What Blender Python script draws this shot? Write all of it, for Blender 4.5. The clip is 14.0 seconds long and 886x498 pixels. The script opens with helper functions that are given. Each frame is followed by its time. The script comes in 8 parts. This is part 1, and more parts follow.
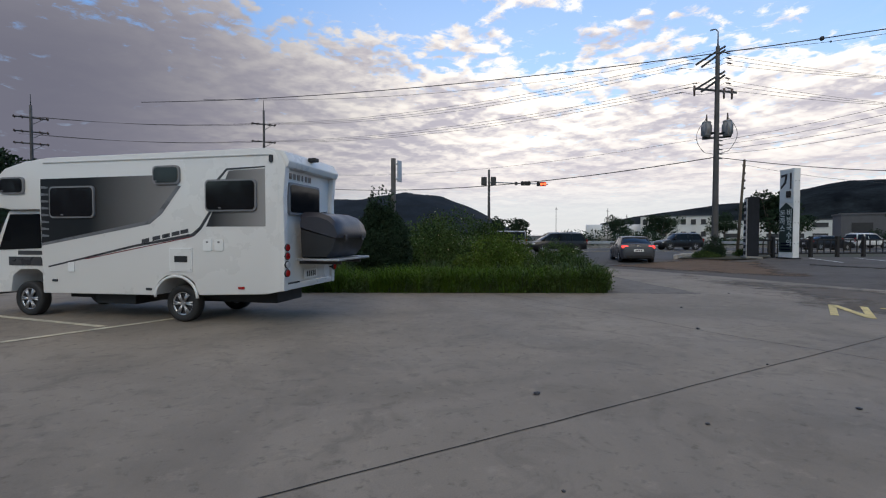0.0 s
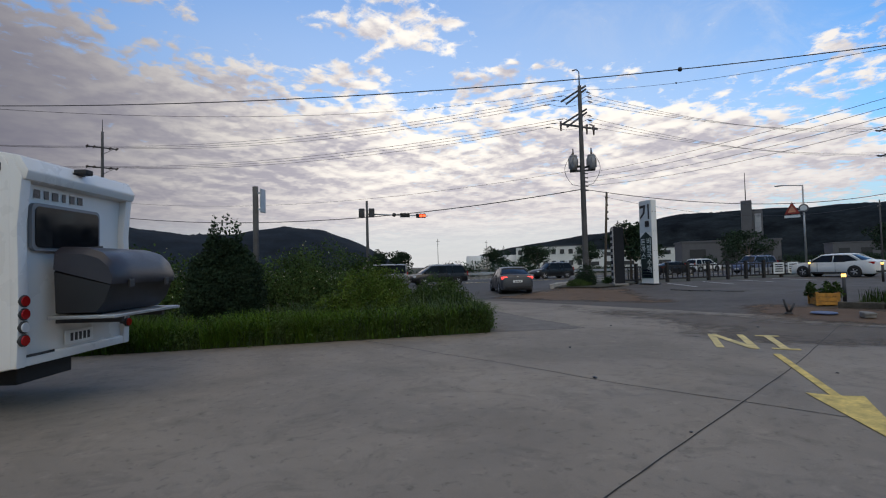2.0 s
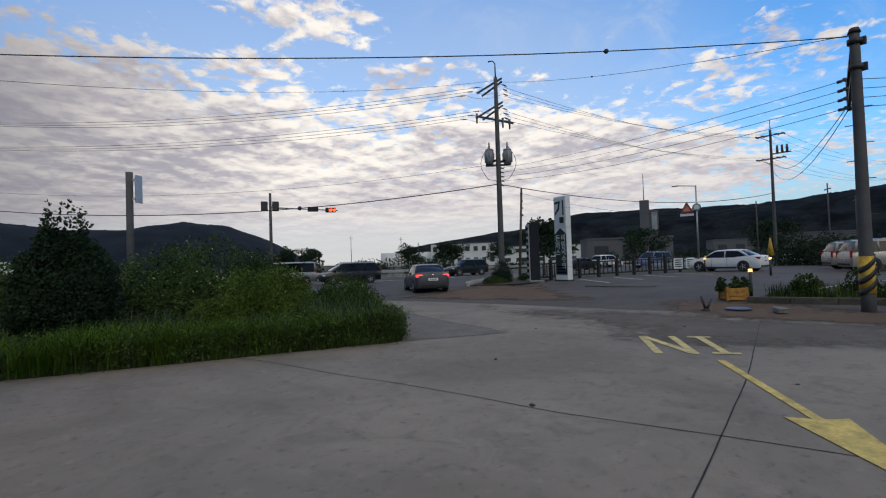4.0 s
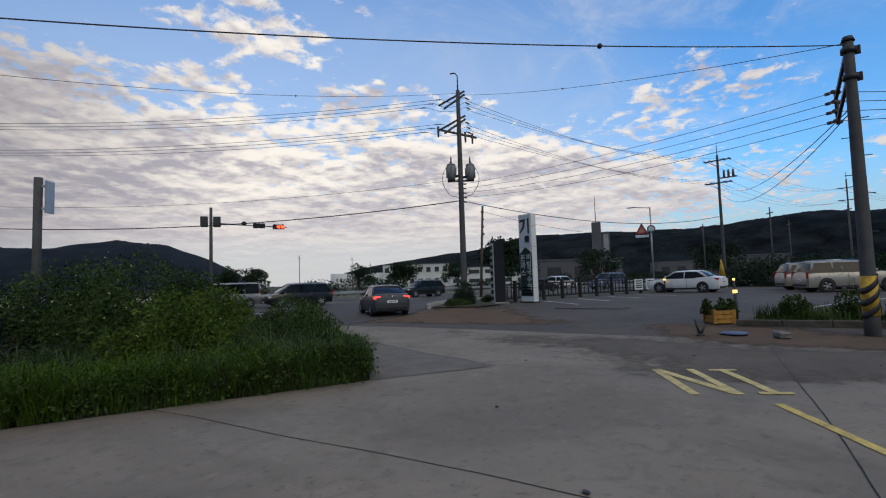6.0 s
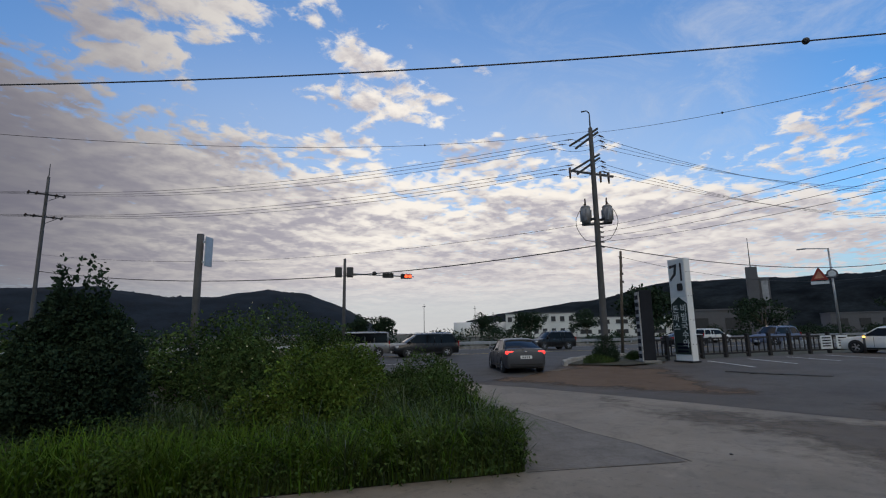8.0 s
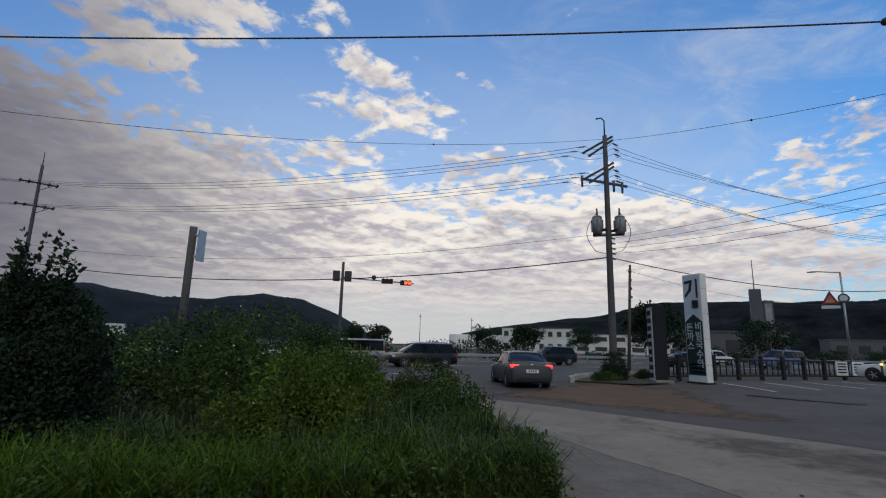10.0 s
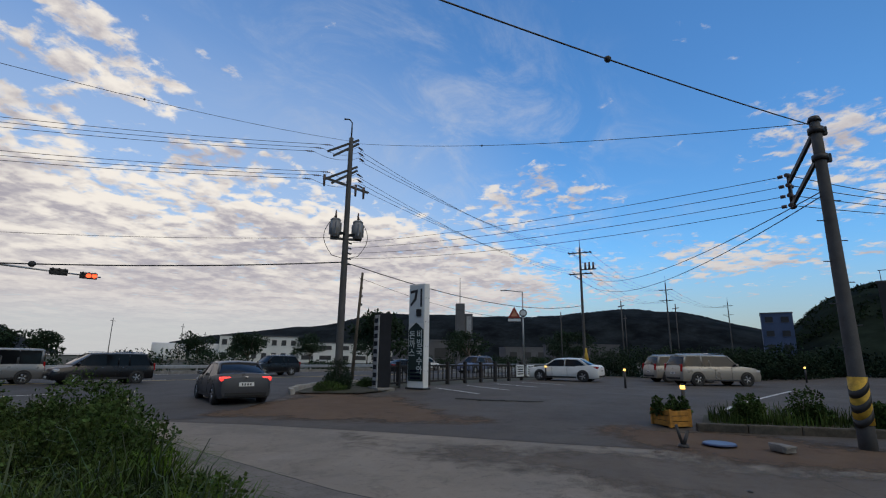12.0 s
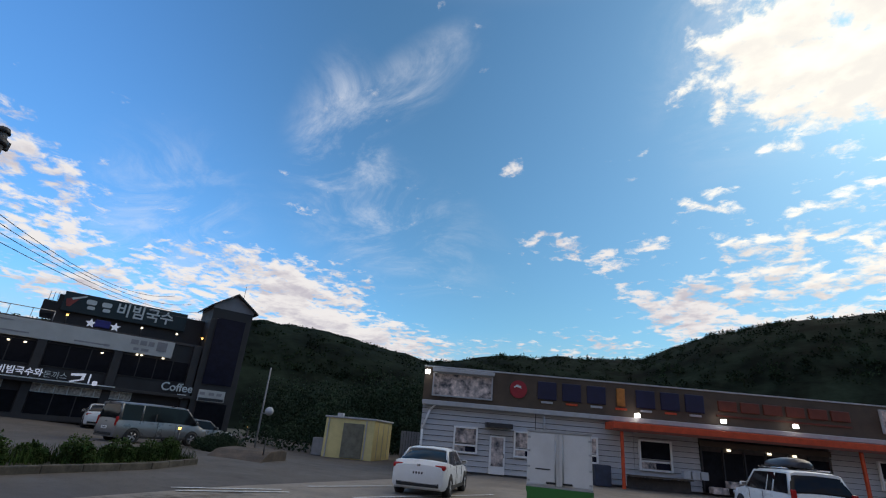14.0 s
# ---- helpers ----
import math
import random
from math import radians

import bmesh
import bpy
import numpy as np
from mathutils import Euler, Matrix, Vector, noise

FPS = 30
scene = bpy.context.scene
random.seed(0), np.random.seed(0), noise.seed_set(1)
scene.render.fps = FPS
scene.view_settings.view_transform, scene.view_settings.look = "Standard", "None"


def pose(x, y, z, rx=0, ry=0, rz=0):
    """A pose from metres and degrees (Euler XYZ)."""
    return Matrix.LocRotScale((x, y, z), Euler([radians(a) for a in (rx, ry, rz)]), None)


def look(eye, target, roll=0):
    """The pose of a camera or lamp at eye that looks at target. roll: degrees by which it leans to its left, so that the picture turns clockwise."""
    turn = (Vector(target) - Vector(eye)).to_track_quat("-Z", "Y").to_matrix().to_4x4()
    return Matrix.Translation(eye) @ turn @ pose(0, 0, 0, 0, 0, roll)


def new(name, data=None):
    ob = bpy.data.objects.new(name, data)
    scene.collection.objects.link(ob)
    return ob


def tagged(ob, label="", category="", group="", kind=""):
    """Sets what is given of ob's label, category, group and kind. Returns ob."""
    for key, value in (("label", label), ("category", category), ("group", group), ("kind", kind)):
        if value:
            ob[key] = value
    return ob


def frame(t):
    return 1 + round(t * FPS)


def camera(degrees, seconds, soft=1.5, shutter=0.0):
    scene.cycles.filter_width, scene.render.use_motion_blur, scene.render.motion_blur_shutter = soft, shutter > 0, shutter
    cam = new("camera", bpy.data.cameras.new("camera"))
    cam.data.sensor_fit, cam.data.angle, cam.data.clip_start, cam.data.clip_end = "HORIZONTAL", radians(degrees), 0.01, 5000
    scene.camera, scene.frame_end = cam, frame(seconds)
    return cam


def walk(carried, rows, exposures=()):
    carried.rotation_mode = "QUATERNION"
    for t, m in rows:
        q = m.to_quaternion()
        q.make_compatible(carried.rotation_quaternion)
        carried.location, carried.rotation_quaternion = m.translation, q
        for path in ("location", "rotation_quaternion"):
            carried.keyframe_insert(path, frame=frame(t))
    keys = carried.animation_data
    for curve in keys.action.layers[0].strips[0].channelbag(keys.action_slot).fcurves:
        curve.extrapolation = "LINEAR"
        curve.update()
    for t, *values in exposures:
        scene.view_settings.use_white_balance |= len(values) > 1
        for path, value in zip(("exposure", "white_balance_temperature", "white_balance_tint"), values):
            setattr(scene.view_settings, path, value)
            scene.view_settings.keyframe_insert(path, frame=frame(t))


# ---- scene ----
cam = camera(84.5, 14.0, 1.15)
PATH = [
    (0, (-1.353, 1.984, 1.581), (-0.783, 3.901, 1.522), 0.0),
    (0.5, (-1.071, 2.422, 1.615), (-0.379, 4.298, 1.577), -0.6),
    (1, (-0.786, 2.836, 1.612), (-0.034, 4.689, 1.631), -1.4),
    (1.5, (-0.516, 3.279, 1.624), (0.349, 5.081, 1.676), -1.8),
    (2, (-0.218, 3.621, 1.626), (0.785, 5.35, 1.697), -1.5),
    (2.5, (0.078, 3.959, 1.649), (1.184, 5.624, 1.725), -1.7),
    (3, (0.336, 4.288, 1.659), (1.522, 5.898, 1.691), -2.1),
    (5.5, (1.472, 6.224, 1.606), (2.874, 7.644, 1.731), -1.3),
    (6, (1.654, 6.668, 1.621), (3.088, 8.057, 1.75), -1.8),
    (6.5, (1.859, 6.996, 1.673), (3.206, 8.468, 1.811), -1.0),
    (7, (2.063, 7.396, 1.749), (3.282, 8.973, 1.922), -0.7),
    (7.5, (2.193, 7.712, 1.807), (3.349, 9.325, 2.057), -0.8),
    (8, (2.232, 8.121, 1.82), (3.273, 9.795, 2.156), -0.9),
    (10.5, (2.832, 9.59, 1.699), (3.912, 11.224, 2.105), 2.6),
    (11, (3.212, 9.938, 1.696), (4.56, 11.351, 2.128), 3.1),
    (11.5, (3.568, 10.107, 1.688), (5.115, 11.296, 2.127), 2.6),
    (12, (3.802, 10.411, 1.697), (5.544, 11.291, 2.132), 0.7),
    (12.5, (3.893, 10.555, 1.706), (5.772, 11.04, 2.19), 1.8),
    (13, (3.889, 10.758, 1.703), (5.802, 10.752, 2.288), 4.5),
    (13.5, (3.786, 10.926, 1.701), (5.489, 10.136, 2.391), 6.1),
    (14, (3.779, 10.632, 1.712), (4.708, 9.016, 2.437), 5.1),
]
walk(cam, [(t, look(eye, target, roll)) for t, eye, target, roll in PATH],
     [(0, -0.16), (1.5, -0.31), (3, -0.38), (5.5, -0.5), (8, -0.55), (11, -0.62), (12.5, -0.64), (13, -0.58), (13.5, -0.38), (14, -0.27)])

# world and sun
SUN_AZ, SUN_EL = 203.0, 38.0          # compass bearing clockwise from +y, and height, in degrees
world = bpy.data.worlds.new("sky")
scene.world = world
world.use_nodes = True
wt = world.node_tree
wt.nodes.clear()


def wn(kind, **props):
    n = wt.nodes.new(kind)
    for k, v in props.items():
        n.inputs[k.replace("_", " ")].default_value = v
    return n


def wl(a, b):
    wt.links.new(a, b)


def wmath(op, a, b=None, c=None, clamp=False):
    n = wt.nodes.new("ShaderNodeMath")
    n.operation, n.use_clamp = op, clamp
    for i, v in enumerate((a, b, c)):
        if v is None:
            continue
        if isinstance(v, (int, float)):
            n.inputs[i].default_value = v
        else:
            wl(v, n.inputs[i])
    return n.outputs[0]


def wrange(v, a, b, c=0.0, d=1.0):
    n = wt.nodes.new("ShaderNodeMapRange")
    n.interpolation_type = "SMOOTHSTEP"
    wl(v, n.inputs[0])
    for i, x in enumerate((a, b, c, d)):
        n.inputs[i + 1].default_value = x
    return n.outputs[0]


def wdot(v, bearing, height):
    n = wt.nodes.new("ShaderNodeVectorMath")
    n.operation = "DOT_PRODUCT"
    wl(v, n.inputs[0])
    b, h = radians(bearing), radians(height)
    n.inputs[1].default_value = (math.sin(b) * math.cos(h), math.cos(b) * math.cos(h), math.sin(h))
    return n.outputs["Value"]


def wmix(fac, a, b):
    n = wt.nodes.new("ShaderNodeMix")
    n.data_type = "RGBA"
    for socket, v in ((n.inputs[0], fac), (n.inputs[6], a), (n.inputs[7], b)):
        if isinstance(v, (int, float)):
            socket.default_value = v
        elif isinstance(v, tuple):
            socket.default_value = (*v, 1)
        else:
            wl(v, socket)
    return n.outputs[2]


def wnoise(vec, scale, detail, rough, warp=0.0):
    n = wn("ShaderNodeTexNoise", Scale=scale, Detail=detail, Roughness=rough, Distortion=warp)
    wl(vec, n.inputs["Vector"])
    return n.outputs["Fac"]


sky = wt.nodes.new("ShaderNodeTexSky")
sky.sky_type, sky.sun_disc = "NISHITA", False
sky.sun_elevation, sky.sun_rotation = radians(SUN_EL), radians(SUN_AZ)
sky.air_density, sky.dust_density, sky.ozone_density = 1.3, 0.6, 3.0
coord = wt.nodes.new("ShaderNodeTexCoord").outputs["Generated"]
sep = wt.nodes.new("ShaderNodeSeparateXYZ")
wl(coord, sep.inputs[0])
up = wmath("MAXIMUM", sep.outputs["Z"], 0.0)
# bearing (from -90 to 270) and height of each direction, in degrees
bearing = wmath("ADD", wmath("MULTIPLY", wmath("ARCTAN2", wmath("MULTIPLY", sep.outputs["Y"], -1.0), sep.outputs["X"]), 57.2958), 90.0)
rise_of = wmath("MULTIPLY", wmath("ARCSINE", sep.outputs["Z"]), 57.2958)
dome = wt.nodes.new("ShaderNodeCombineXYZ")
wl(bearing, dome.inputs[0])
wl(rise_of, dome.inputs[1])
# the cloud deck: directions laid onto a level sheet
lift = wmath("ADD", up, 0.12)
deck = wt.nodes.new("ShaderNodeCombineXYZ")
wl(wmath("DIVIDE", sep.outputs["X"], lift), deck.inputs[0])
wl(wmath("DIVIDE", sep.outputs["Y"], lift), deck.inputs[1])
flat = deck.outputs[0]
to_west = wdot(coord, 30, 8)          # the thick evening bank over the sea
to_sun = wdot(coord, SUN_AZ, SUN_EL)


def masses(rows):
    """Where clouds gather: soft ovals of (bearing, height, half width, half height, tilt, weight), added up."""
    total = None
    for az, el, ra, rel, tilt, weight in rows:
        m = wt.nodes.new("ShaderNodeMapping")
        m.vector_type = "TEXTURE"
        m.inputs["Location"].default_value = (az, el, 0)
        m.inputs["Rotation"].default_value = (0, 0, radians(tilt))
        m.inputs["Scale"].default_value = (ra, rel, 1)
        wl(dome.outputs[0], m.inputs["Vector"])
        n = wt.nodes.new("ShaderNodeVectorMath")
        n.operation = "LENGTH"
        wl(m.outputs[0], n.inputs[0])
        v = wrange(n.outputs["Value"], 0.25, 1.15, weight, 0.0)
        total = v if total is None else wmath("ADD", total, v)
    return total


BANK = [(-48, 8, 58, 38, 0, 0.95), (0, 13, 28, 15, 0, 0.62), (36, 8, 46, 15, -3, 0.90), (62, 11.5, 20, 7, -12, 0.36), (75.5, 18, 11, 4.6, -4, 0.50),
        (86, 9, 24, 4.5, 0, 0.30), (94, 10.7, 9, 2.6, -4, 0.46), (101, 22.5, 7, 6, 0, 0.34), (107, 18, 10, 6, 10, 0.44), (40, 20.2, 14, 3.2, 0, 0.30)]
PUFFS = [(1, 31.5, 14, 5.0, 5, 0.56), (-3, 27.5, 7, 3.0, 0, 0.36), (20, 31.5, 8, 3.6, -35, 0.50), (28.5, 29.0, 8.5, 3.6, -14, 0.50), (37, 29.5, 6, 2.2, -15, 0.40),
         (20, 26.2, 7.5, 2.8, -12, 0.52), (29, 25.9, 8.5, 2.6, -4, 0.50), (10, 35.0, 11, 3.5, 10, 0.44), (20, 21.5, 8, 2.4, 0, 0.34)]
SOUTH = [(123, 11, 24, 8.5, 0, 0.60), (138, 12.5, 15, 7.5, -20, 0.42), (147, 8.8, 18, 3.4, -4, 0.46), (171, 10, 20, 3.4, 0, 0.40), (194, 17.5, 24, 9.5, 6, 0.56),
         (200, 37, 25, 14, -18, 0.95), (163.2, 22.4, 5.2, 2.4, -12, 0.54), (169.4, 20.2, 4.8, 2.8, -10, 0.54), (175, 22.5, 4, 2.0, 0, 0.50), (172.2, 17.2, 3.2, 1.8, 0, 0.50), (178, 14.5, 6, 3.6, -10, 0.54), (159, 31, 3.2, 1.8, 20, 0.50), (181, 25.8, 6, 2.4, 20, 0.44)]
VEILS = [(66, 28, 32, 16, -30, 0.75), (43, 31, 20, 10, -30, 0.35), (143, 39.5, 13, 4.2, 32, 0.95), (135, 33.5, 6.5, 9, 10, 0.85), (138, 28.5, 11, 5, -25, 0.95), (143, 23.5, 16, 8, -15, 0.65), (119, 19, 10, 11, 30, 0.65), (188, 41, 16, 12, 50, 0.7)]
coarse = wnoise(flat, 3.0, 8, 0.60, 0.3)
small = wnoise(flat, 8.5, 8, 0.60, 0.4)
wisps = wnoise(flat, 17.0, 7, 0.62, 0.5)
billow = wmath("ADD", wmath("ADD", wmath("MULTIPLY", coarse, 0.36), wmath("MULTIPLY", small, 0.38)), wmath("MULTIPLY", wisps, 0.26))
shade_up = wt.nodes.new("ShaderNodeVectorMath")
shade_up.operation = "MULTIPLY"
wl(flat, shade_up.inputs[0])
shade_up.inputs[1].default_value = (0.965, 0.965, 1)
above = wnoise(shade_up.outputs[0], 3.0, 3, 0.55, 0.3)
above_small = wnoise(shade_up.outputs[0], 8.5, 2, 0.5, 0.4)
broad = wnoise(flat, 1.1, 3, 0.5)
cover = wmath("ADD", wmath("ADD", masses(BANK), masses(PUFFS)), masses(SOUTH))
mass = wmath("ADD", wmath("MULTIPLY", wmath("SUBTRACT", billow, 0.5), 4.0), wmath("SUBTRACT", cover, 0.46))
dense = wmath("MULTIPLY", wrange(mass, -0.10, 0.30), wrange(up, 0.03, 0.11, 0.12, 1.0))
# thin high streaks
stretch = wt.nodes.new("ShaderNodeMapping")
stretch.inputs["Rotation"].default_value = (0, 0, radians(35))
stretch.inputs["Scale"].default_value = (0.85, 1.2, 1)
wl(flat, stretch.inputs["Vector"])
streak = wrange(wnoise(stretch.outputs[0], 2.6, 9, 0.68, 0.9), 0.42, 0.82, 0.0, 0.70)
streak = wmath("MULTIPLY", streak, wmath("MINIMUM", masses(VEILS), 1.0))
fine = wnoise(flat, 15.0, 7, 0.62, 0.2)
gloom = wmath("MULTIPLY", wrange(bearing, -24.0, 27.0, 1.0, 0.0), wrange(rise_of, 14.0, 36.0, 1.0, 0.60))
relief = wmath("ADD", wmath("MULTIPLY", wrange(wmath("SUBTRACT", coarse, above), -0.10, 0.11), 0.62), wmath("MULTIPLY", wrange(wmath("SUBTRACT", small, above_small), -0.15, 0.16), 0.38))
tops = wmath("ADD", wmath("MULTIPLY", relief, 0.62), wmath("MULTIPLY", wrange(fine, 0.30, 0.66), 0.14))
tops = wmath("ADD", tops, wrange(broad, 0.36, 0.64, 0.0, 0.30))
tops = wmath("ADD", tops, wrange(mass, 0.10, 0.75, 0.16, -0.06))
calm = wmath("MAXIMUM", wmath("MULTIPLY", gloom, 0.75), wrange(rise_of, 4.0, 14.0, 0.75, 0.0))
tops = wmath("ADD", wmath("MULTIPLY", tops, wmath("SUBTRACT", 1.0, calm)), wmath("MULTIPLY", calm, 0.46))
glow = wrange(to_west, 0.55, 1.0)
near_sun = wrange(to_sun, 0.84, 0.99)
lit = wmix(glow, (1.05, 1.01, 1.0), (1.40, 1.31, 1.20))
lit = wmix(near_sun, lit, (1.50, 1.42, 1.24))
dull = wmix(near_sun, (0.66, 0.625, 0.70), (1.15, 1.10, 1.02))
cloud = wmix(wrange(tops, 0.20, 0.88), dull, lit)
cloud = wmix(wmath("MULTIPLY", gloom, 0.97), cloud, (0.165, 0.167, 0.222))
blue = wt.nodes.new("ShaderNodeVectorMath")
blue.operation = "MULTIPLY"
wl(sky.outputs[0], blue.inputs[0])
wl(wmix(wrange(to_sun, 0.10, 0.75), (0.114, 0.205, 0.285), (0.066, 0.107, 0.122)), blue.inputs[1])
haze = wmix(wrange(up, 0.0, 0.22, 0.8, 0.0), blue.outputs[0], (0.66, 0.62, 0.58))
pale = wmath("MULTIPLY", wrange(to_west, 0.70, 0.99), wrange(up, 0.05, 0.36, 0.75, 0.0))
haze = wmix(pale, haze, (0.98, 0.92, 0.86))
air = wmix(streak, haze, (0.95, 0.99, 1.08))
air = wmix(wmath("MULTIPLY", wrange(to_west, 0.66, 0.94, 0.0, 0.46), wrange(up, 0.35, 0.60, 1.0, 0.3)), air, (0.80, 0.86, 0.94))
air = wmix(wmath("MULTIPLY", gloom, wrange(rise_of, 10.0, 26.0, 0.92, 0.35)), air, (0.26, 0.265, 0.33))
# a pale veil added overhead, above the view, to brighten and whiten the ground light
air = wmix(wrange(rise_of, 47.0, 64.0, 0.0, 0.80), air, (1.10, 1.00, 0.88))
final = wmix(dense, air, cloud)
back = wn("ShaderNodeBackground", Strength=1.0)
wl(final, back.inputs["Color"])
out = wt.nodes.new("ShaderNodeOutputWorld")
wl(back.outputs[0], out.inputs["Surface"])

sun = new("sun", bpy.data.lights.new("sun", "SUN"))
sun.data.energy, sun.data.angle, sun.data.color = 1.05, radians(40), (1.0, 0.84, 0.64)
b, h = radians(SUN_AZ), radians(SUN_EL)
sun.matrix_world = look((0, 0, 60), (-math.sin(b) * math.cos(h), -math.cos(b) * math.cos(h), 60 - math.sin(h)))


# ---- materials ----
def mat(name, color, rough=0.6, metal=0.0, vary=0.25, scale=3.0, fine=40.0, bump=0.0, bump_scale=60.0, second=None, spec=0.5, rand=0.0, trans=0.0, emit=None):
    """A painted or raw surface: colour with broad stains and fine grain, and a little relief."""
    m = bpy.data.materials.new(name)
    m.use_nodes = True
    nt = m.node_tree
    p = nt.nodes["Principled BSDF"]
    p.inputs["Roughness"].default_value, p.inputs["Metallic"].default_value = rough, metal
    p.inputs["Specular IOR Level"].default_value = spec
    tc = nt.nodes.new("ShaderNodeTexCoord").outputs["Object"]

    def noise_at(s, d, r):
        n = nt.nodes.new("ShaderNodeTexNoise")
        n.inputs["Scale"].default_value, n.inputs["Detail"].default_value, n.inputs["Roughness"].default_value = s, d, r
        nt.links.new(tc, n.inputs["Vector"])
        return n.outputs["Fac"]

    def mixed(fac, a, b):
        n = nt.nodes.new("ShaderNodeMix")
        n.data_type = "RGBA"
        for s, v in ((n.inputs[0], fac), (n.inputs[6], a), (n.inputs[7], b)):
            if isinstance(v, (int, float)):
                s.default_value = v
            elif isinstance(v, tuple):
                s.default_value = (*v[:3], 1)
            else:
                nt.links.new(v, s)
        return n.outputs[2]

    def ranged(v, a, b, c=0.0, d=1.0):
        n = nt.nodes.new("ShaderNodeMapRange")
        nt.links.new(v, n.inputs[0])
        for i, x in enumerate((a, b, c, d)):
            n.inputs[i + 1].default_value = x
        return n.outputs[0]

    dark = tuple(c * (1 - vary) for c in color)
    light = tuple(min(1, c * (1 + vary)) for c in (second or color))
    broad_n, fine_n = noise_at(scale, 5, 0.6), noise_at(fine, 4, 0.6)
    col = mixed(ranged(broad_n, 0.35, 0.65), dark, light)
    n = nt.nodes.new("ShaderNodeMix")
    n.data_type, n.blend_type = "RGBA", "MULTIPLY"
    n.inputs[0].default_value = min(1, vary * 2)
    nt.links.new(col, n.inputs[6])
    g = nt.nodes.new("ShaderNodeCombineColor")
    v = ranged(fine_n, 0.3, 0.7, 0.75, 1.15)
    for i in range(3):
        nt.links.new(v, g.inputs[i])
    nt.links.new(g.outputs[0], n.inputs[7])
    col = n.outputs[2]
    if rand:
        oi = nt.nodes.new("ShaderNodeObjectInfo").outputs["Random"]
        gi = nt.nodes.new("ShaderNodeNewGeometry").outputs["Random Per Island"]
        add = nt.nodes.new("ShaderNodeMath")
        add.operation = "FRACT"
        s = nt.nodes.new("ShaderNodeMath")
        nt.links.new(oi, s.inputs[0])
        nt.links.new(gi, s.inputs[1])
        nt.links.new(s.outputs[0], add.inputs[0])
        hsv = nt.nodes.new("ShaderNodeHueSaturation")
        nt.links.new(col, hsv.inputs["Color"])
        nt.links.new(ranged(add.outputs[0], 0, 1, 1 - rand, 1 + rand), hsv.inputs["Value"])
        nt.links.new(ranged(add.outputs[0], 0, 1, 0.5 - rand * 0.05, 0.5 + rand * 0.05), hsv.inputs["Hue"])
        col = hsv.outputs[0]
    nt.links.new(col, p.inputs["Base Color"])
    nt.links.new(ranged(broad_n, 0.3, 0.7, max(0, rough - 0.08), min(1, rough + 0.08)), p.inputs["Roughness"])
    if bump:
        bn = nt.nodes.new("ShaderNodeBump")
        bn.inputs["Strength"].default_value, bn.inputs["Distance"].default_value = bump, 0.02
        nt.links.new(noise_at(bump_scale, 5, 0.65), bn.inputs["Height"])
        nt.links.new(bn.outputs[0], p.inputs["Normal"])
    if trans:
        p.inputs["Transmission Weight"].default_value = trans
    if emit:
        p.inputs["Emission Color"].default_value, p.inputs["Emission Strength"].default_value = (*emit[:3], 1), emit[3]
    return m


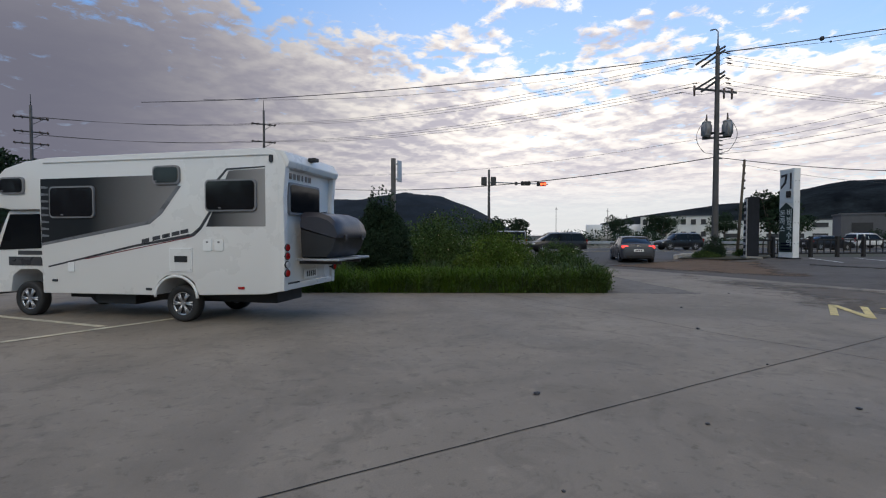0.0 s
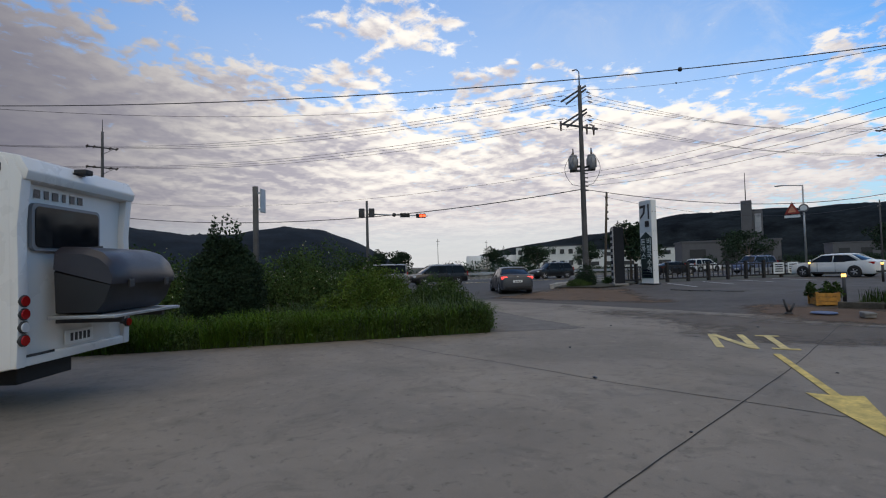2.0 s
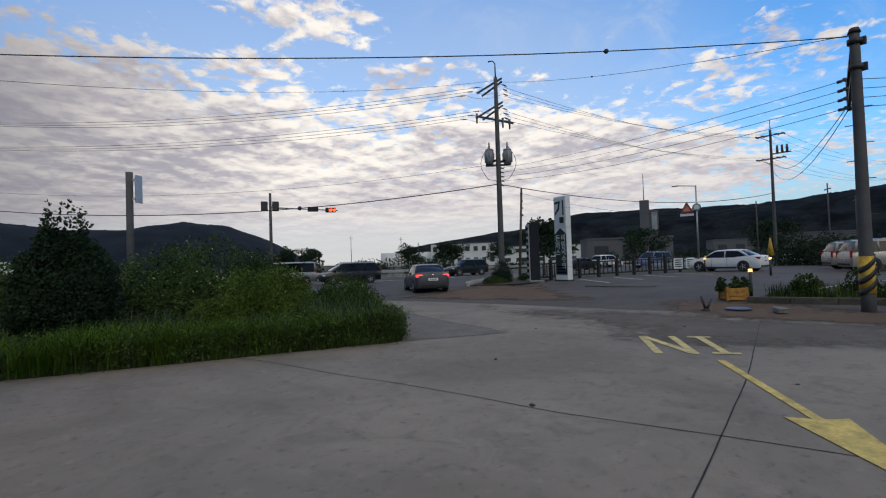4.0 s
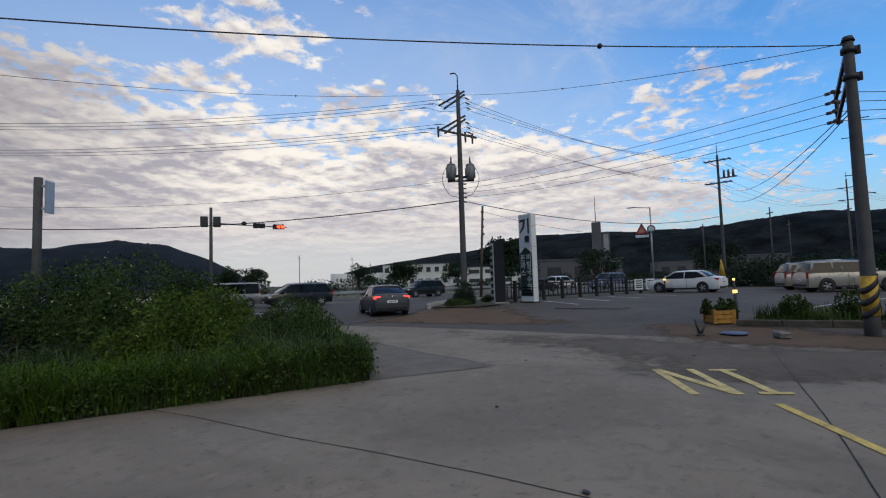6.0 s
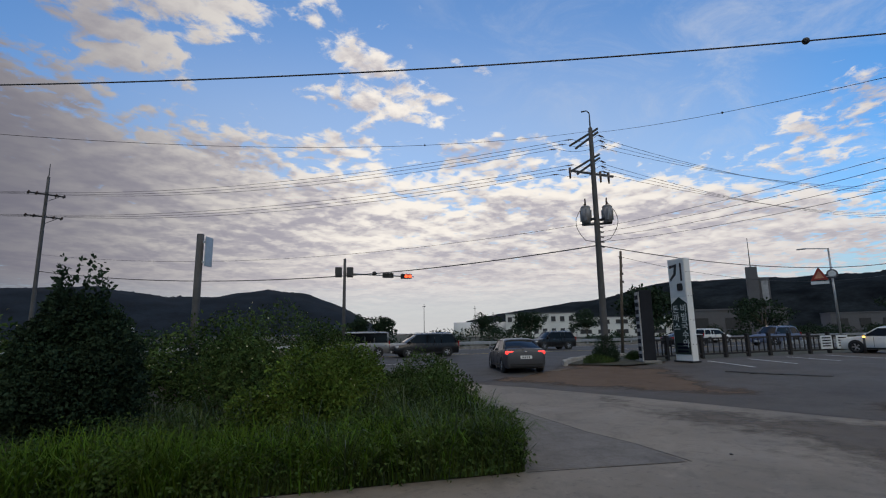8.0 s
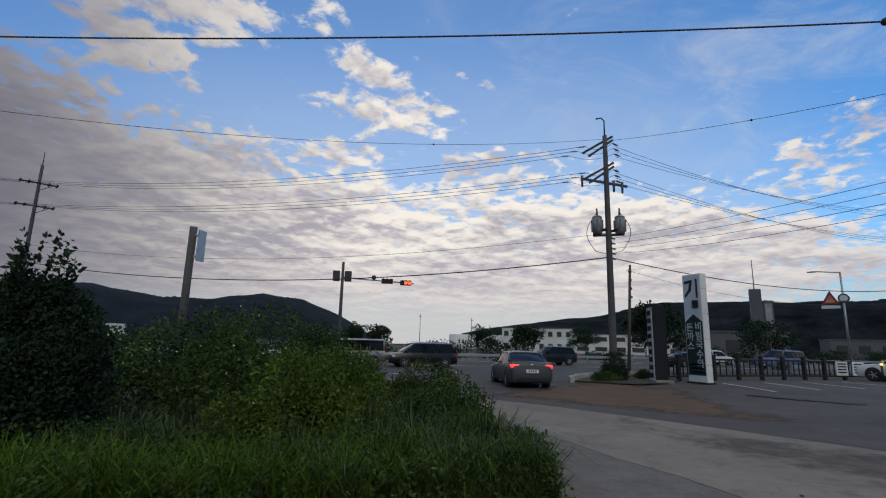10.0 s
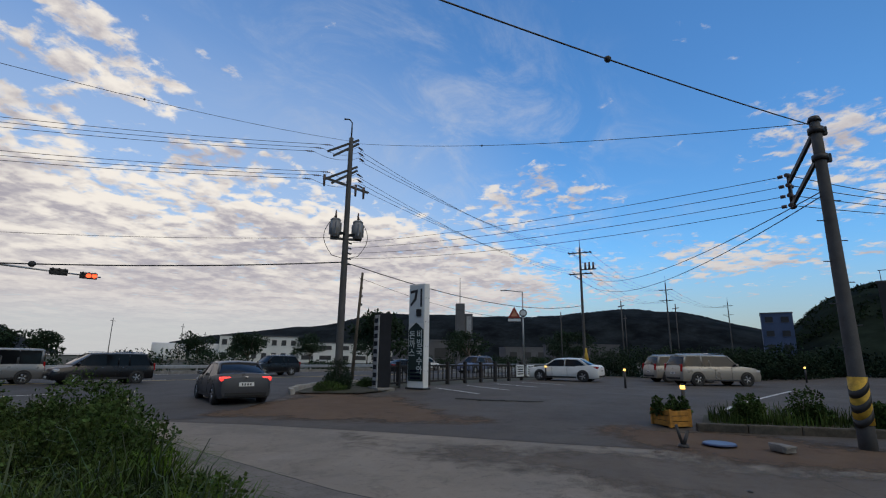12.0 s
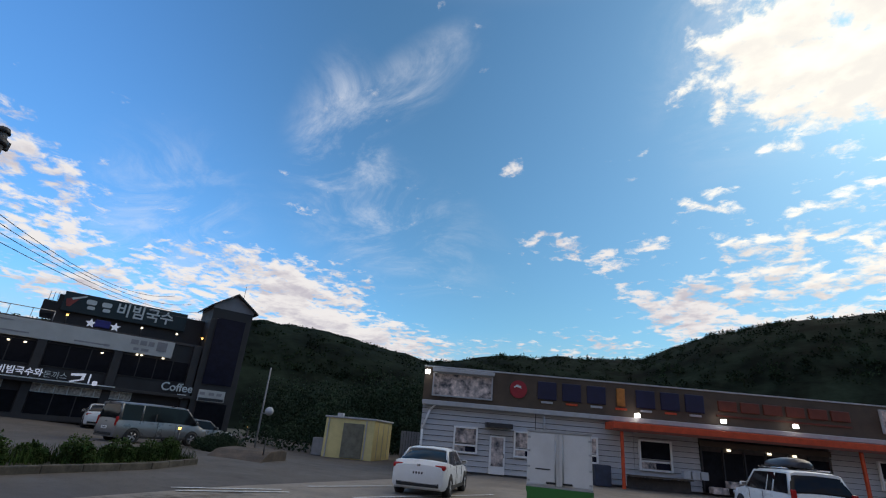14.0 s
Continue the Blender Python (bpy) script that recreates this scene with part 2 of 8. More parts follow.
def ground_material(name, base, second, patch, scale=0.35, rough=0.85, grit=90.0, wet=0.0):
    """Worn paving: broad patches, cloudy stains, dark spots and grit."""
    m = bpy.data.materials.new(name)
    m.use_nodes = True
    nt = m.node_tree
    p = nt.nodes["Principled BSDF"]
    tc = nt.nodes.new("ShaderNodeTexCoord").outputs["Object"]

    def tex(s, d, r, w=0.0):
        n = nt.nodes.new("ShaderNodeTexNoise")
        n.inputs["Scale"].default_value, n.inputs["Detail"].default_value = s, d
        n.inputs["Roughness"].default_value, n.inputs["Distortion"].default_value = r, w
        nt.links.new(tc, n.inputs["Vector"])
        return n.outputs["Fac"]

    def ramp(v, a, b, c=0.0, d=1.0):
        n = nt.nodes.new("ShaderNodeMapRange")
        nt.links.new(v, n.inputs[0])
        for i, x in enumerate((a, b, c, d)):
            n.inputs[i + 1].default_value = x
        return n.outputs[0]

    def blend(f, a, b, kind="MIX"):
        n = nt.nodes.new("ShaderNodeMix")
        n.data_type, n.blend_type = "RGBA", kind
        for s, v in ((n.inputs[0], f), (n.inputs[6], a), (n.inputs[7], b)):
            if isinstance(v, (int, float)):
                s.default_value = v
            elif isinstance(v, tuple):
                s.default_value = (*v, 1)
            else:
                nt.links.new(v, s)
        return n.outputs[2]

    c = blend(ramp(tex(scale, 6, 0.6, 0.6), 0.36, 0.66), base, second)
    c = blend(ramp(tex(scale * 4.5, 6, 0.68, 1.2), 0.52, 0.74, 0.0, 0.8), c, patch)
    c = blend(ramp(tex(scale * 1.7, 7, 0.72, 2.0), 0.56, 0.70, 0.0, 0.40), c, tuple(v * 0.62 for v in base))
    c = blend(ramp(tex(scale * 22, 4, 0.7), 0.57, 0.74, 0.0, 0.75), c, tuple(v * 0.42 for v in base))
    c = blend(ramp(tex(scale * 9, 5, 0.7), 0.58, 0.74, 0.0, 0.45), c, tuple(min(1, v * 1.35) for v in second))
    c = blend(ramp(tex(grit, 3, 0.7), 0.3, 0.75, 0.0, 0.35), c, tuple(v * 0.55 for v in base))
    nt.links.new(c, p.inputs["Base Color"])
    nt.links.new(ramp(tex(scale * 2, 4, 0.6), 0.3, 0.7, rough - 0.14, min(1, rough + 0.08)), p.inputs["Roughness"])
    p.inputs["Specular IOR Level"].default_value = 0.35
    bn = nt.nodes.new("ShaderNodeBump")
    bn.inputs["Strength"].default_value, bn.inputs["Distance"].default_value = 0.35, 0.01
    nt.links.new(tex(grit * 0.8, 5, 0.7), bn.inputs["Height"])
    nt.links.new(bn.outputs[0], p.inputs["Normal"])
    return m


CONCRETE = ground_material("worn_concrete", (0.200, 0.173, 0.143), (0.296, 0.255, 0.209), (0.145, 0.125, 0.103))
ASPHALT = ground_material("old_asphalt", (0.060, 0.057, 0.056), (0.088, 0.083, 0.080), (0.045, 0.044, 0.044), 0.25)
LOT = ground_material("grey_lot", (0.084, 0.073, 0.064), (0.120, 0.105, 0.091), (0.056, 0.049, 0.044), 0.3)
DIRT = ground_material("sandy_dirt", (0.125, 0.080, 0.050), (0.166, 0.109, 0.067), (0.081, 0.058, 0.042), 0.9, 0.95)
GRIME = ground_material("brown_grime", (0.125, 0.105, 0.087), (0.175, 0.147, 0.121), (0.095, 0.079, 0.065), 0.8, 0.92)
SOIL = ground_material("dark_soil", (0.06, 0.055, 0.04), (0.08, 0.08, 0.05), (0.04, 0.05, 0.025), 0.6, 0.95)
CEMENT = mat("cement", (0.21, 0.20, 0.185), 0.85, vary=0.3, scale=2.0, bump=0.3)
def thin_out(m):
    """Lets the paving show through where the spill is thin: its cover broken up by cloudy and gritty noise."""
    nt = m.node_tree
    p = nt.nodes["Principled BSDF"]
    end = next(n for n in nt.nodes if n.type == "OUTPUT_MATERIAL")
    at = nt.nodes.new("ShaderNodeAttribute")
    at.attribute_name = "cover"
    tc = nt.nodes.new("ShaderNodeTexCoord").outputs["Object"]
    total = at.outputs["Fac"]
    for scale, weight in ((0.55, 1.5), (3.5, 0.7), (30.0, 0.4)):
        n = nt.nodes.new("ShaderNodeTexNoise")
        n.inputs["Scale"].default_value, n.inputs["Detail"].default_value = scale, 5
        nt.links.new(tc, n.inputs["Vector"])
        ma = nt.nodes.new("ShaderNodeMath")
        ma.operation = "MULTIPLY_ADD"
        nt.links.new(n.outputs["Fac"], ma.inputs[0])
        ma.inputs[1].default_value = weight
        nt.links.new(total, ma.inputs[2])
        total = ma.outputs[0]
    edge = nt.nodes.new("ShaderNodeMapRange")
    edge.interpolation_type = "SMOOTHSTEP"
    nt.links.new(total, edge.inputs[0])
    for i, x in enumerate((1.55, 2.15, 0.0, 0.92)):
        edge.inputs[i + 1].default_value = x
    clear = nt.nodes.new("ShaderNodeBsdfTransparent")
    mixed = nt.nodes.new("ShaderNodeMixShader")
    nt.links.new(edge.outputs[0], mixed.inputs[0])
    nt.links.new(clear.outputs[0], mixed.inputs[1])
    nt.links.new(p.outputs[0], mixed.inputs[2])
    nt.links.new(mixed.outputs[0], end.inputs["Surface"])


thin_out(DIRT)
thin_out(GRIME)
POLE = mat("pole_concrete", (0.088, 0.086, 0.086), 0.85, vary=0.22, scale=2.0, bump=0.2)
STEEL = mat("galvanised_steel", (0.42, 0.43, 0.44), 0.45, 0.7, vary=0.15)
DARK = mat("dark_metal", (0.03, 0.03, 0.033), 0.5, vary=0.2)
BLACK = mat("black_rubber", (0.018, 0.018, 0.019), 0.7, vary=0.2)
CABLE = mat("black_cable", (0.03, 0.03, 0.032), 0.6, vary=0.1)
INSUL = mat("brown_porcelain", (0.10, 0.07, 0.06), 0.25, vary=0.1)
GREYBOX = mat("grey_enamel", (0.25, 0.25, 0.26), 0.45, vary=0.15)
WHITE = mat("white_paint", (0.80, 0.80, 0.79), 0.35, vary=0.05, scale=1.5)
YELLOW_LINE = mat("worn_yellow_paint", (0.58, 0.44, 0.13), 0.8, vary=0.3, scale=5.0, fine=25.0)
WHITE_LINE = mat("worn_white_paint", (0.58, 0.58, 0.56), 0.75, vary=0.3, scale=5.0, fine=25.0)
CREAM_LINE = mat("worn_cream_paint", (0.58, 0.47, 0.20), 0.75, vary=0.3, scale=5.0, fine=25.0)
YELLOW = mat("yellow_paint", (0.55, 0.34, 0.04), 0.7, vary=0.3, scale=6.0)
ORANGE_WOOD = mat("orange_stained_wood", (0.46, 0.21, 0.03), 0.6, vary=0.35, scale=6.0, fine=50.0, bump=0.3)
GLASS = mat("dark_glass", (0.008, 0.009, 0.011), 0.07, vary=0.1, spec=0.22)
CHROME = mat("chrome", (0.6, 0.6, 0.62), 0.2, 1.0, vary=0.05)
ALLOY = mat("alloy_wheel", (0.5, 0.5, 0.52), 0.35, 0.8, vary=0.1)
LEAF = mat("green_leaf", (0.032, 0.062, 0.016), 0.8, spec=0.08, vary=0.4, scale=0.8, second=(0.064, 0.097, 0.029), rand=0.35)
LEAF_DARK = mat("dark_leaf", (0.024, 0.043, 0.023), 0.75, spec=0.12, vary=0.35, scale=1.2, rand=0.2)
GRASS = mat("long_grass", (0.031, 0.058, 0.014), 0.8, spec=0.05, vary=0.5, scale=0.7, second=(0.062, 0.090, 0.025), rand=0.4)
BARK = mat("bark", (0.10, 0.08, 0.06), 0.9, vary=0.3, scale=8.0, bump=0.5)
FLOWER = mat("pale_flower", (0.62, 0.58, 0.36), 0.6, vary=0.2)
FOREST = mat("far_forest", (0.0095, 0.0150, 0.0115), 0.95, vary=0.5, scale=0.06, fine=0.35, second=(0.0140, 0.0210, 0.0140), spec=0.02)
# the next two are bluer forest greens with the distance haze mixed into the colour
FOREST_MID = mat("haze_tinted_ridge", (0.0105, 0.0140, 0.0175), 0.95, vary=0.5, scale=0.05, fine=0.30, second=(0.0150, 0.0190, 0.0220), spec=0.02)
FOREST_FAR = mat("haze_tinted_forest", (0.013, 0.018, 0.025), 0.95, vary=0.4, scale=0.02, fine=0.18, spec=0.1)


# ---- mesh helpers ----
def box(sx, sy, sz, c=(0, 0, 0), bev=0.0, bm=None, seg=2, rz=0.0):
    """A box by its full sizes, its middle at c."""
    one = bmesh.new()
    bmesh.ops.create_cube(one, size=1.0)
    bmesh.ops.scale(one, vec=(sx, sy, sz), verts=one.verts)
    if bev:
        bmesh.ops.bevel(one, geom=one.edges[:], offset=bev, segments=seg, affect="EDGES", profile=0.6)
    if rz:
        bmesh.ops.rotate(one, verts=one.verts, matrix=Matrix.Rotation(radians(rz), 3, "Z"))
    bmesh.ops.translate(one, vec=c, verts=one.verts)
    return one if bm is None else into(bm, one)


def into(bm, one):
    me = bpy.data.meshes.new("tmp")
    one.to_mesh(me)
    one.free()
    bm.from_mesh(me)
    bpy.data.meshes.remove(me)
    return bm


def rod(p, q, r1, r2=None, seg=10, bm=None):
    """A round bar from p to q."""
    p, q = Vector(p), Vector(q)
    one = bmesh.new()
    bmesh.ops.create_cone(one, cap_ends=True, segments=seg, radius1=r1, radius2=r1 if r2 is None else r2, depth=(q - p).length)
    turn = (q - p).to_track_quat("Z", "Y").to_matrix().to_4x4()
    bmesh.ops.transform(one, matrix=Matrix.Translation((p + q) / 2) @ turn, verts=one.verts)
    for f in one.faces:
        f.smooth = len(f.verts) == 4
    return one if bm is None else into(bm, one)


def prism(poly, y0, y1, bm=None, bev=0.0):
    """A polygon of (x, z) drawn along y from y0 to y1."""
    one = bmesh.new()
    face = one.faces.new([one.verts.new((x, y0, z)) for x, z in poly])
    got = bmesh.ops.extrude_face_region(one, geom=[face])
    bmesh.ops.translate(one, vec=(0, y1 - y0, 0), verts=[v for v in got["geom"] if isinstance(v, bmesh.types.BMVert)])
    bmesh.ops.recalc_face_normals(one, faces=one.faces)
    if bev:
        bmesh.ops.bevel(one, geom=one.edges[:], offset=bev, segments=2, affect="EDGES", profile=0.6)
    return one if bm is None else into(bm, one)


def slab(poly, z0, z1, bm=None):
    """A polygon of (x, y) drawn up from z0 to z1."""
    one = bmesh.new()
    face = one.faces.new([one.verts.new((x, y, z0)) for x, y in poly])
    got = bmesh.ops.extrude_face_region(one, geom=[face])
    bmesh.ops.translate(one, vec=(0, 0, z1 - z0), verts=[v for v in got["geom"] if isinstance(v, bmesh.types.BMVert)])
    bmesh.ops.recalc_face_normals(one, faces=one.faces)
    return one if bm is None else into(bm, one)


def loft(rings, bm=None, close=True, caps=True):
    """Rings of equally many points joined one to the next."""
    one = bmesh.new()
    rows = [[one.verts.new(p) for p in ring] for ring in rings]
    n = len(rows[0])
    for a, c in zip(rows, rows[1:]):
        for i in range(n if close else n - 1):
            j = (i + 1) % n
            one.faces.new((a[i], a[j], c[j], c[i])).smooth = True
    if caps:
        one.faces.new(rows[0][::-1])
        one.faces.new(rows[-1])
    bmesh.ops.recalc_face_normals(one, faces=one.faces)
    return one if bm is None else into(bm, one)


def part(name, bm, material, parent=None, label=""):
    """Links a bmesh as one mesh object, under a thing or a part where given."""
    me = bpy.data.meshes.new(name)
    bm.to_mesh(me)
    bm.free()
    me.materials.append(material)
    ob = new(name, me)
    if parent is not None:
        ob.parent = parent
    return tagged(ob, label)


def thing(name, label, category, x=0.0, y=0.0, z=0.0, rz=0.0, group="", kind=""):
    ob = new(name)
    ob.empty_display_size = 0.2
    ob.matrix_basis = pose(x, y, z, 0, 0, rz)
    return tagged(ob, label, category, group, kind)


def smooth(ob, angle=40):
    me = ob.data
    me.shade_smooth()
    me.set_sharp_from_angle(angle=radians(angle))
    return ob


def ease(a, b, v):
    t = min(max((v - a) / (b - a), 0), 1)
    return t * t * (3 - 2 * t)


def gz(x, y):
    """The height of the ground: a level yard that rises a little to the east and up to the restaurant."""
    s = (x - 3.8) * 0.92 - (y - 10.9) * 0.39
    rise = 0.3 * ease(15, 25, x) * ease(34, 28, y) * ease(-12, -4, y)
    return rise + 0.45 * ease(31, 43, s) * ease(8, 0, y) * ease(-40, -26, y)


def sheet(name, poly, lift, material, label, category, step=1.0, ragged=0.0, kind="structure"):
    """A paved or bare area: its outline, frayed where asked, filled with a grid that follows the ground."""
    one = bmesh.new()
    if ragged:
        fine_ = []
        for (x0, y0), (x1, y1) in zip(poly, poly[1:] + poly[:1]):
            k = max(1, int(math.dist((x0, y0), (x1, y1)) / 0.35))
            for i in range(k):
                x, y = x0 + (x1 - x0) * i / k, y0 + (y1 - y0) * i / k
                w = noise.noise((x * 0.6, y * 0.6, 1)) + 0.5 * noise.noise((x * 2.2, y * 2.2, 4))
                v = noise.noise((x * 0.6, y * 0.6, 7)) + 0.5 * noise.noise((x * 2.2, y * 2.2, 9))
                fine_.append((x + ragged * w, y + ragged * v))
        poly = fine_
    one.faces.new([one.verts.new((x, y, 0)) for x, y in poly])
    lo = [min(p[i] for p in poly) for i in (0, 1)]
    hi = [max(p[i] for p in poly) for i in (0, 1)]
    for axis in (0, 1):
        v = math.ceil(lo[axis] / step) * step
        while v < hi[axis]:
            co, no = [0, 0, 0], [0, 0, 0]
            co[axis], no[axis] = v + 1e-4, 1
            bmesh.ops.bisect_plane(one, geom=one.verts[:] + one.edges[:] + one.faces[:], plane_co=co, plane_no=no)
            v += step
    for v in one.verts:
        v.co.z = gz(v.co.x, v.co.y) + lift
    for f in one.faces:
        f.smooth = True
        if f.normal.z < 0:
            f.normal_flip()
    return tagged(part(name, one, material), label, category, kind=kind)


# ---- ground ----
def ground():
    one = bmesh.new()
    xs = [-4500, -1500, -400, -120, -40] + [-20 + 2.5 * i for i in range(33)] + [70, 90, 130, 400, 1500, 4500]
    ys = [-4500, -1500, -400, -120, -60] + [-42 + 2.5 * i for i in range(43)] + [80, 130, 400, 1500, 4500]
    grid = [[one.verts.new((x, y, gz(x, y) - 0.03)) for x in xs] for y in ys]
    for a, c in zip(grid, grid[1:]):
        for i in range(len(xs) - 1):
            one.faces.new((a[i], a[i + 1], c[i + 1], c[i])).smooth = True
    return tagged(part("ground", one, SOIL), "dark weedy earth reaching to the hills", "ground", kind="structure")


ground()
# the concrete yard in its cast bays, with a gap along each joint
YARD_EDGE = [(14.9, 12.9), (14.4, 16.7), (13.7, 20.5), (12.5, 23.6), (11.3, 24.2)]
OLD_EDGE = [(14.4, 12.9), (13.9, 16.7), (13.2, 20.5), (12.2, 23.4), (11.3, 24.2)]
sheet("floor", [(-30, -34), (14, -34), (16.2, -20), (16.4, 0), (15.7, 6), (15.4, 10.4)] + YARD_EDGE + [(6.6, 13.35), (2.0, 14.75), (-1.0, 15.7), (-12, 19.2), (-30, 25)],
      0.0, CONCRETE, "worn grey concrete yard with stains and joints", "yard", 2.5)
ROAD = (Vector((0.975, -0.222)), Vector((0.222, 0.975)), Vector((24.0, 42.5)))


def road_at(u, v):
    p = ROAD[2] + ROAD[0] * u + ROAD[1] * v
    return (p.x, p.y)


sheet("road", [road_at(-160, -11.5), road_at(-14, -11.5)] + [(9.0, 25.6), (11.3, 24.3), (13.4, 22.5), (19.5, 25.3)] + [road_at(6, -13), road_at(260, -13), road_at(260, 11.5), road_at(-160, 11.5)],
      0.012, ASPHALT, "dark grey asphalt main road", "road", 5.0)
sheet("parking_lot", [(14.9, 10.4)] + OLD_EDGE[:4] + [(13.4, 22.6), (19.6, 25.5), (24, 22.9), (46, 18.5), (62, 8), (62, -26), (42, -30), (24, -28), (16.2, -20), (16, 0), (15.2, 6)],
      0.004, LOT, "grey worn paving of the parking lot", "parking lot", 2.5)

def washed_dirt(name, poly, soft, label, material=DIRT, lift=0.016):
    """A thin spill of dirt over the paving that thins out in patches towards its rim."""
    ob = sheet(name, poly, lift, material, label, "dirt", 0.5)
    rim = [(Vector(a), Vector(c)) for a, c in zip(poly, poly[1:] + poly[:1])]
    cover_ = ob.data.attributes.new("cover", "FLOAT", "POINT")
    for v in ob.data.vertices:
        p_ = v.co.xy
        far_ = 9.0
        for a, c in rim:
            k = min(1.0, max(0.0, (p_ - a).dot(c - a) / (c - a).length_squared))
            far_ = min(far_, (p_ - a - (c - a) * k).length)
        cover_.data[v.index].value = min(1.0, far_ / soft)


washed_dirt("dirt_strip", [(14.4, 17.2), (15.6, 14.4), (17.2, 14.0), (18.6, 16.5), (20.9, 19.6), (22.5, 22.4), (21.7, 26.2), (19.4, 26.0), (15.0, 25.2), (12.9, 23.6), (13.2, 20.5)], 2.2, "sandy orange-brown dirt washed over the paving")
washed_dirt("dirt_patch", [(13.2, 9.6), (13.6, 6.6), (15.6, 5.2), (17.4, 6.2), (18.1, 9.8), (18.3, 12.6), (16.4, 13.6), (14.4, 12.6)], 1.5, "brown dirt round the planter")
washed_dirt("grime_wash", [(8.6, 9.0), (10.2, 5.6), (12.4, 2.0), (15.6, -1.5), (16.0, 6.0), (15.2, 10.4), (14.4, 14.6), (13.4, 18.6), (11.6, 17.0), (10.2, 12.6)], 2.6, "thin brown grime washed over the concrete", GRIME, 0.0025)


# ---- hills ----
def hills(name, bearings, far, heights, material, label, depth=0.45, seed=0.0, eye=(3.0, 10.0), rough=1.0):
    """A wooded ridge along the horizon: a sloping ground from its foot up to an uneven crest and down behind it."""
    one = bmesh.new()
    n, rows = 420, []
    b0, b1 = bearings[0], bearings[-1]
    for i in range(n + 1):
        az = b0 + (b1 - b0) * i / n
        el = float(np.interp(az, bearings, heights))
        s, c = math.sin(radians(az)), math.cos(radians(az))
        top = far * math.tan(radians(max(el, 0)))
        col = []
        slope = [(1 - depth * (1 - q), math.sin(q * math.pi / 2)) for q in [i / 14 for i in range(15)]] + [(1.12, 0.8), (1.4, 0)]
        for k, (d, u) in enumerate(slope):
            r = far * d
            x, y = eye[0] + r * s, eye[1] + r * c
            crest = 1.0 if u > 0.98 else 0.12
            bumpy = noise.noise((x * 22 / far, y * 22 / far, seed)) * 0.05 + noise.noise((x * 300 / far, y * 300 / far, seed + 3)) * 0.028 * rough * crest
            bumpy += noise.noise((az * 7.1, k * 3.0, seed + 9)) * 0.018 * rough * crest
            col.append(one.verts.new((x, y, max(-1, u * top * (1 + (bumpy if u else 0)) + (1.7 if u > 0.5 else 0)))))
        rows.append(col)
    for a, c in zip(rows, rows[1:]):
        for k in range(len(a) - 1):
            one.faces.new((a[k], a[k + 1], c[k + 1], c[k])).smooth = True
    bmesh.ops.recalc_face_normals(one, faces=one.faces)
    return tagged(part(name, one, material), label, "hill", kind="structure")


# far, low and rear hills carry their haze in the material colour
hills("far_hills", [-60, -30, -12, -3.5, 2.5, 7, 12, 16.5, 20.5, 24.3, 26], 1500, [3, 4, 4.2, 4.7, 3.8, 4.1, 4.8, 4.3, 2.8, 0.7, 0], FOREST_FAR, "wooded hills across the bay, coloured blue-green for haze", 0.3, 1.0)
hills("low_hill", [33.8, 34.5, 38.5, 44, 50, 54, 57, 64, 74, 83, 89, 96, 104, 112], 520, [0, 1.2, 2.0, 2.7, 3.4, 4.3, 4.8, 4.7, 4.6, 5.3, 4.9, 3.0, 3.0, 2.0], FOREST_MID, "dark wooded ridge beyond the main road, tinted bluish for haze", 0.3, 4.0)
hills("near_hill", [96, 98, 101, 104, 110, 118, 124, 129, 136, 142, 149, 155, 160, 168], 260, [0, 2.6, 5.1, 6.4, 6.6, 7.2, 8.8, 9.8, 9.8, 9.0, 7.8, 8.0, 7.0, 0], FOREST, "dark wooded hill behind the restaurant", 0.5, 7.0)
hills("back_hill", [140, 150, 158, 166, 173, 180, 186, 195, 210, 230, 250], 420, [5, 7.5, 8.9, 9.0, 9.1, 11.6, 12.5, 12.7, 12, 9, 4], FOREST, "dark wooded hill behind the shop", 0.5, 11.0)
hills("rear_hills", [225, 250, 280, 310], 1200, [4, 5, 5, 3], FOREST_FAR, "wooded hills behind the yard, coloured bluish for haze", 0.3, 13.0)


# ---- lettering ----
def letters(name, text, size, material, parent, m, depth=0.01, bold=0.0, label=""):
    """Raised lettering in the built-in font; m places it in the parent's space, reading along +x with +y up."""
    cu = bpy.data.curves.new(name, "FONT")
    cu.body, cu.size, cu.extrude, cu.offset, cu.align_x, cu.align_y = text, size, depth, bold, "CENTER", "CENTER"
    tmp = bpy.data.objects.new("tmp", cu)
    me = bpy.data.meshes.new_from_object(tmp)
    bpy.data.objects.remove(tmp)
    bpy.data.curves.remove(cu)
    me.materials.clear()
    me.materials.append(material)
    ob = new(name, me)
    ob.parent = parent
    ob.matrix_basis = m
    return tagged(ob, label)


def facing(x, y, z):
    """Stands lettering up on a wall whose front looks to local -y."""
    return pose(x, y, z, 90, 0, 0)


# ---- motorhome ----
RV_WHITE = mat("white_gelcoat", (0.72, 0.71, 0.69), 0.3, vary=0.008, scale=0.8)
RV_DARK = mat("charcoal_film", (0.045, 0.045, 0.05), 0.3, vary=0.12)


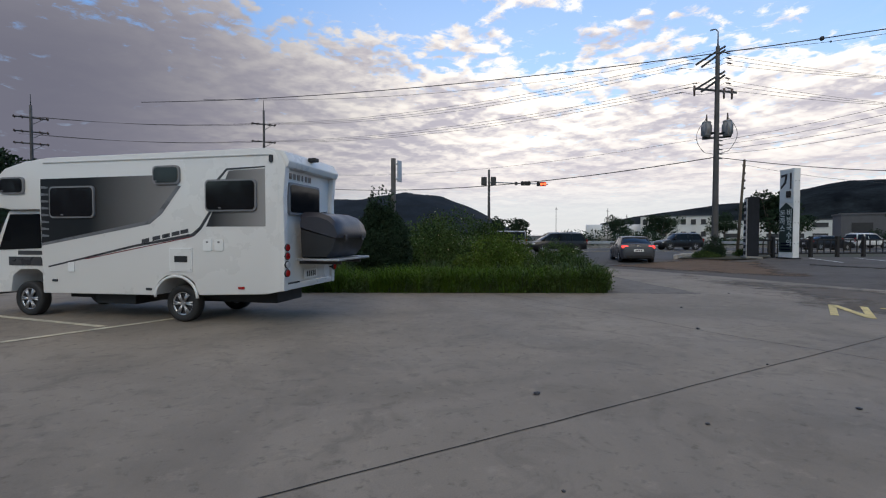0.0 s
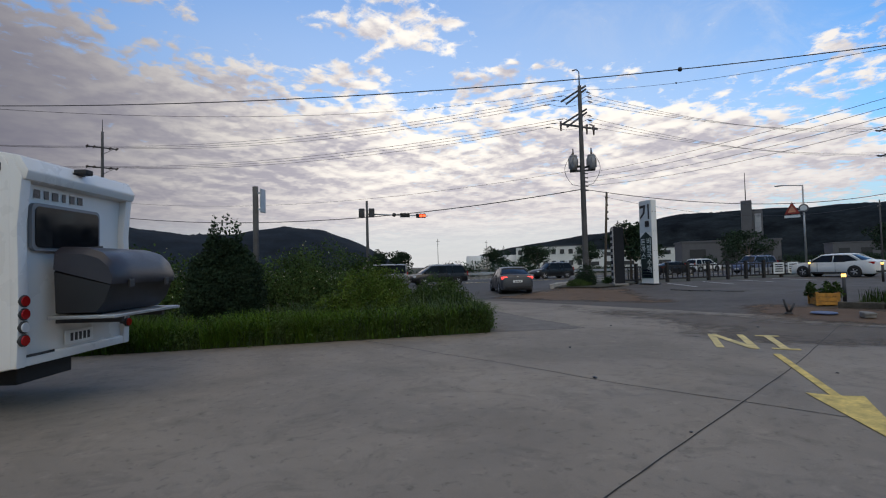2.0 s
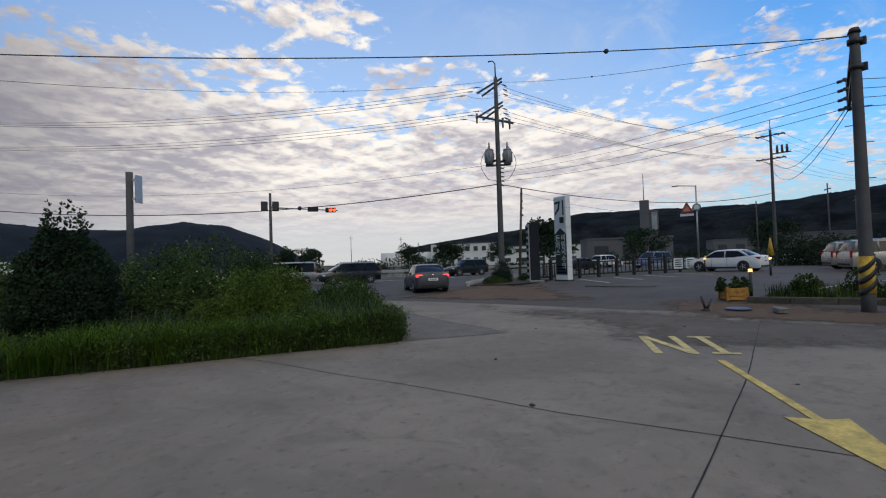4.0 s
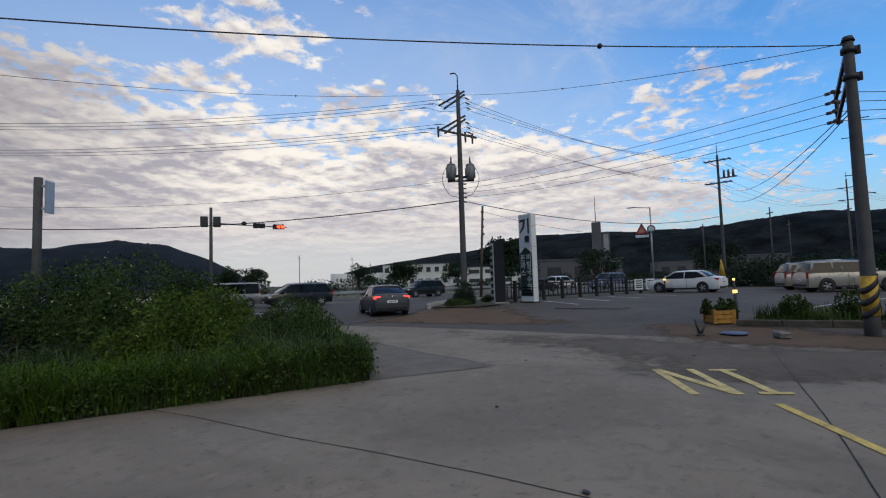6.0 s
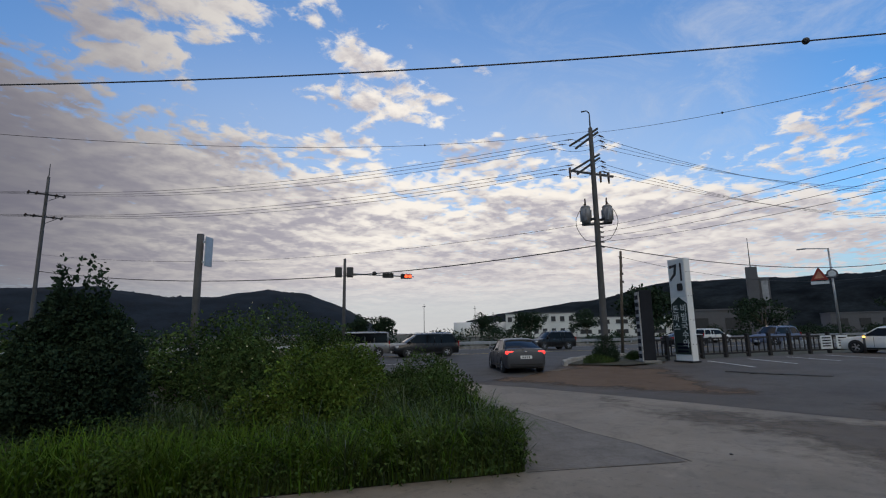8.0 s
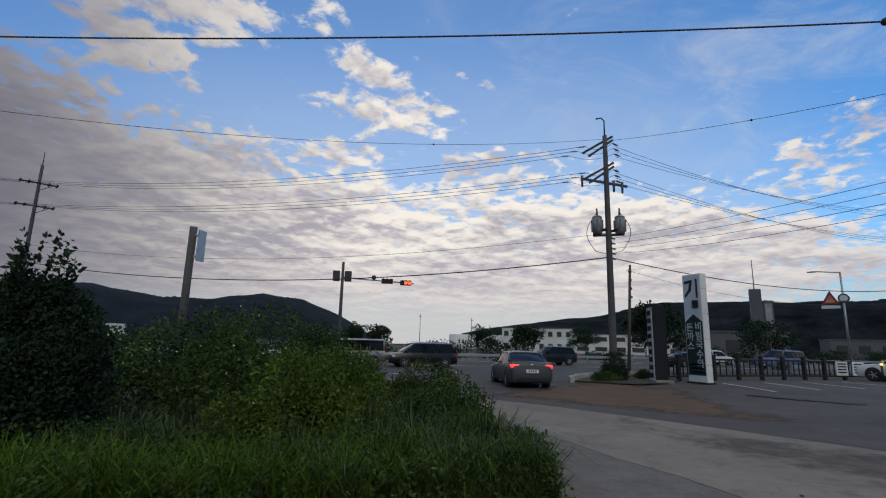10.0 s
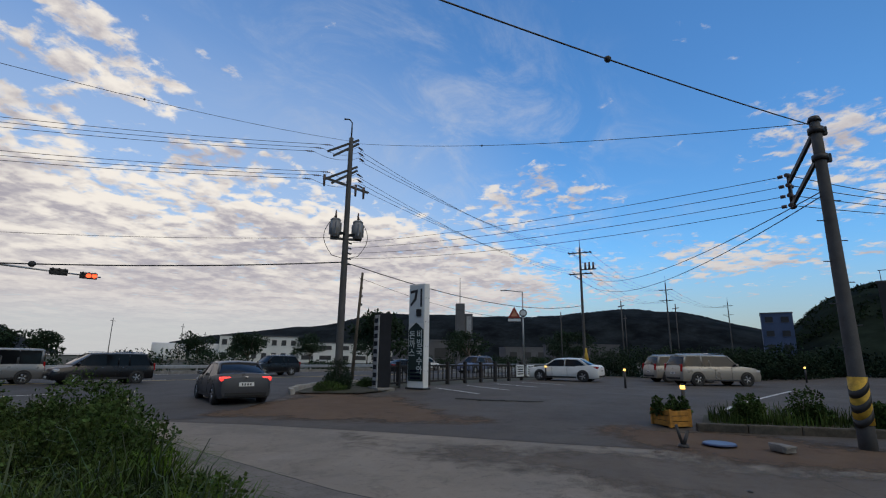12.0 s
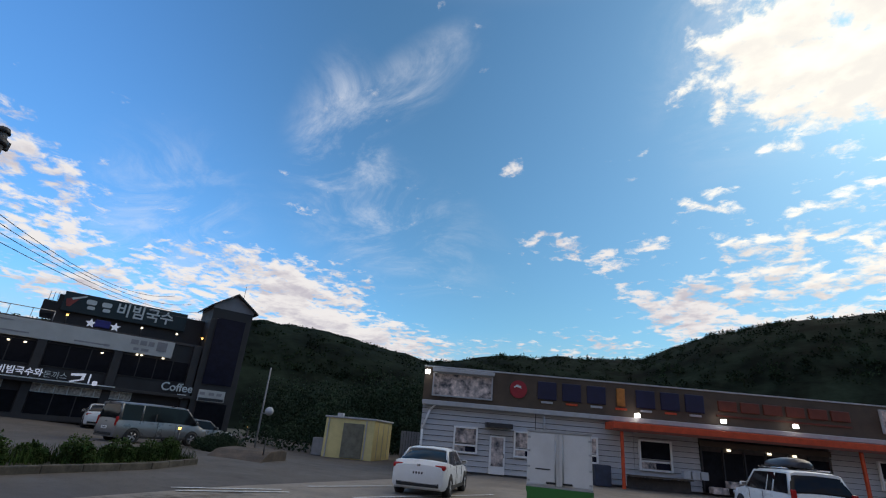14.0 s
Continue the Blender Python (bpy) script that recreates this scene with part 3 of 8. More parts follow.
def faded(name, a, c, x0, x1):
    """A printed film that fades along its length from one grey to another."""
    m = mat(name, a, 0.45, vary=0.08, spec=0.25)
    nt = m.node_tree
    tc = nt.nodes.new("ShaderNodeTexCoord")
    sp_ = nt.nodes.new("ShaderNodeSeparateXYZ")
    nt.links.new(tc.outputs["Object"], sp_.inputs[0])
    mr = nt.nodes.new("ShaderNodeMapRange")
    nt.links.new(sp_.outputs["X"], mr.inputs[0])
    mr.inputs[1].default_value, mr.inputs[2].default_value = x0, x1
    mx = nt.nodes.new("ShaderNodeMix")
    mx.data_type = "RGBA"
    nt.links.new(mr.outputs[0], mx.inputs[0])
    mx.inputs[6].default_value, mx.inputs[7].default_value = (*a, 1), (*c, 1)
    nt.links.new(mx.outputs[2], nt.nodes["Principled BSDF"].inputs["Base Color"])
    return m


RV_FADE = faded("charcoal_fading_film", (0.012, 0.012, 0.013), (0.26, 0.25, 0.245), 3.9, 1.9)
RV_FADE_REAR = faded("grey_fading_film", (0.03, 0.03, 0.032), (0.30, 0.29, 0.285), 1.3, 0.28)
RV_GREY = mat("grey_film", (0.16, 0.16, 0.17), 0.3, vary=0.12)
RV_GLASS = mat("tinted_acrylic", (0.012, 0.012, 0.014), 0.08, vary=0.1)
RV_TRIM = mat("grey_window_rubber", (0.20, 0.20, 0.21), 0.5, vary=0.1)
M_GUTTER = mat("pale_grey_gutter", (0.50, 0.50, 0.49), 0.5, vary=0.1)
RV_RED = mat("dark_red_line", (0.18, 0.02, 0.03), 0.4, vary=0.1)
CASE = mat("matt_grey_plastic", (0.030, 0.029, 0.038), 0.38, vary=0.15, bump=0.1)
CASE_DARK = mat("black_plastic", (0.012, 0.012, 0.014), 0.5, vary=0.15)
RED_LENS = mat("red_lens", (0.35, 0.01, 0.01), 0.15, vary=0.1)
CLEAR_LENS = mat("clear_lens", (0.55, 0.56, 0.58), 0.12, vary=0.1)
AMBER_LENS = mat("amber_lens", (0.5, 0.16, 0.01), 0.2, vary=0.1)


def ring_box(w, h, t, d, c, bm=None, bev=0.0):
    """A flat frame w by h in the x-z plane, t broad and d deep, its middle at c."""
    one = bmesh.new() if bm is None else bm
    x, y, z = c
    box(w, d, t, (x, y, z + h / 2 - t / 2), bev, one)
    box(w, d, t, (x, y, z - h / 2 + t / 2), bev, one)
    box(t, d, h - 2 * t, (x - w / 2 + t / 2, y, z), bev, one)
    box(t, d, h - 2 * t, (x + w / 2 - t / 2, y, z), bev, one)
    return one


def round_panel(w, h, d, c, r=0.06, axis="y", bm=None):
    """A thin panel with rounded corners."""
    pts = []
    for cx, cz, a0 in ((w / 2 - r, h / 2 - r, 0), (-w / 2 + r, h / 2 - r, 90), (-w / 2 + r, -h / 2 + r, 180), (w / 2 - r, -h / 2 + r, 270)):
        for k in range(5):
            a = radians(a0 + k * 22.5)
            pts.append((cx + r * math.cos(a), cz + r * math.sin(a)))
    one = prism(pts, -d / 2, d / 2)
    if axis == "x":
        bmesh.ops.rotate(one, verts=one.verts, matrix=Matrix.Rotation(radians(90), 3, "Z"))
    bmesh.ops.translate(one, vec=c, verts=one.verts)
    return one if bm is None else into(bm, one)


WHEELS = {}


def wheel(parent, x, y, r, w, side, spokes=5, rim_mat=None, name="wheel"):
    """A tyre with a spoked rim; side is +1 or -1, the way its face looks along y."""
    key = (r, w, spokes, rim_mat or ALLOY)
    if key not in WHEELS:
        tyre = bmesh.new()
        prof = [(r * 0.64, -w / 2 * 0.9), (r * 0.93, -w / 2), (r, -w / 2 * 0.7), (r, w / 2 * 0.7), (r * 0.93, w / 2), (r * 0.64, w / 2 * 0.9), (r * 0.60, w / 2 * 0.5)]
        loft([[(q * math.cos(a), v, q * math.sin(a)) for q, v in prof] for a in [2 * math.pi * i / 28 for i in range(29)]], tyre, close=False, caps=False)
        rim = bmesh.new()
        rod((0, -w * 0.3, 0), (0, w * 0.18, 0), r * 0.62, seg=28, bm=rim)
        for i in range(spokes):
            a = 2 * math.pi * i / spokes
            for da in (-0.13, 0.13):
                rod((0.12 * r * math.cos(a), w * 0.36, 0.12 * r * math.sin(a)), (0.60 * r * math.cos(a + da), w * 0.36, 0.60 * r * math.sin(a + da)), r * 0.065, r * 0.05, 6, rim)
        rod((0, w * 0.2, 0), (0, w * 0.42, 0), r * 0.16, seg=12, bm=rim)
        loft([[(q * math.cos(a), v, q * math.sin(a)) for q, v in ((r * 0.57, w * 0.30), (r * 0.66, w * 0.44), (r * 0.67, w * 0.3))] for a in [2 * math.pi * i / 28 for i in range(29)]], rim, close=False, caps=False)
        back = bmesh.new()
        rod((0, w * 0.1, 0), (0, w * 0.2, 0), r * 0.6, seg=24, bm=back)
        mt, mr, mb = (bpy.data.meshes.new(k) for k in ("tyre", "rim", "wheel"))
        for bmx, me, ma in ((tyre, mt, BLACK), (rim, mr, rim_mat or ALLOY), (back, mb, DARK)):
            bmx.to_mesh(me)
            bmx.free()
            me.materials.append(ma)
        WHEELS[key] = (mb, mt, mr)
    mb, mt, mr = WHEELS[key]
    hub = new(name, mb)
    hub.parent = parent
    hub.matrix_basis = pose(x, y, r, 0, 0, 0 if side > 0 else 180)
    for nm, me in (("tyre", mt), ("rim", mr)):
        ob = new(nm, me)
        ob.parent = hub
    return hub


def motorhome():
    rv = thing("motorhome", "white coachbuilt motorhome with charcoal side graphics, parked", "motorhome", -1.15, 11.51, 0, 151.3)
    W = 1.0
    side = [(0.0, 0.62), (0.0, 1.1), (0.03, 2.2), (0.0, 2.80), (0.10, 2.98), (0.28, 3.05), (4.85, 3.03), (5.35, 2.98), (5.85, 2.86), (6.15, 2.62), (6.22, 2.35), (6.12, 2.12), (5.75, 2.06), (5.04, 2.06), (5.0, 0.47), (2.52, 0.49), (2.42, 0.74), (2.25, 0.85), (1.87, 0.85), (1.70, 0.74), (1.60, 0.51), (0.3, 0.56)]
    body = part("body", prism(side, -W, W, bev=0.035), RV_WHITE, rv)
    smooth(body, 30)
    # cab of the light truck
    cab = [(5.0, 0.50), (5.08, 0.50), (5.12, 0.78), (5.3, 0.9), (5.7, 0.9), (5.9, 0.78), (5.96, 0.45), (6.45, 0.42), (6.55, 0.6), (6.55, 1.15), (6.35, 1.35), (5.98, 2.06), (5.0, 2.06)]
    smooth(part("cab", prism(cab, -0.86, 0.86, bev=0.05), RV_WHITE, rv), 30)
    part("windscreen", loft([[(6.37, -0.76, 1.36), (6.37, 0.76, 1.36), (6.43, 0.76, 1.36), (6.43, -0.76, 1.36)], [(6.03, -0.70, 2.0), (6.03, 0.70, 2.0), (6.09, 0.70, 2.0), (6.09, -0.70, 2.0)]]), GLASS, rv)
    for s in (1, -1):
        part("door_glass", prism([(5.12, 1.32), (6.22, 1.28), (5.92, 1.98), (5.12, 1.98)], s * 0.862, s * 0.874), GLASS, rv)
        part("mirror", box(0.10, 0.22, 0.34, (6.28, s * 1.02, 1.62), 0.03), BLACK, rv)
        part("cab_trim", prism([(5.1, 0.98), (5.98, 0.98), (5.98, 1.15), (5.2, 1.15)], s * 0.862, s * 0.872), RV_DARK, rv)
        part("door_bars", prism([(5.1, 1.19), (5.75, 1.19), (5.75, 1.27), (5.1, 1.27)], s * 0.862, s * 0.869), RV_DARK, rv)
    part("headlight", box(0.06, 1.5, 0.16, (6.55, 0, 0.86), 0.02), CLEAR_LENS, rv)
    part("bumper", box(0.12, 1.72, 0.26, (6.55, 0, 0.5), 0.04), RV_DARK, rv)
    part("chassis", box(4.6, 0.9, 0.22, (2.7, 0, 0.44), 0.02), BLACK, rv)
    part("underfloor_box", box(0.9, 1.5, 0.26, (3.6, 0, 0.40), 0.02), BLACK, rv)
    # side films and windows, on both sides
    for s in (1, -1):
        y0, y1 = s * (W + 0.001), s * (W + 0.004)
        part("side_film", prism([(5.0, 2.63), (5.0, 1.42), (2.62, 1.83), (2.42, 1.98), (2.0, 2.44), (1.95, 2.64)], y0, y1), RV_FADE, rv, "charcoal fading film")
        part("film_edge", prism([(5.0, 1.42), (5.0, 1.37), (2.58, 1.77), (2.32, 1.96), (1.92, 2.44), (2.0, 2.44), (2.42, 1.98), (2.62, 1.83)], y0, s * (W + 0.006)), RV_GREY, rv)
        for k in range(8):
            z = 2.50 - 0.13 * k
            part("slat_mark", prism([(5.0, z), (4.82, z - 0.02), (4.82, z - 0.05), (5.0, z - 0.05)], y0, s * (W + 0.007)), RV_GREY, rv)
        part("rear_film", prism([(0.97, 2.68), (0.28, 2.70), (0.28, 1.72), (1.43, 1.72), (1.30, 1.98), (1.15, 2.3)], y0, y1), RV_FADE_REAR, rv)
        part("film_line", prism([(1.02, 2.72), (0.28, 2.74), (0.28, 2.72), (1.0, 2.69), (1.16, 2.52), (1.22, 2.52)], y0, s * (W + 0.006)), RV_DARK, rv)
        part("stripe", prism([(4.85, 0.96), (4.85, 0.99), (2.9, 1.40), (1.72, 1.60), (1.56, 1.72), (1.36, 2.0), (1.30, 2.0), (1.52, 1.68), (1.68, 1.55), (2.9, 1.36)], y0, y1), RV_DARK, rv)
        part("stripe_red", prism([(4.0, 1.135), (1.72, 1.55), (1.72, 1.535), (4.0, 1.12)], y0, s * (W + 0.005)), RV_RED, rv)
        for u in (2.68, 2.45, 2.25, 2.05, 1.87):
            part("name_bar", prism([(u + 0.08, 1.42 + (2.7 - u) * 0.2), (u - 0.08, 1.45 + (2.7 - u) * 0.2), (u - 0.08, 1.52 + (2.7 - u) * 0.2), (u + 0.08, 1.49 + (2.7 - u) * 0.2)], y0, y1), RV_DARK, rv)
        for (u0, z0, u1, z1) in ((4.76, 2.48, 3.75, 1.89), (2.48, 2.80, 1.93, 2.47), (1.42, 2.53, 0.43, 1.98), (5.95, 2.68, 5.36, 2.36)):
            w, h, cx, cz = u0 - u1, z0 - z1, (u0 + u1) / 2, (z0 + z1) / 2
            fr = part("window_frame", round_panel(w, h, 0.05, (cx, s * (W + 0.015), cz), 0.08), RV_TRIM, rv)
            part("pane", round_panel(w - 0.06, h - 0.06, 0.05, (cx, s * (W + 0.024), cz), 0.07), RV_GLASS, fr)
            part("pane_catch", box(0.05, 0.01, 0.02, (cx + 0.2, s * (W + 0.05), cz - h / 2 + 0.06), 0.004), RV_TRIM, fr)
        hatch = part("service_hatch", round_panel(0.42, 0.38, 0.03, (1.94, s * (W + 0.01), 1.14), 0.05), RV_WHITE, rv, "white locker door with black plate")
        part("hatch_frame", ring_box(0.46, 0.42, 0.025, 0.03, (1.94, s * (W + 0.008), 1.14)), WHITE, hatch)
        part("hatch_plate", box(0.26, 0.012, 0.11, (1.93, s * (W + 0.03), 1.15), 0.01), BLACK, hatch)
        for u in (1.40, 1.17):
            cap = part("filler_flap", round_panel(0.17, 0.20, 0.03, (u, s * (W + 0.008), 1.40), 0.03), WHITE, rv)
            part("flap_lock", box(0.04, 0.01, 0.03, (u, s * (W + 0.03), 1.45), 0.005), RV_TRIM, cap)
        part("inlet_flap", round_panel(0.13, 0.18, 0.03, (4.31, s * (W + 0.008), 0.98), 0.02), WHITE, rv)
        for u, z in ((4.7, 0.72), (2.62, 0.60), (0.75, 0.66)):
            part("side_marker", box(0.12, 0.02, 0.045, (u, s * (W + 0.008), z), 0.008), RED_LENS if u < 1 else DARK, rv)
        part("marker_light", round_panel(0.07, 0.13, 0.03, (0.16, s * (W + 0.008), 2.86), 0.03), DARK, rv)
        part("roof_gutter", box(4.75, 0.02, 0.02, (2.55, s * (W + 0.006), 2.93), 0.006), M_GUTTER, rv)
    # rear face
    for s in (1, -1):
        for k, m_ in enumerate((RED_LENS, RED_LENS, CLEAR_LENS, RED_LENS)):
            lamp = part("tail_light", rod((-0.10, s * 0.925, 1.36 - 0.145 * k), (0.05, s * 0.925, 1.36 - 0.145 * k), 0.055, seg=18), m_, rv)
            part("lamp_ring", rod((-0.085, s * 0.925, 1.36 - 0.145 * k), (0.05, s * 0.925, 1.36 - 0.145 * k), 0.068, seg=18), DARK, lamp)
        smooth(part("rear_moulding", prism([(-0.05, 0.62), (-0.07, 1.3), (-0.05, 2.2), (-0.10, 2.75), (0.02, 2.98), (0.06, 2.9), (0.04, 0.62)], s * 0.86, s * 0.995, bev=0.02), RV_WHITE, rv), 40)
    wf = part("rear_window_frame", round_panel(1.14, 0.56, 0.05, (-0.01, 0.20, 2.21), 0.07, "x"), RV_TRIM, rv)
    part("rear_pane", round_panel(1.06, 0.48, 0.05, (-0.022, 0.20, 2.21), 0.06, "x"), GLASS, wf)
    smooth(part("rear_cap", prism([(-0.13, 2.72), (-0.16, 2.82), (-0.06, 2.99), (0.3, 3.06), (0.3, 2.9), (0.02, 2.7)], -0.98, 0.98, bev=0.02), RV_WHITE, rv), 40)
    for k, w in enumerate((0.09, 0.07, 0.09, 0.05, 0.08, 0.09)):
        part("rear_name_bar", box(0.006, w, 0.10, (0.0, 0.66 - 0.14 * k, 2.60), 0.0), RV_DARK, rv)
    cam_ = part("reversing_camera", box(0.16, 0.14, 0.07, (-0.16, 0.12, 2.95), 0.02), BLACK, rv)
    part("camera_bracket", box(0.10, 0.22, 0.03, (-0.06, 0.12, 2.92), 0.01), BLACK, cam_)
    plate = part("number_plate", box(0.012, 0.50, 0.17, (-0.035, 0.02, 0.86), 0.003), WHITE, rv)
    for k in range(5):
        part("plate_bar", box(0.004, 0.045, 0.10, (-0.043, 0.16 - 0.075 * k, 0.86)), DARK, plate)
    part("rear_bumper_bar", box(0.06, 1.86, 0.12, (-0.01, 0, 0.68), 0.03), RV_WHITE, rv)
    part("name_strip", box(0.006, 0.42, 0.03, (-0.045, 0.66, 0.74)), RV_DARK, rv)
    # tow-bar luggage case on a rack
    rack = part("rack", box(0.78, 1.5, 0.04, (-0.48, -0.12, 1.02), 0.01), STEEL, rv, "aluminium rack under the luggage case")
    for y in (0.35, -0.55):
        part("rack_arm", box(0.8, 0.06, 0.07, (-0.40, y, 0.965), 0.01), DARK, rack)
    low = [[(-0.14, y, 1.05), (-0.62, y, 1.05), (-0.72, y, 1.18), (-0.80, y, 1.42), (-0.12, y, 1.62)] for y in (0.58, 0.50, -0.70, -0.78)]
    low[0] = [(x * 0.97 - 0.02, y, 1.2 + (z - 1.2) * 0.85) for x, y, z in low[0]]
    low[3] = [(x * 0.97 - 0.02, y, 1.2 + (z - 1.2) * 0.85) for x, y, z in low[3]]
    case = part("luggage_case", loft(low), CASE_DARK, rv, "dark grey luggage case with rounded lid")
    smooth(case, 35)
    lid = [[(-0.11, y, 1.63), (-0.84, y, 1.40), (-0.86, y, 1.50), (-0.80, y, 1.66), (-0.68, y, 1.78), (-0.48, y, 1.85), (-0.2, y, 1.86), (-0.12, y, 1.80)] for y in (0.60, 0.54, 0.2, -0.45, -0.72, -0.80)]
    for i in (0, 5):
        lid[i] = [(x * 0.92 - 0.04, y, 1.38 + (z - 1.38) * 0.82) for x, y, z in lid[i]]
    smooth(part("case_lid", loft(lid), CASE, case), 35)
    for y in (0.3, -0.5):
        part("lid_latch", box(0.03, 0.09, 0.10, (-0.87, y, 1.40), 0.01), DARK, case)
    part("lid_strap", rod((-0.02, 0.2, 1.84), (-0.45, 0.2, 1.86), 0.015, seg=8), BLACK, case)
    for ob in (rack, case):
        ob.location.z = 0.12
    for u in (1.4, 3.1, 4.0):
        part("roof_vent", box(0.5, 0.5, 0.10, (u, 0, 3.09), 0.03), CASE, rv)
    for u, w in ((2.06, 0.335), (5.50, 0.335)):
        for s in (1, -1):
            wheel(rv, u, s * (0.76 if u < 3 else 0.78), w, 0.2, s, 6)
    for s in (1, -1):
        arch = bmesh.new()
        lip = []
        for k in range(25):
            a_ = math.pi * k / 24
            cx, cz, q = math.cos(a_), math.sin(a_), 0.018
            lip.append([(2.06 + (0.43 + dr) * cx, s * (1.0 + dy), 0.46 + (0.38 + dr) * cz) for dr, dy in ((-q, -0.01), (-q, 0.016), (q, 0.016), (q * 1.6, -0.01))])
        loft(lip, arch)
        part("arch_lip", arch, RV_WHITE, rv)


motorhome()


# ---- poles and lines ----
def insulator(parent, p, q, r=0.055):
    one = bmesh.new()
    p, q = Vector(p), Vector(q)
    rod(p, q, 0.02, seg=6, bm=one)
    for k in (0.3, 0.5, 0.7):
        c = p.lerp(q, k)
        d = (q - p).normalized() * 0.02
        rod(c - d, c + d, r, r * 0.7, 10, one)
    return part("insulator", one, INSUL, parent)


def transformer(parent, x, y, z):
    tank = part("transformer", rod((x, y, z), (x, y, z + 0.85), 0.225, 0.245, seg=20), GREYBOX, parent, "grey can transformer")
    part("lid", rod((x, y, z + 0.85), (x, y, z + 0.93), 0.265, 0.20, 20), GREYBOX, tank)
    part("bushing", rod((x, y, z + 0.93), (x, y, z + 1.35), 0.06, 0.035, 10), INSUL, tank)
    for a in (0.6, 2.2, 3.9, 5.4):
        part("radiator_fin", box(0.05, 0.10, 0.6, (x + 0.25 * math.cos(a), y + 0.25 * math.sin(a), z + 0.42), 0.01), GREYBOX, tank)
    part("bracket", box(0.12, 0.5, 0.12, (x * 0.5, y * 0.5, z + 0.2), 0.02), DARK, tank)


def line(name, label, p, q, sag=0.5, r=0.012, n=24, group="overhead lines", knob=None):
    """A cable hanging from p to q."""
    p, q = Vector(p), Vector(q)
    one = bmesh.new()
    pts = [p.lerp(q, i / n) - Vector((0, 0, 4 * sag * (i / n) * (1 - i / n))) for i in range(n + 1)]
    side = (q - p).cross(Vector((0, 0, 1))).normalized()
    rings = []
    for c in pts:
        rings.append([c + side * r * math.cos(a) + Vector((0, 0, r * math.sin(a))) for a in (0.5, 2.1, 3.7, 5.3)])
    loft(rings, one)
    ob = tagged(part(name, one, CABLE), label, "cable", group)
    if knob is not None:
        c = p.lerp(q, knob) - Vector((0, 0, 4 * sag * knob * (1 - knob)))
        b_ = bmesh.new()
        bmesh.ops.create_uvsphere(b_, u_segments=12, v_segments=8, radius=r * 4.5)
        bmesh.ops.translate(b_, vec=c, verts=b_.verts)
        part("cable_weight", b_, CABLE, ob)
    return ob


def shaft(parent, h, r0, r1, lean=(0, 0), name="pole"):
    """A tapered concrete pole with climbing steps."""
    one = bmesh.new()
    rings = [[(r * math.cos(a) + lean[0] * z / h, r * math.sin(a) + lean[1] * z / h, z) for a in [2 * math.pi * i / 16 for i in range(16)]]
             for z, r in [(z, r0 + (r1 - r0) * z / h) for z in (-0.3, 0.6, h * 0.3, h * 0.6, h * 0.9, h)]]
    loft(rings, one)
    return part(name, one, POLE, parent)


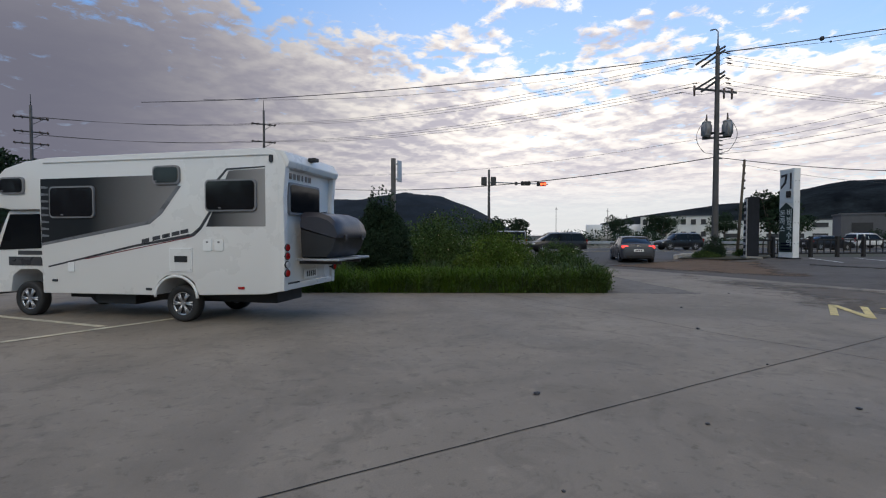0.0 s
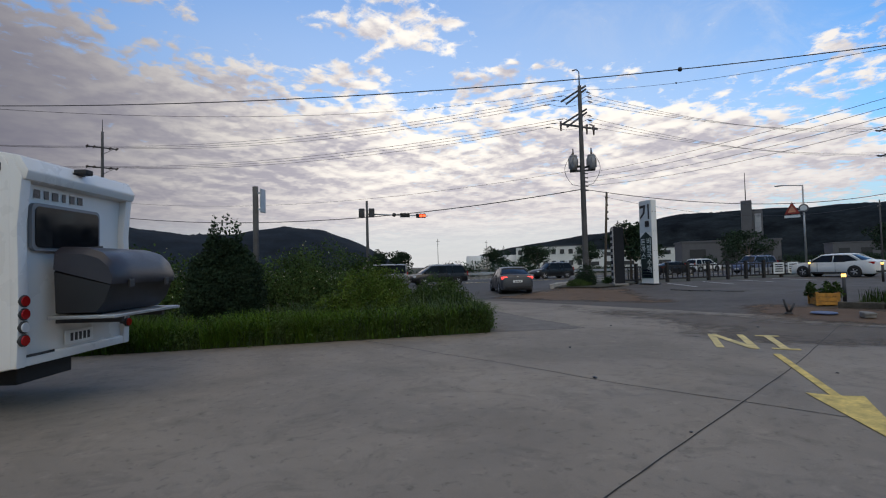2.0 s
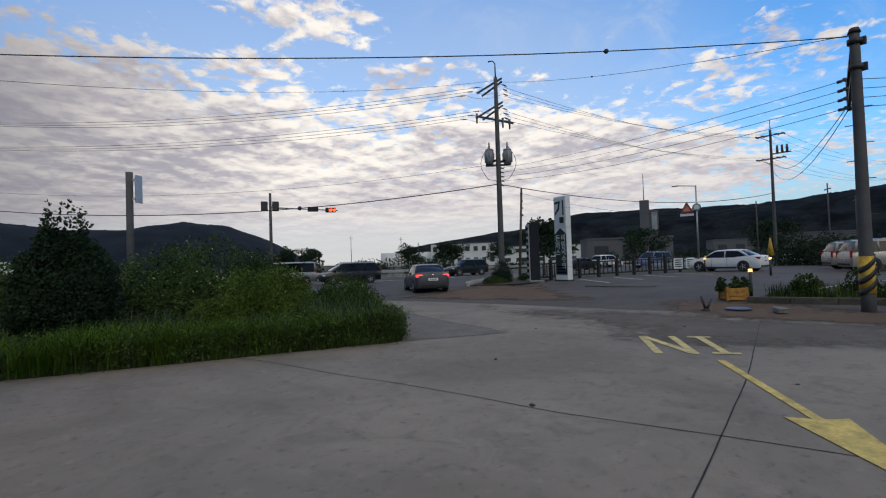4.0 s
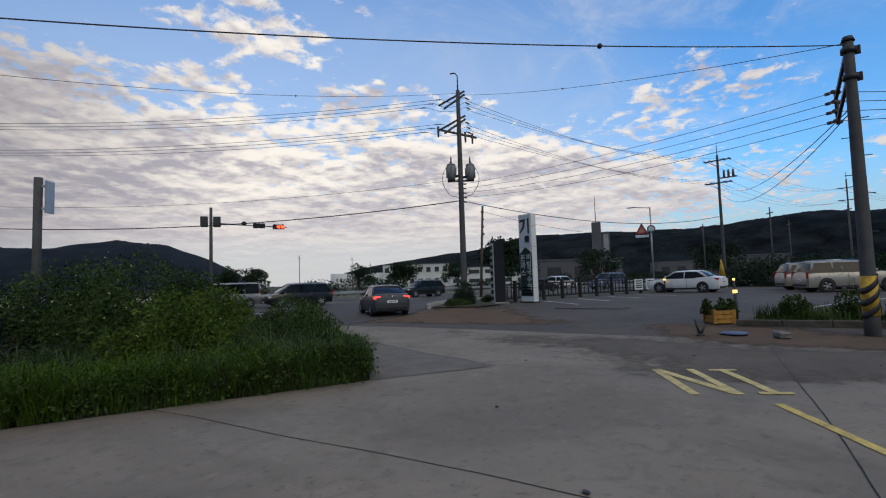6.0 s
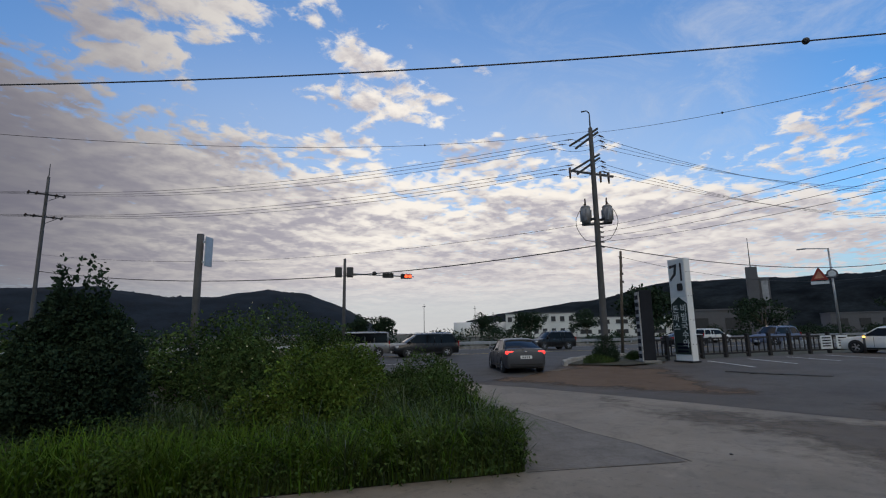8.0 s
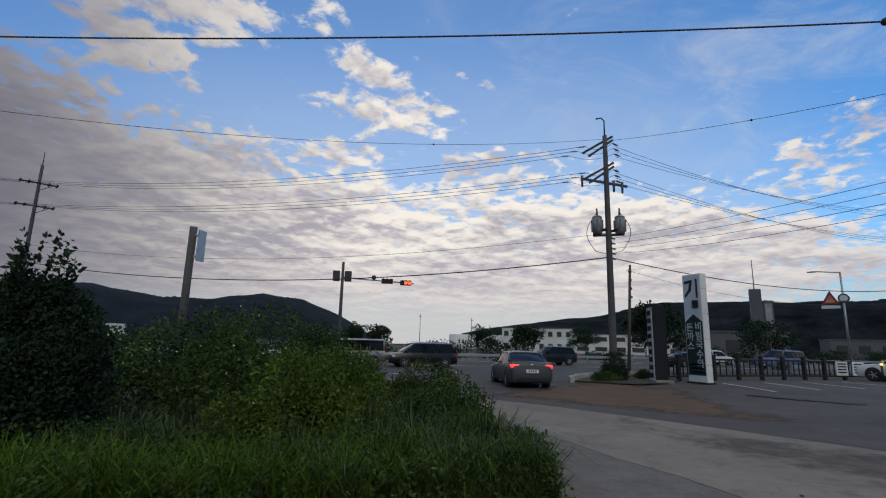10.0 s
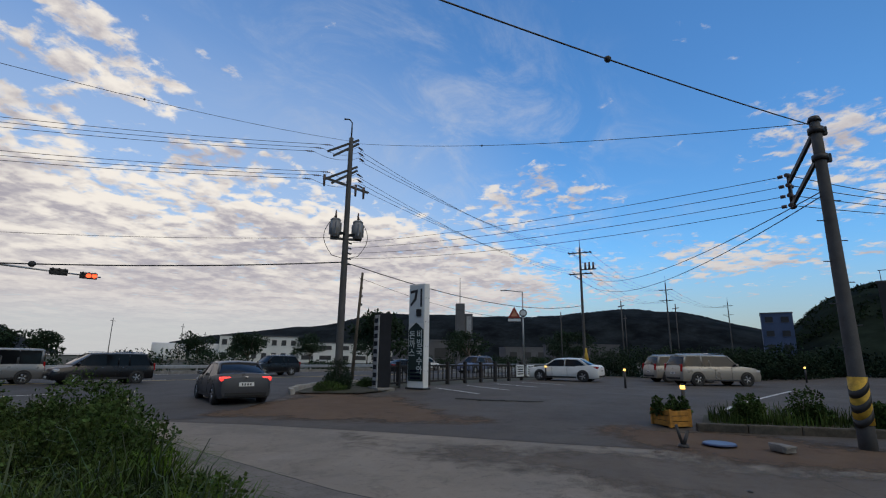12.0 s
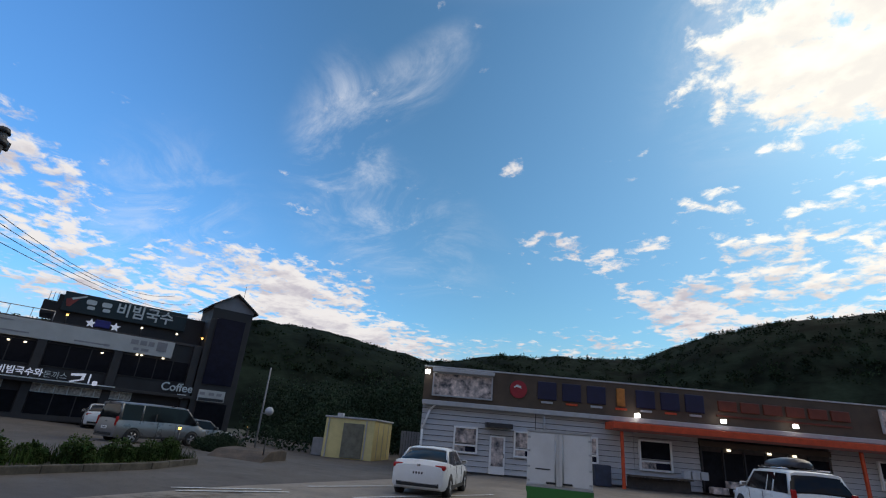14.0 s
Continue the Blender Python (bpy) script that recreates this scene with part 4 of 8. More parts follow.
def pole_one():
    """The tall pole at the entrance, with two transformers."""
    X, Y = 22.3, 25.08
    g = gz(X, Y)
    p = thing("utility_pole", "tall grey concrete utility pole with two transformers", "utility pole", X, Y, 0, 0)
    shaft(p, 12.6, 0.19, 0.11)
    spike = bmesh.new()
    rod((0, 0, 12.5), (0, 0, 13.45), 0.045, 0.03, 8, spike)
    rod((0, 0, 13.45), (-0.10, 0.10, 13.62), 0.03, 0.03, 8, spike)
    rod((-0.10, 0.10, 13.62), (-0.30, 0.28, 13.58), 0.03, 0.05, 8, spike)
    part("ground_wire_spike", spike, DARK, p)
    left = Vector((-0.64, 0.77, 0))          # towards the poles along the bay
    view = Vector((-0.66, 0.75, 0))
    for z in (12.45, 11.0):
        for dz, far in ((0.0, 1.15), (-0.20, 0.85)):
            arm = part("cross_arm", box(1, 1, 1), DARK, p)
            a, b_ = Vector((0.25, -0.3, z + dz + 0.08)), view * far + Vector((0, 0, z + dz - 0.72))
            arm.data = part_mesh_rod(a, b_, 0.05)
        for k in range(3):
            c = view * (0.95 + 0.42 * k) + Vector((0, 0, z - 0.36 - 0.22 * k))
            insulator(p, c, c + left * 0.45)
            c2 = Vector((0.30 + 0.06 * k, -0.2, z - 0.25 - 0.28 * k))
            insulator(p, c2, c2 + Vector((0.42, -0.08, -0.08)))
            jump = bmesh.new()
            pts = [c + (c2 - c) * t + Vector((0, 0, -1.0 * t * (1 - t))) for t in [i / 10 for i in range(11)]]
            for u, v in zip(pts, pts[1:]):
                rod(u, v, 0.010, seg=5, bm=jump)
            part("jumper_wire", jump, CABLE, p)
    low = part("lower_arm", box(1, 1, 1), DARK, p)
    low.data = part_mesh_rod(view * 1.25 + Vector((0, 0, 10.35)), view * -1.0 + Vector((0, 0, 9.75)), 0.055)
    for k in (1.2, -0.75, -0.35):
        c = view * k + Vector((0, 0, 10.05 + k * 0.25))
        fuse = part("fuse_cutout", rod(c + Vector((0, 0, 0.15)), c + Vector((0, 0, -0.45)), 0.07, 0.05, 10), INSUL, p)
        part("fuse_clip", box(0.16, 0.08, 0.06, c + Vector((0, 0, -0.1)), 0.01), DARK, fuse)
    transformer(p, -0.34, 0.40, 7.35)
    transformer(p, 0.36, -0.42, 7.30)
    part("transformer_rack", box(0.16, 1.5, 0.10, (0, 0, 7.28), 0.02, rz=41), DARK, p)
    for s in (1, -1):
        loop = bmesh.new()
        pts = [view * (s * (0.5 + 0.55 * math.sin(math.pi * t))) * (1 if t < 1 else 0) + Vector((0, 0, 8.5 - 2.2 * t)) for t in [i / 14 for i in range(15)]]
        for u, v in zip(pts, pts[1:]):
            rod(u, v, 0.016, seg=5, bm=loop)
        part("service_loop", loop, CABLE, p)
    for k in range(5):
        part("clevis", box(0.30, 0.07, 0.07, (0.16, -0.12, 7.1 - 0.26 * k), 0.015), DARK, p)
    for k in range(14):
        s = 1 if k % 2 else -1
        part("climbing_step", rod((0, 0, 2.5 + 0.5 * k), (s * 0.30, s * 0.12, 2.5 + 0.5 * k), 0.012, seg=5), DARK, p)
    return p


def part_mesh_rod(a, b_, r):
    """A square bar from a to b as mesh data."""
    a, b_ = Vector(a), Vector(b_)
    one = box((b_ - a).length, r * 1.6, r * 2)
    q = (b_ - a).to_track_quat("X", "Z").to_matrix().to_4x4()
    bmesh.ops.transform(one, matrix=Matrix.Translation((a + b_) / 2) @ q, verts=one.verts)
    me = bpy.data.meshes.new("bar")
    one.to_mesh(me)
    one.free()
    me.materials.append(DARK)
    return me


pole_one()
STRIPE_BLACK = mat("black_sheet", (0.02, 0.02, 0.02), 0.5, vary=0.2)


def pole_two():
    """The shorter pole by the flower bed, with a striped guard sleeve."""
    X, Y = 16.66, 7.50
    p = thing("utility_pole", "leaning grey concrete pole with yellow and black guard", "utility pole", X, Y, 0, 0)
    shaft(p, 7.05, 0.158, 0.105)
    part("pole_cap", rod((0, 0, 7.02), (0, 0, 7.14), 0.14, 0.10, 14), DARK, p)
    side = Vector((1.30, 0.40, 0))
    for z0, z1 in ((6.75, 6.08), (6.15, 5.48)):
        arm = part("bracket_arm", box(1, 1, 1), DARK, p)
        arm.data = part_mesh_rod(Vector((0, 0.05, z0)), side + Vector((0, 0, z1)), 0.045)
    post = part("wire_rack", rod(side + Vector((0, 0, 6.30)), side + Vector((0, 0, 5.38)), 0.045, seg=8), DARK, p)
    for k in range(4):
        c = side + Vector((0, 0, 6.24 - 0.26 * k))
        part("spool", rod(c + Vector((-0.10, 0.06, 0)), c + Vector((0.10, -0.06, 0)), 0.055, seg=10), INSUL, post)
        part("spool", rod(c + Vector((-0.02, 0.12, 0)), c + Vector((0.02, 0.22, 0)), 0.045, seg=10), INSUL, post)
    for z in (6.8, 6.15):
        part("pole_clamp", rod((0, 0, z - 0.06), (0, 0, z + 0.06), 0.16, seg=16), DARK, p)
        part("clamp_box", box(0.10, 0.14, 0.20, (0.08, -0.15, z), 0.02), DARK, p)
    sleeve = part("guard_sleeve", rod((0, 0, 0.50), (0, 0, 1.42), 0.172, 0.167, 20), YELLOW, p, "yellow guard sleeve with black slanting stripes")
    for k in range(3):
        band = bmesh.new()
        z = 0.68 + 0.28 * k
        ring = []
        for a in [2 * math.pi * i / 24 for i in range(25)]:
            dz = 0.17 * math.cos(a + 0.8)
            ring.append([(r * math.cos(a), r * math.sin(a), z + dz + h) for r, h in ((0.165, -0.075), (0.176, -0.075), (0.176, 0.075), (0.165, 0.075))])
        loft(ring, band, caps=False)
        part("stripe", band, STRIPE_BLACK, sleeve)
    for k in range(8):
        s = 1 if k % 2 else -1
        part("climbing_step", rod((0, 0, 2.0 + 0.45 * k), (s * 0.10, s * -0.26, 2.0 + 0.45 * k), 0.012, seg=5), DARK, p)


pole_two()


def pole_line(x, y, h, arms, label, turn=0.0, kit=False, base=0.0, r=0.17):
    """A distribution pole farther off: shaft, top rod, cross-arms with pin insulators."""
    p = thing("utility_pole", label, "utility pole", x, y, base, turn, "far utility poles")
    shaft(p, h * 0.93, r, r * 0.6)
    part("top_rod", rod((0, 0, h * 0.92), (0, 0, h), 0.04, 0.025, 6), DARK, p)
    for z in arms:
        arm = part("cross_arm", box(2.4, 0.09, 0.10, (0, 0.1, z)), DARK, p)
        for k in (-1.1, -0.6, 0.6, 1.1):
            for d in (-1, 1):
                part("insulator", rod((k, 0.1, z + 0.05), (k, 0.1 + d * 0.4, z), 0.05, 0.07, 6), INSUL, arm)
        part("arm_brace", rod((0.9, 0.1, z), (0, 0.1, z - 0.6), 0.025, seg=5), DARK, arm)
    if kit:
        for k in (-0.9, -0.5, -0.1):
            part("switch", rod((k - 0.4, 0, 10.9), (k - 0.4, 0, 11.6), 0.12, 0.09, 8), INSUL, p)
        part("switch_shelf", box(1.6, 0.3, 0.08, (-0.8, 0, 10.85)), DARK, p)
    return p


pole_line(55.2, 20.2, 14.2, (12.65, 10.4), "grey utility pole with two cross-arms and switches", 90, True)
pole_line(-4.64, 56.0, 15.5, (13.0, 11.2), "distant utility pole with two cross-arms", 12)
pole_line(-23.2, 52.4, 13.6, (11.6, 10.4, 9.4), "distant utility pole with crowded cross-arms", 20)
pole_line(103.8, 14.0, 17.2, (14.6, 12.6), "distant utility pole beyond the parking lot", 80)
pole_line(153.0, 1.2, 18.4, (16.0, 13.6), "distant utility pole by the blue building", 80)
for i in range(3):
    o = 0.42 * i
    a = Vector((22.3 - 0.65 * (1.40 + o), 25.08 + 0.76 * (1.40 + o), 12.09 - 0.22 * i))
    line("power_line", "thin black overhead power line", a, (-4.64 - 0.9 + 0.8 * i, 56.0, 13.05), 0.95)
    line("power_line", "thin black overhead power line", a - Vector((0, 0, 1.45)), (-4.64 - 0.9 + 0.8 * i, 56.0, 11.25), 0.9)
    line("power_line", "thin black overhead power line", (-4.64 - 0.9 + 0.8 * i, 56.0, 13.05), (-23.2 - 0.9 + 0.8 * i, 52.4, 11.7), 0.4)
    line("power_line", "thin black overhead power line", (-4.64 - 0.9 + 0.8 * i, 56.0, 11.25), (-23.2 - 0.9 + 0.8 * i, 52.4, 10.2), 0.4)
    c = Vector((22.75, 24.85, 12.05 - 0.28 * i))
    line("power_line", "thin black overhead power line", c, (55.2, 20.2 + 1.0 - i, 12.7), 0.9)
    line("power_line", "thin black overhead power line", c - Vector((0, 0, 1.45)), (55.2, 20.2 + 1.0 - i, 10.45), 0.8)
    line("power_line", "thin black overhead power line", (55.2, 20.2 + 1.0 - i, 12.7), (103.8, 14 + 1 - i, 14.7), 1.6)
    line("power_line", "thin black overhead power line", (55.2, 20.2 + 1.0 - i, 10.45), (103.8, 14 + 1 - i, 12.7), 1.6)
    line("power_line", "thin black overhead power line", (103.8, 14 + 1 - i, 14.7), (153, 1.2 + 1 - i, 16.0), 1.6, 0.02)
for i in range(4):
    line("service_line", "thin black service cable between poles", (22.4, 24.9, 7.1 - 0.26 * i), (17.98, 8.08, 6.24 - 0.26 * i), 0.22 + 0.04 * i, 0.011)
    line("service_line", "thin black service cable to the restaurant", (17.96, 7.86, 6.24 - 0.26 * i), (36.6 + 0.9 * i, -9.4 - 2.0 * i, 9.5), 0.9, 0.012)
line("service_line", "thin black service cable between poles", (16.6, 7.6, 5.35), (55.2, 20.2, 10.4), 1.3, 0.012)
line("service_line", "thin black service cable between poles", (16.6, 7.6, 5.25), (55.2, 20.4, 9.9), 1.7, 0.012)
line("telephone_cable", "thick black telephone cable", (22.3, 25.2, 6.15), (-4.6, 56.0, 6.9), 1.25, 0.03, knob=0.31)
line("telephone_cable", "thick black telephone cable", (22.3, 25.0, 6.12), (55.2, 20.2, 7.1), 1.0, 0.03)
line("telephone_cable", "thin black telephone cable", (27.2, 27.8, 6.3), (55.2, 20.4, 6.4), 1.4, 0.014)
line("telephone_cable", "thin black telephone cable", (22.3, 25.2, 7.4), (-4.6, 56.0, 8.2), 1.2, 0.010)
line("guard_wire", "overhead guard wire with a clamp weight", (16.6, 7.6, 6.95), (-7.4, 24.6, 6.95), 0.58, 0.013, 40, knob=0.215)
line("guard_wire", "overhead guard wire with a clamp weight", (16.6, 7.6, 6.98), (22.3, 25.0, 12.3), 0.32, 0.009, knob=0.53)
line("guard_wire", "overhead guard wire with a clamp weight", (22.2, 25.1, 12.4), (-6.0, 30.0, 8.6), 0.9, 0.009, knob=0.33)
leaning = thing("timber_pole", "thin leaning timber telephone pole", "pole", 27.1, 27.9, gz(27.1, 27.9))
part("pole", rod((0.0, 0.0, -0.1), (0.22, -0.25, 6.3), 0.10, 0.07, 12), BARK, leaning)
for k in range(4):
    part("bracket", box(0.22, 0.08, 0.14, (0.24 + 0.0, -0.2, 5.9 - 0.5 * k), 0.02), DARK, leaning)


# ---- restaurant ----
R_DARK = mat("charcoal_cladding", (0.026, 0.024, 0.025), 0.55, vary=0.25, scale=0.8, fine=12)
R_PILLAR = mat("dark_grey_render", (0.040, 0.037, 0.037), 0.7, vary=0.2, scale=1.0)
R_TOWER = mat("grey_render", (0.30, 0.29, 0.30), 0.75, vary=0.15, scale=1.0)
R_ROOF = mat("dark_roof_edge", (0.07, 0.06, 0.06), 0.6, vary=0.2)
R_GLASS = mat("shopfront_glass", (0.010, 0.011, 0.015), 0.12, vary=0.2, spec=0.2)
R_BLUE = mat("dark_blue_glass", (0.012, 0.013, 0.028), 0.15, vary=0.2, spec=0.25)
R_WHITE = mat("white_sign_board", (0.52, 0.52, 0.50), 0.5, vary=0.08, scale=0.8)
R_GREEN = mat("dark_teal_board", (0.014, 0.030, 0.036), 0.5, vary=0.15)
R_RED = mat("brick_red", (0.30, 0.06, 0.05), 0.5, vary=0.2)
R_LETTER = mat("pale_letter", (0.60, 0.66, 0.66), 0.5, vary=0.05)
R_MENU = mat("menu_picture", (0.42, 0.40, 0.36), 0.5, vary=0.5, scale=6.0, fine=20.0)
LAMP_WARM = mat("lit_warm_lamp", (0.9, 0.7, 0.3), 0.5, emit=(1.0, 0.55, 0.12, 4.0))
LAMP_WHITE = mat("lit_white_lamp", (0.9, 0.9, 0.85), 0.5, emit=(1.0, 0.95, 0.85, 9.0))
LAMP_SPOT = mat("lit_spot", (0.9, 0.8, 0.6), 0.5, emit=(1.0, 0.85, 0.6, 2.5))
R_STAR = mat("lit_star", (0.7, 0.72, 0.8), 0.5, emit=(0.8, 0.85, 1.0, 0.35))


def restaurant():
    r = thing("restaurant", "dark three-storey restaurant with signs and a stair tower", "building", 40.2, -17.16, 0, math.degrees(math.atan2(-0.92, -0.39)))
    part("wall", box(15.5, 9, 6.9, (-9.45, 4.5, 3.6)), R_DARK, r)
    part("roof_slab", box(15.7, 9.2, 0.18, (-9.45, 4.5, 7.12), 0.02), R_ROOF, r)
    part("plinth", box(15.7, 0.5, 0.35, (-9.45, -0.2, 0.85)), R_PILLAR, r)
    for u in (-16.9, -12.0, -7.4, -2.1):
        part("pillar", box(0.55, 0.35, 6.2, (u, -0.14, 4.0), 0.03), R_PILLAR, r)
    # window bands of the upper floor and shopfront
    for a, c in ((-16.5, -12.3), (-11.7, -7.7), (-7.1, -2.4)):
        n = max(2, round((c - a) / 1.2))
        for z0, z1, nm in ((4.15, 5.75, "window"), (0.95, 2.45, "shop_window")):
            win = part(nm, box(c - a, 0.10, z1 - z0, ((a + c) / 2, -0.02, (z0 + z1) / 2)), R_PILLAR, r)
            for k in range(n):
                w = (c - a) / n
                part("pane", box(w - 0.08, 0.06, z1 - z0 - 0.12, (a + w * (k + 0.5), -0.06, (z0 + z1) / 2)), R_GLASS, win)
    part("canopy", box(15.4, 0.9, 0.22, (-9.4, -0.35, 3.12), 0.03), R_PILLAR, r)
    band = part("white_sign", box(11.45, 0.18, 1.22, (-9.57, -0.25, 6.48), 0.02), R_WHITE, r, "long white sign band with faint writing")
    for u, w, z, h in ((-14.6, 1.3, 6.85, 0.08), (-14.0, 2.2, 6.15, 0.10), (-9.2, 2.2, 6.12, 0.10), (-8.3, 0.3, 6.12, 0.18), (-6.6, 0.5, 6.68, 0.34), (-6.0, 0.45, 6.68, 0.34), (-5.45, 0.4, 6.68, 0.34), (-4.7, 0.7, 6.6, 0.7), (-6.4, 0.35, 6.18, 0.2), (-5.8, 0.5, 6.18, 0.2)):
        part("writing_bar", box(w, 0.02, h, (u, -0.35, z)), R_TOWER, band)
    # sign storey
    part("sign_storey", box(10.3, 6.5, 2.3, (-6.9, 4.6, 8.3)), R_DARK, r)
    board = part("sign_board", box(8.5, 0.25, 1.45, (-7.5, 1.1, 8.97), 0.03), R_GREEN, r, "dark teal sign board with pale brush letters")
    for u in (-10.0, -9.0):
        part("sign_mark", round_panel(0.66, 0.36, 0.05, (u, 0.95, 9.18), 0.12), R_LETTER, board)
        part("sign_mark_foot", round_panel(0.50, 0.26, 0.05, (u + 0.06, 0.95, 8.76), 0.10), R_LETTER, board)
    letters("sign_letters", "비빔국수", 1.12, R_LETTER, board, facing(-6.3, 0.95, 9.0), 0.02, 0.02)
    part("red_swoosh", prism([(-11.6, 9.1), (-10.6, 9.55), (-10.75, 9.35), (-11.25, 8.6), (-11.45, 8.6)], 0.93, 0.99), R_RED, board)
    part("swoosh_tail", prism([(-11.3, 9.25), (-10.35, 9.60), (-10.4, 9.48), (-11.2, 9.12)], 0.90, 0.95), R_LETTER, board)
    part("emblem", box(1.0, 0.15, 0.55, (-8.9, 0.9, 7.72), 0.04), mat("indigo_board", (0.03, 0.03, 0.20), 0.5), r)
    for u in (-9.65, -8.05):
        pts = []
        for k in range(10):
            a, q = math.pi / 2 + k * math.pi / 5, 0.36 if k % 2 == 0 else 0.16
            pts.append((u + q * math.cos(a), 7.65 + q * math.sin(a)))
        part("star", prism(pts, 0.86, 0.92), R_STAR, r, "white lit star")
    for u in (-11.2, -6.4, -3.9, -1.95):
        lampost = part("sign_lamp", rod((u, -0.1, 7.2), (u, -0.1, 7.75), 0.035, seg=6), DARK, r)
        part("bulb", box(0.14, 0.14, 0.14, (u, -0.1, 7.82), 0.03), LAMP_WARM if u > -3 or u < -10 else LAMP_SPOT, lampost)
    for u in (-15.0, -13.8, -12.9, -8.4, -6.2, -5.9, -4.4):
        part("soffit_spot", box(0.16, 0.16, 0.10, (u, -0.30, 5.78 - 0.25 * (int(u * 10) % 3 == 0)), 0.03), LAMP_SPOT, r)
    rail = part("roof_rail", rod((-17.1, 0.2, 7.95), (-11.9, 0.2, 7.95), 0.03, seg=6), STEEL, r)
    for k in range(5):
        part("rail_post", rod((-17.0 + 1.27 * k, 0.2, 7.2), (-17.0 + 1.27 * k, 0.2, 7.95), 0.025, seg=6), STEEL, rail)
    for k in range(4):
        part("terrace_post", rod((-12.6 + 0.25 * k, 1.5, 8.8), (-12.6 + 0.25 * k, 1.5, 9.6), 0.025, seg=6), STEEL, r)
    part("terrace_corner", box(0.9, 3.0, 1.0, (-12.4, 3.0, 8.4), 0.03), R_DARK, r)
    # tower
    tower = part("stair_tower", box(3.3, 3.8, 9.9, (-0.05, 1.5, 5.6)), R_PILLAR, r, "grey stair tower with a gabled top")
    part("tower_glass", box(2.3, 0.12, 5.4, (-0.05, -0.44, 7.0)), R_BLUE, tower)
    part("tower_glass_low", box(2.3, 0.12, 1.9, (-0.05, -0.44, 1.9)), R_GLASS, tower)
    part("gable", prism([(-1.75, 10.5), (1.65, 10.5), (1.65, 10.7), (-0.05, 11.85), (-1.75, 10.7)], -0.42, 3.4), R_TOWER, tower)
    for s, (x0, x1) in ((1, (-0.05, 1.95)), (-1, (-0.05, -2.05))):
        part("roof_sheet", prism([(x0, 12.02), (x1, 10.62), (x1, 10.50), (x0, 11.87)], -0.75, 3.7), R_ROOF, tower)
    part("tower_aerial", rod((1.0, 1.5, 11.0), (1.0, 1.5, 13.4), 0.03, 0.015, 6), DARK, tower)
    shop = part("white_notice", box(2.05, 0.12, 0.88, (-0.26, -0.52, 3.40), 0.02), R_WHITE, r, "white notice board with dark writing bars")
    part("notice_band", box(1.9, 0.03, 0.22, (-0.26, -0.59, 3.12)), DARK, shop)
    for u in (-1.0, -0.3, 0.3):
        part("notice_bar", box(0.4, 0.03, 0.22, (u, -0.59, 3.55)), R_TOWER, shop)
    # lettering over the door
    letters("shop_letters", "비빔국수와", 0.54, R_STAR, r, facing(-12.6, -0.86, 3.62), 0.03, 0.012)
    letters("shop_letters", "돈까스", 0.50, R_LETTER, r, facing(-10.65, -0.86, 3.58), 0.03, 0.0)
    logo = part("brush_mark", prism([(-9.75, 3.25), (-9.0, 3.5), (-8.95, 3.95), (-9.8, 3.85), (-9.8, 3.70), (-9.15, 3.75), (-9.2, 3.52), (-9.8, 3.35)], -0.90, -0.84), R_STAR, r, "white brush-stroke mark")
    part("brush_stem", box(0.10, 0.05, 0.65, (-8.68, -0.87, 3.62), 0.02), R_STAR, logo)
    part("brush_dot", box(0.30, 0.05, 0.30, (-8.3, -0.87, 3.35), 0.08), R_STAR, logo)
    part("sign_rail", box(9.2, 0.06, 0.07, (-11.6, -0.84, 3.25)), R_LETTER, r)
    letters("cafe_letters", "Coffee", 0.85, R_LETTER, r, facing(-2.85, -0.30, 3.75), 0.03, 0.012)
    cup = part("cup_sign", prism([(-2.75, 3.30), (-2.05, 3.30), (-2.2, 3.02), (-2.4, 2.95), (-2.6, 3.02)], -0.33, -0.27), R_LETTER, r)
    part("cup_sign_inner", prism([(-2.62, 3.24), (-2.18, 3.24), (-2.28, 3.08), (-2.4, 3.04), (-2.52, 3.08)], -0.35, -0.325), R_DARK, cup)
    for a, n in ((-16.4, 4), (-12.0, 8)):
        for k in range(n):
            menu = part("menu_picture", box(0.72, 0.06, 0.52, (a + 0.4 + 0.78 * k, -0.17, 2.72)), R_MENU, r)
            part("menu_frame", ring_box(0.78, 0.58, 0.03, 0.04, (a + 0.4 + 0.78 * k, -0.20, 2.72)), R_LETTER, menu)
    return r


restaurant()

# ---- shop ----
M_SIDING = mat("grey_siding", (0.50, 0.50, 0.51), 0.5, vary=0.12, scale=1.0, fine=15)
M_INSIDE_GREY = mat("grey_backing", (0.10, 0.10, 0.105), 0.8, vary=0.2)
M_FASCIA = mat("brown_fascia", (0.085, 0.060, 0.040), 0.6, vary=0.25, scale=0.8)
M_TRIM = mat("pale_trim", (0.42, 0.43, 0.45), 0.5, vary=0.1)
M_ORANGE = mat("orange_red_sheet", (0.55, 0.07, 0.02), 0.45, vary=0.15)
M_BLUE = mat("blue_letter", (0.011, 0.012, 0.045), 0.45, vary=0.15)
M_RED = mat("red_letter", (0.14, 0.034, 0.018), 0.45, vary=0.15)
M_CIRCLE = mat("crimson_disc", (0.30, 0.02, 0.03), 0.45, vary=0.1)
M_POSTER = mat("poster", (0.22, 0.23, 0.28), 0.4, vary=0.7, scale=2.5, fine=9.0, second=(0.5, 0.42, 0.38))
# dark brown standing in for the unlit shop room; also on the bench front
M_DIM = mat("painted_dim_brown", (0.06, 0.05, 0.045), 0.8, vary=0.3)
SHED = mat("cream_panel", (0.66, 0.57, 0.26), 0.5, vary=0.1, scale=1.5)


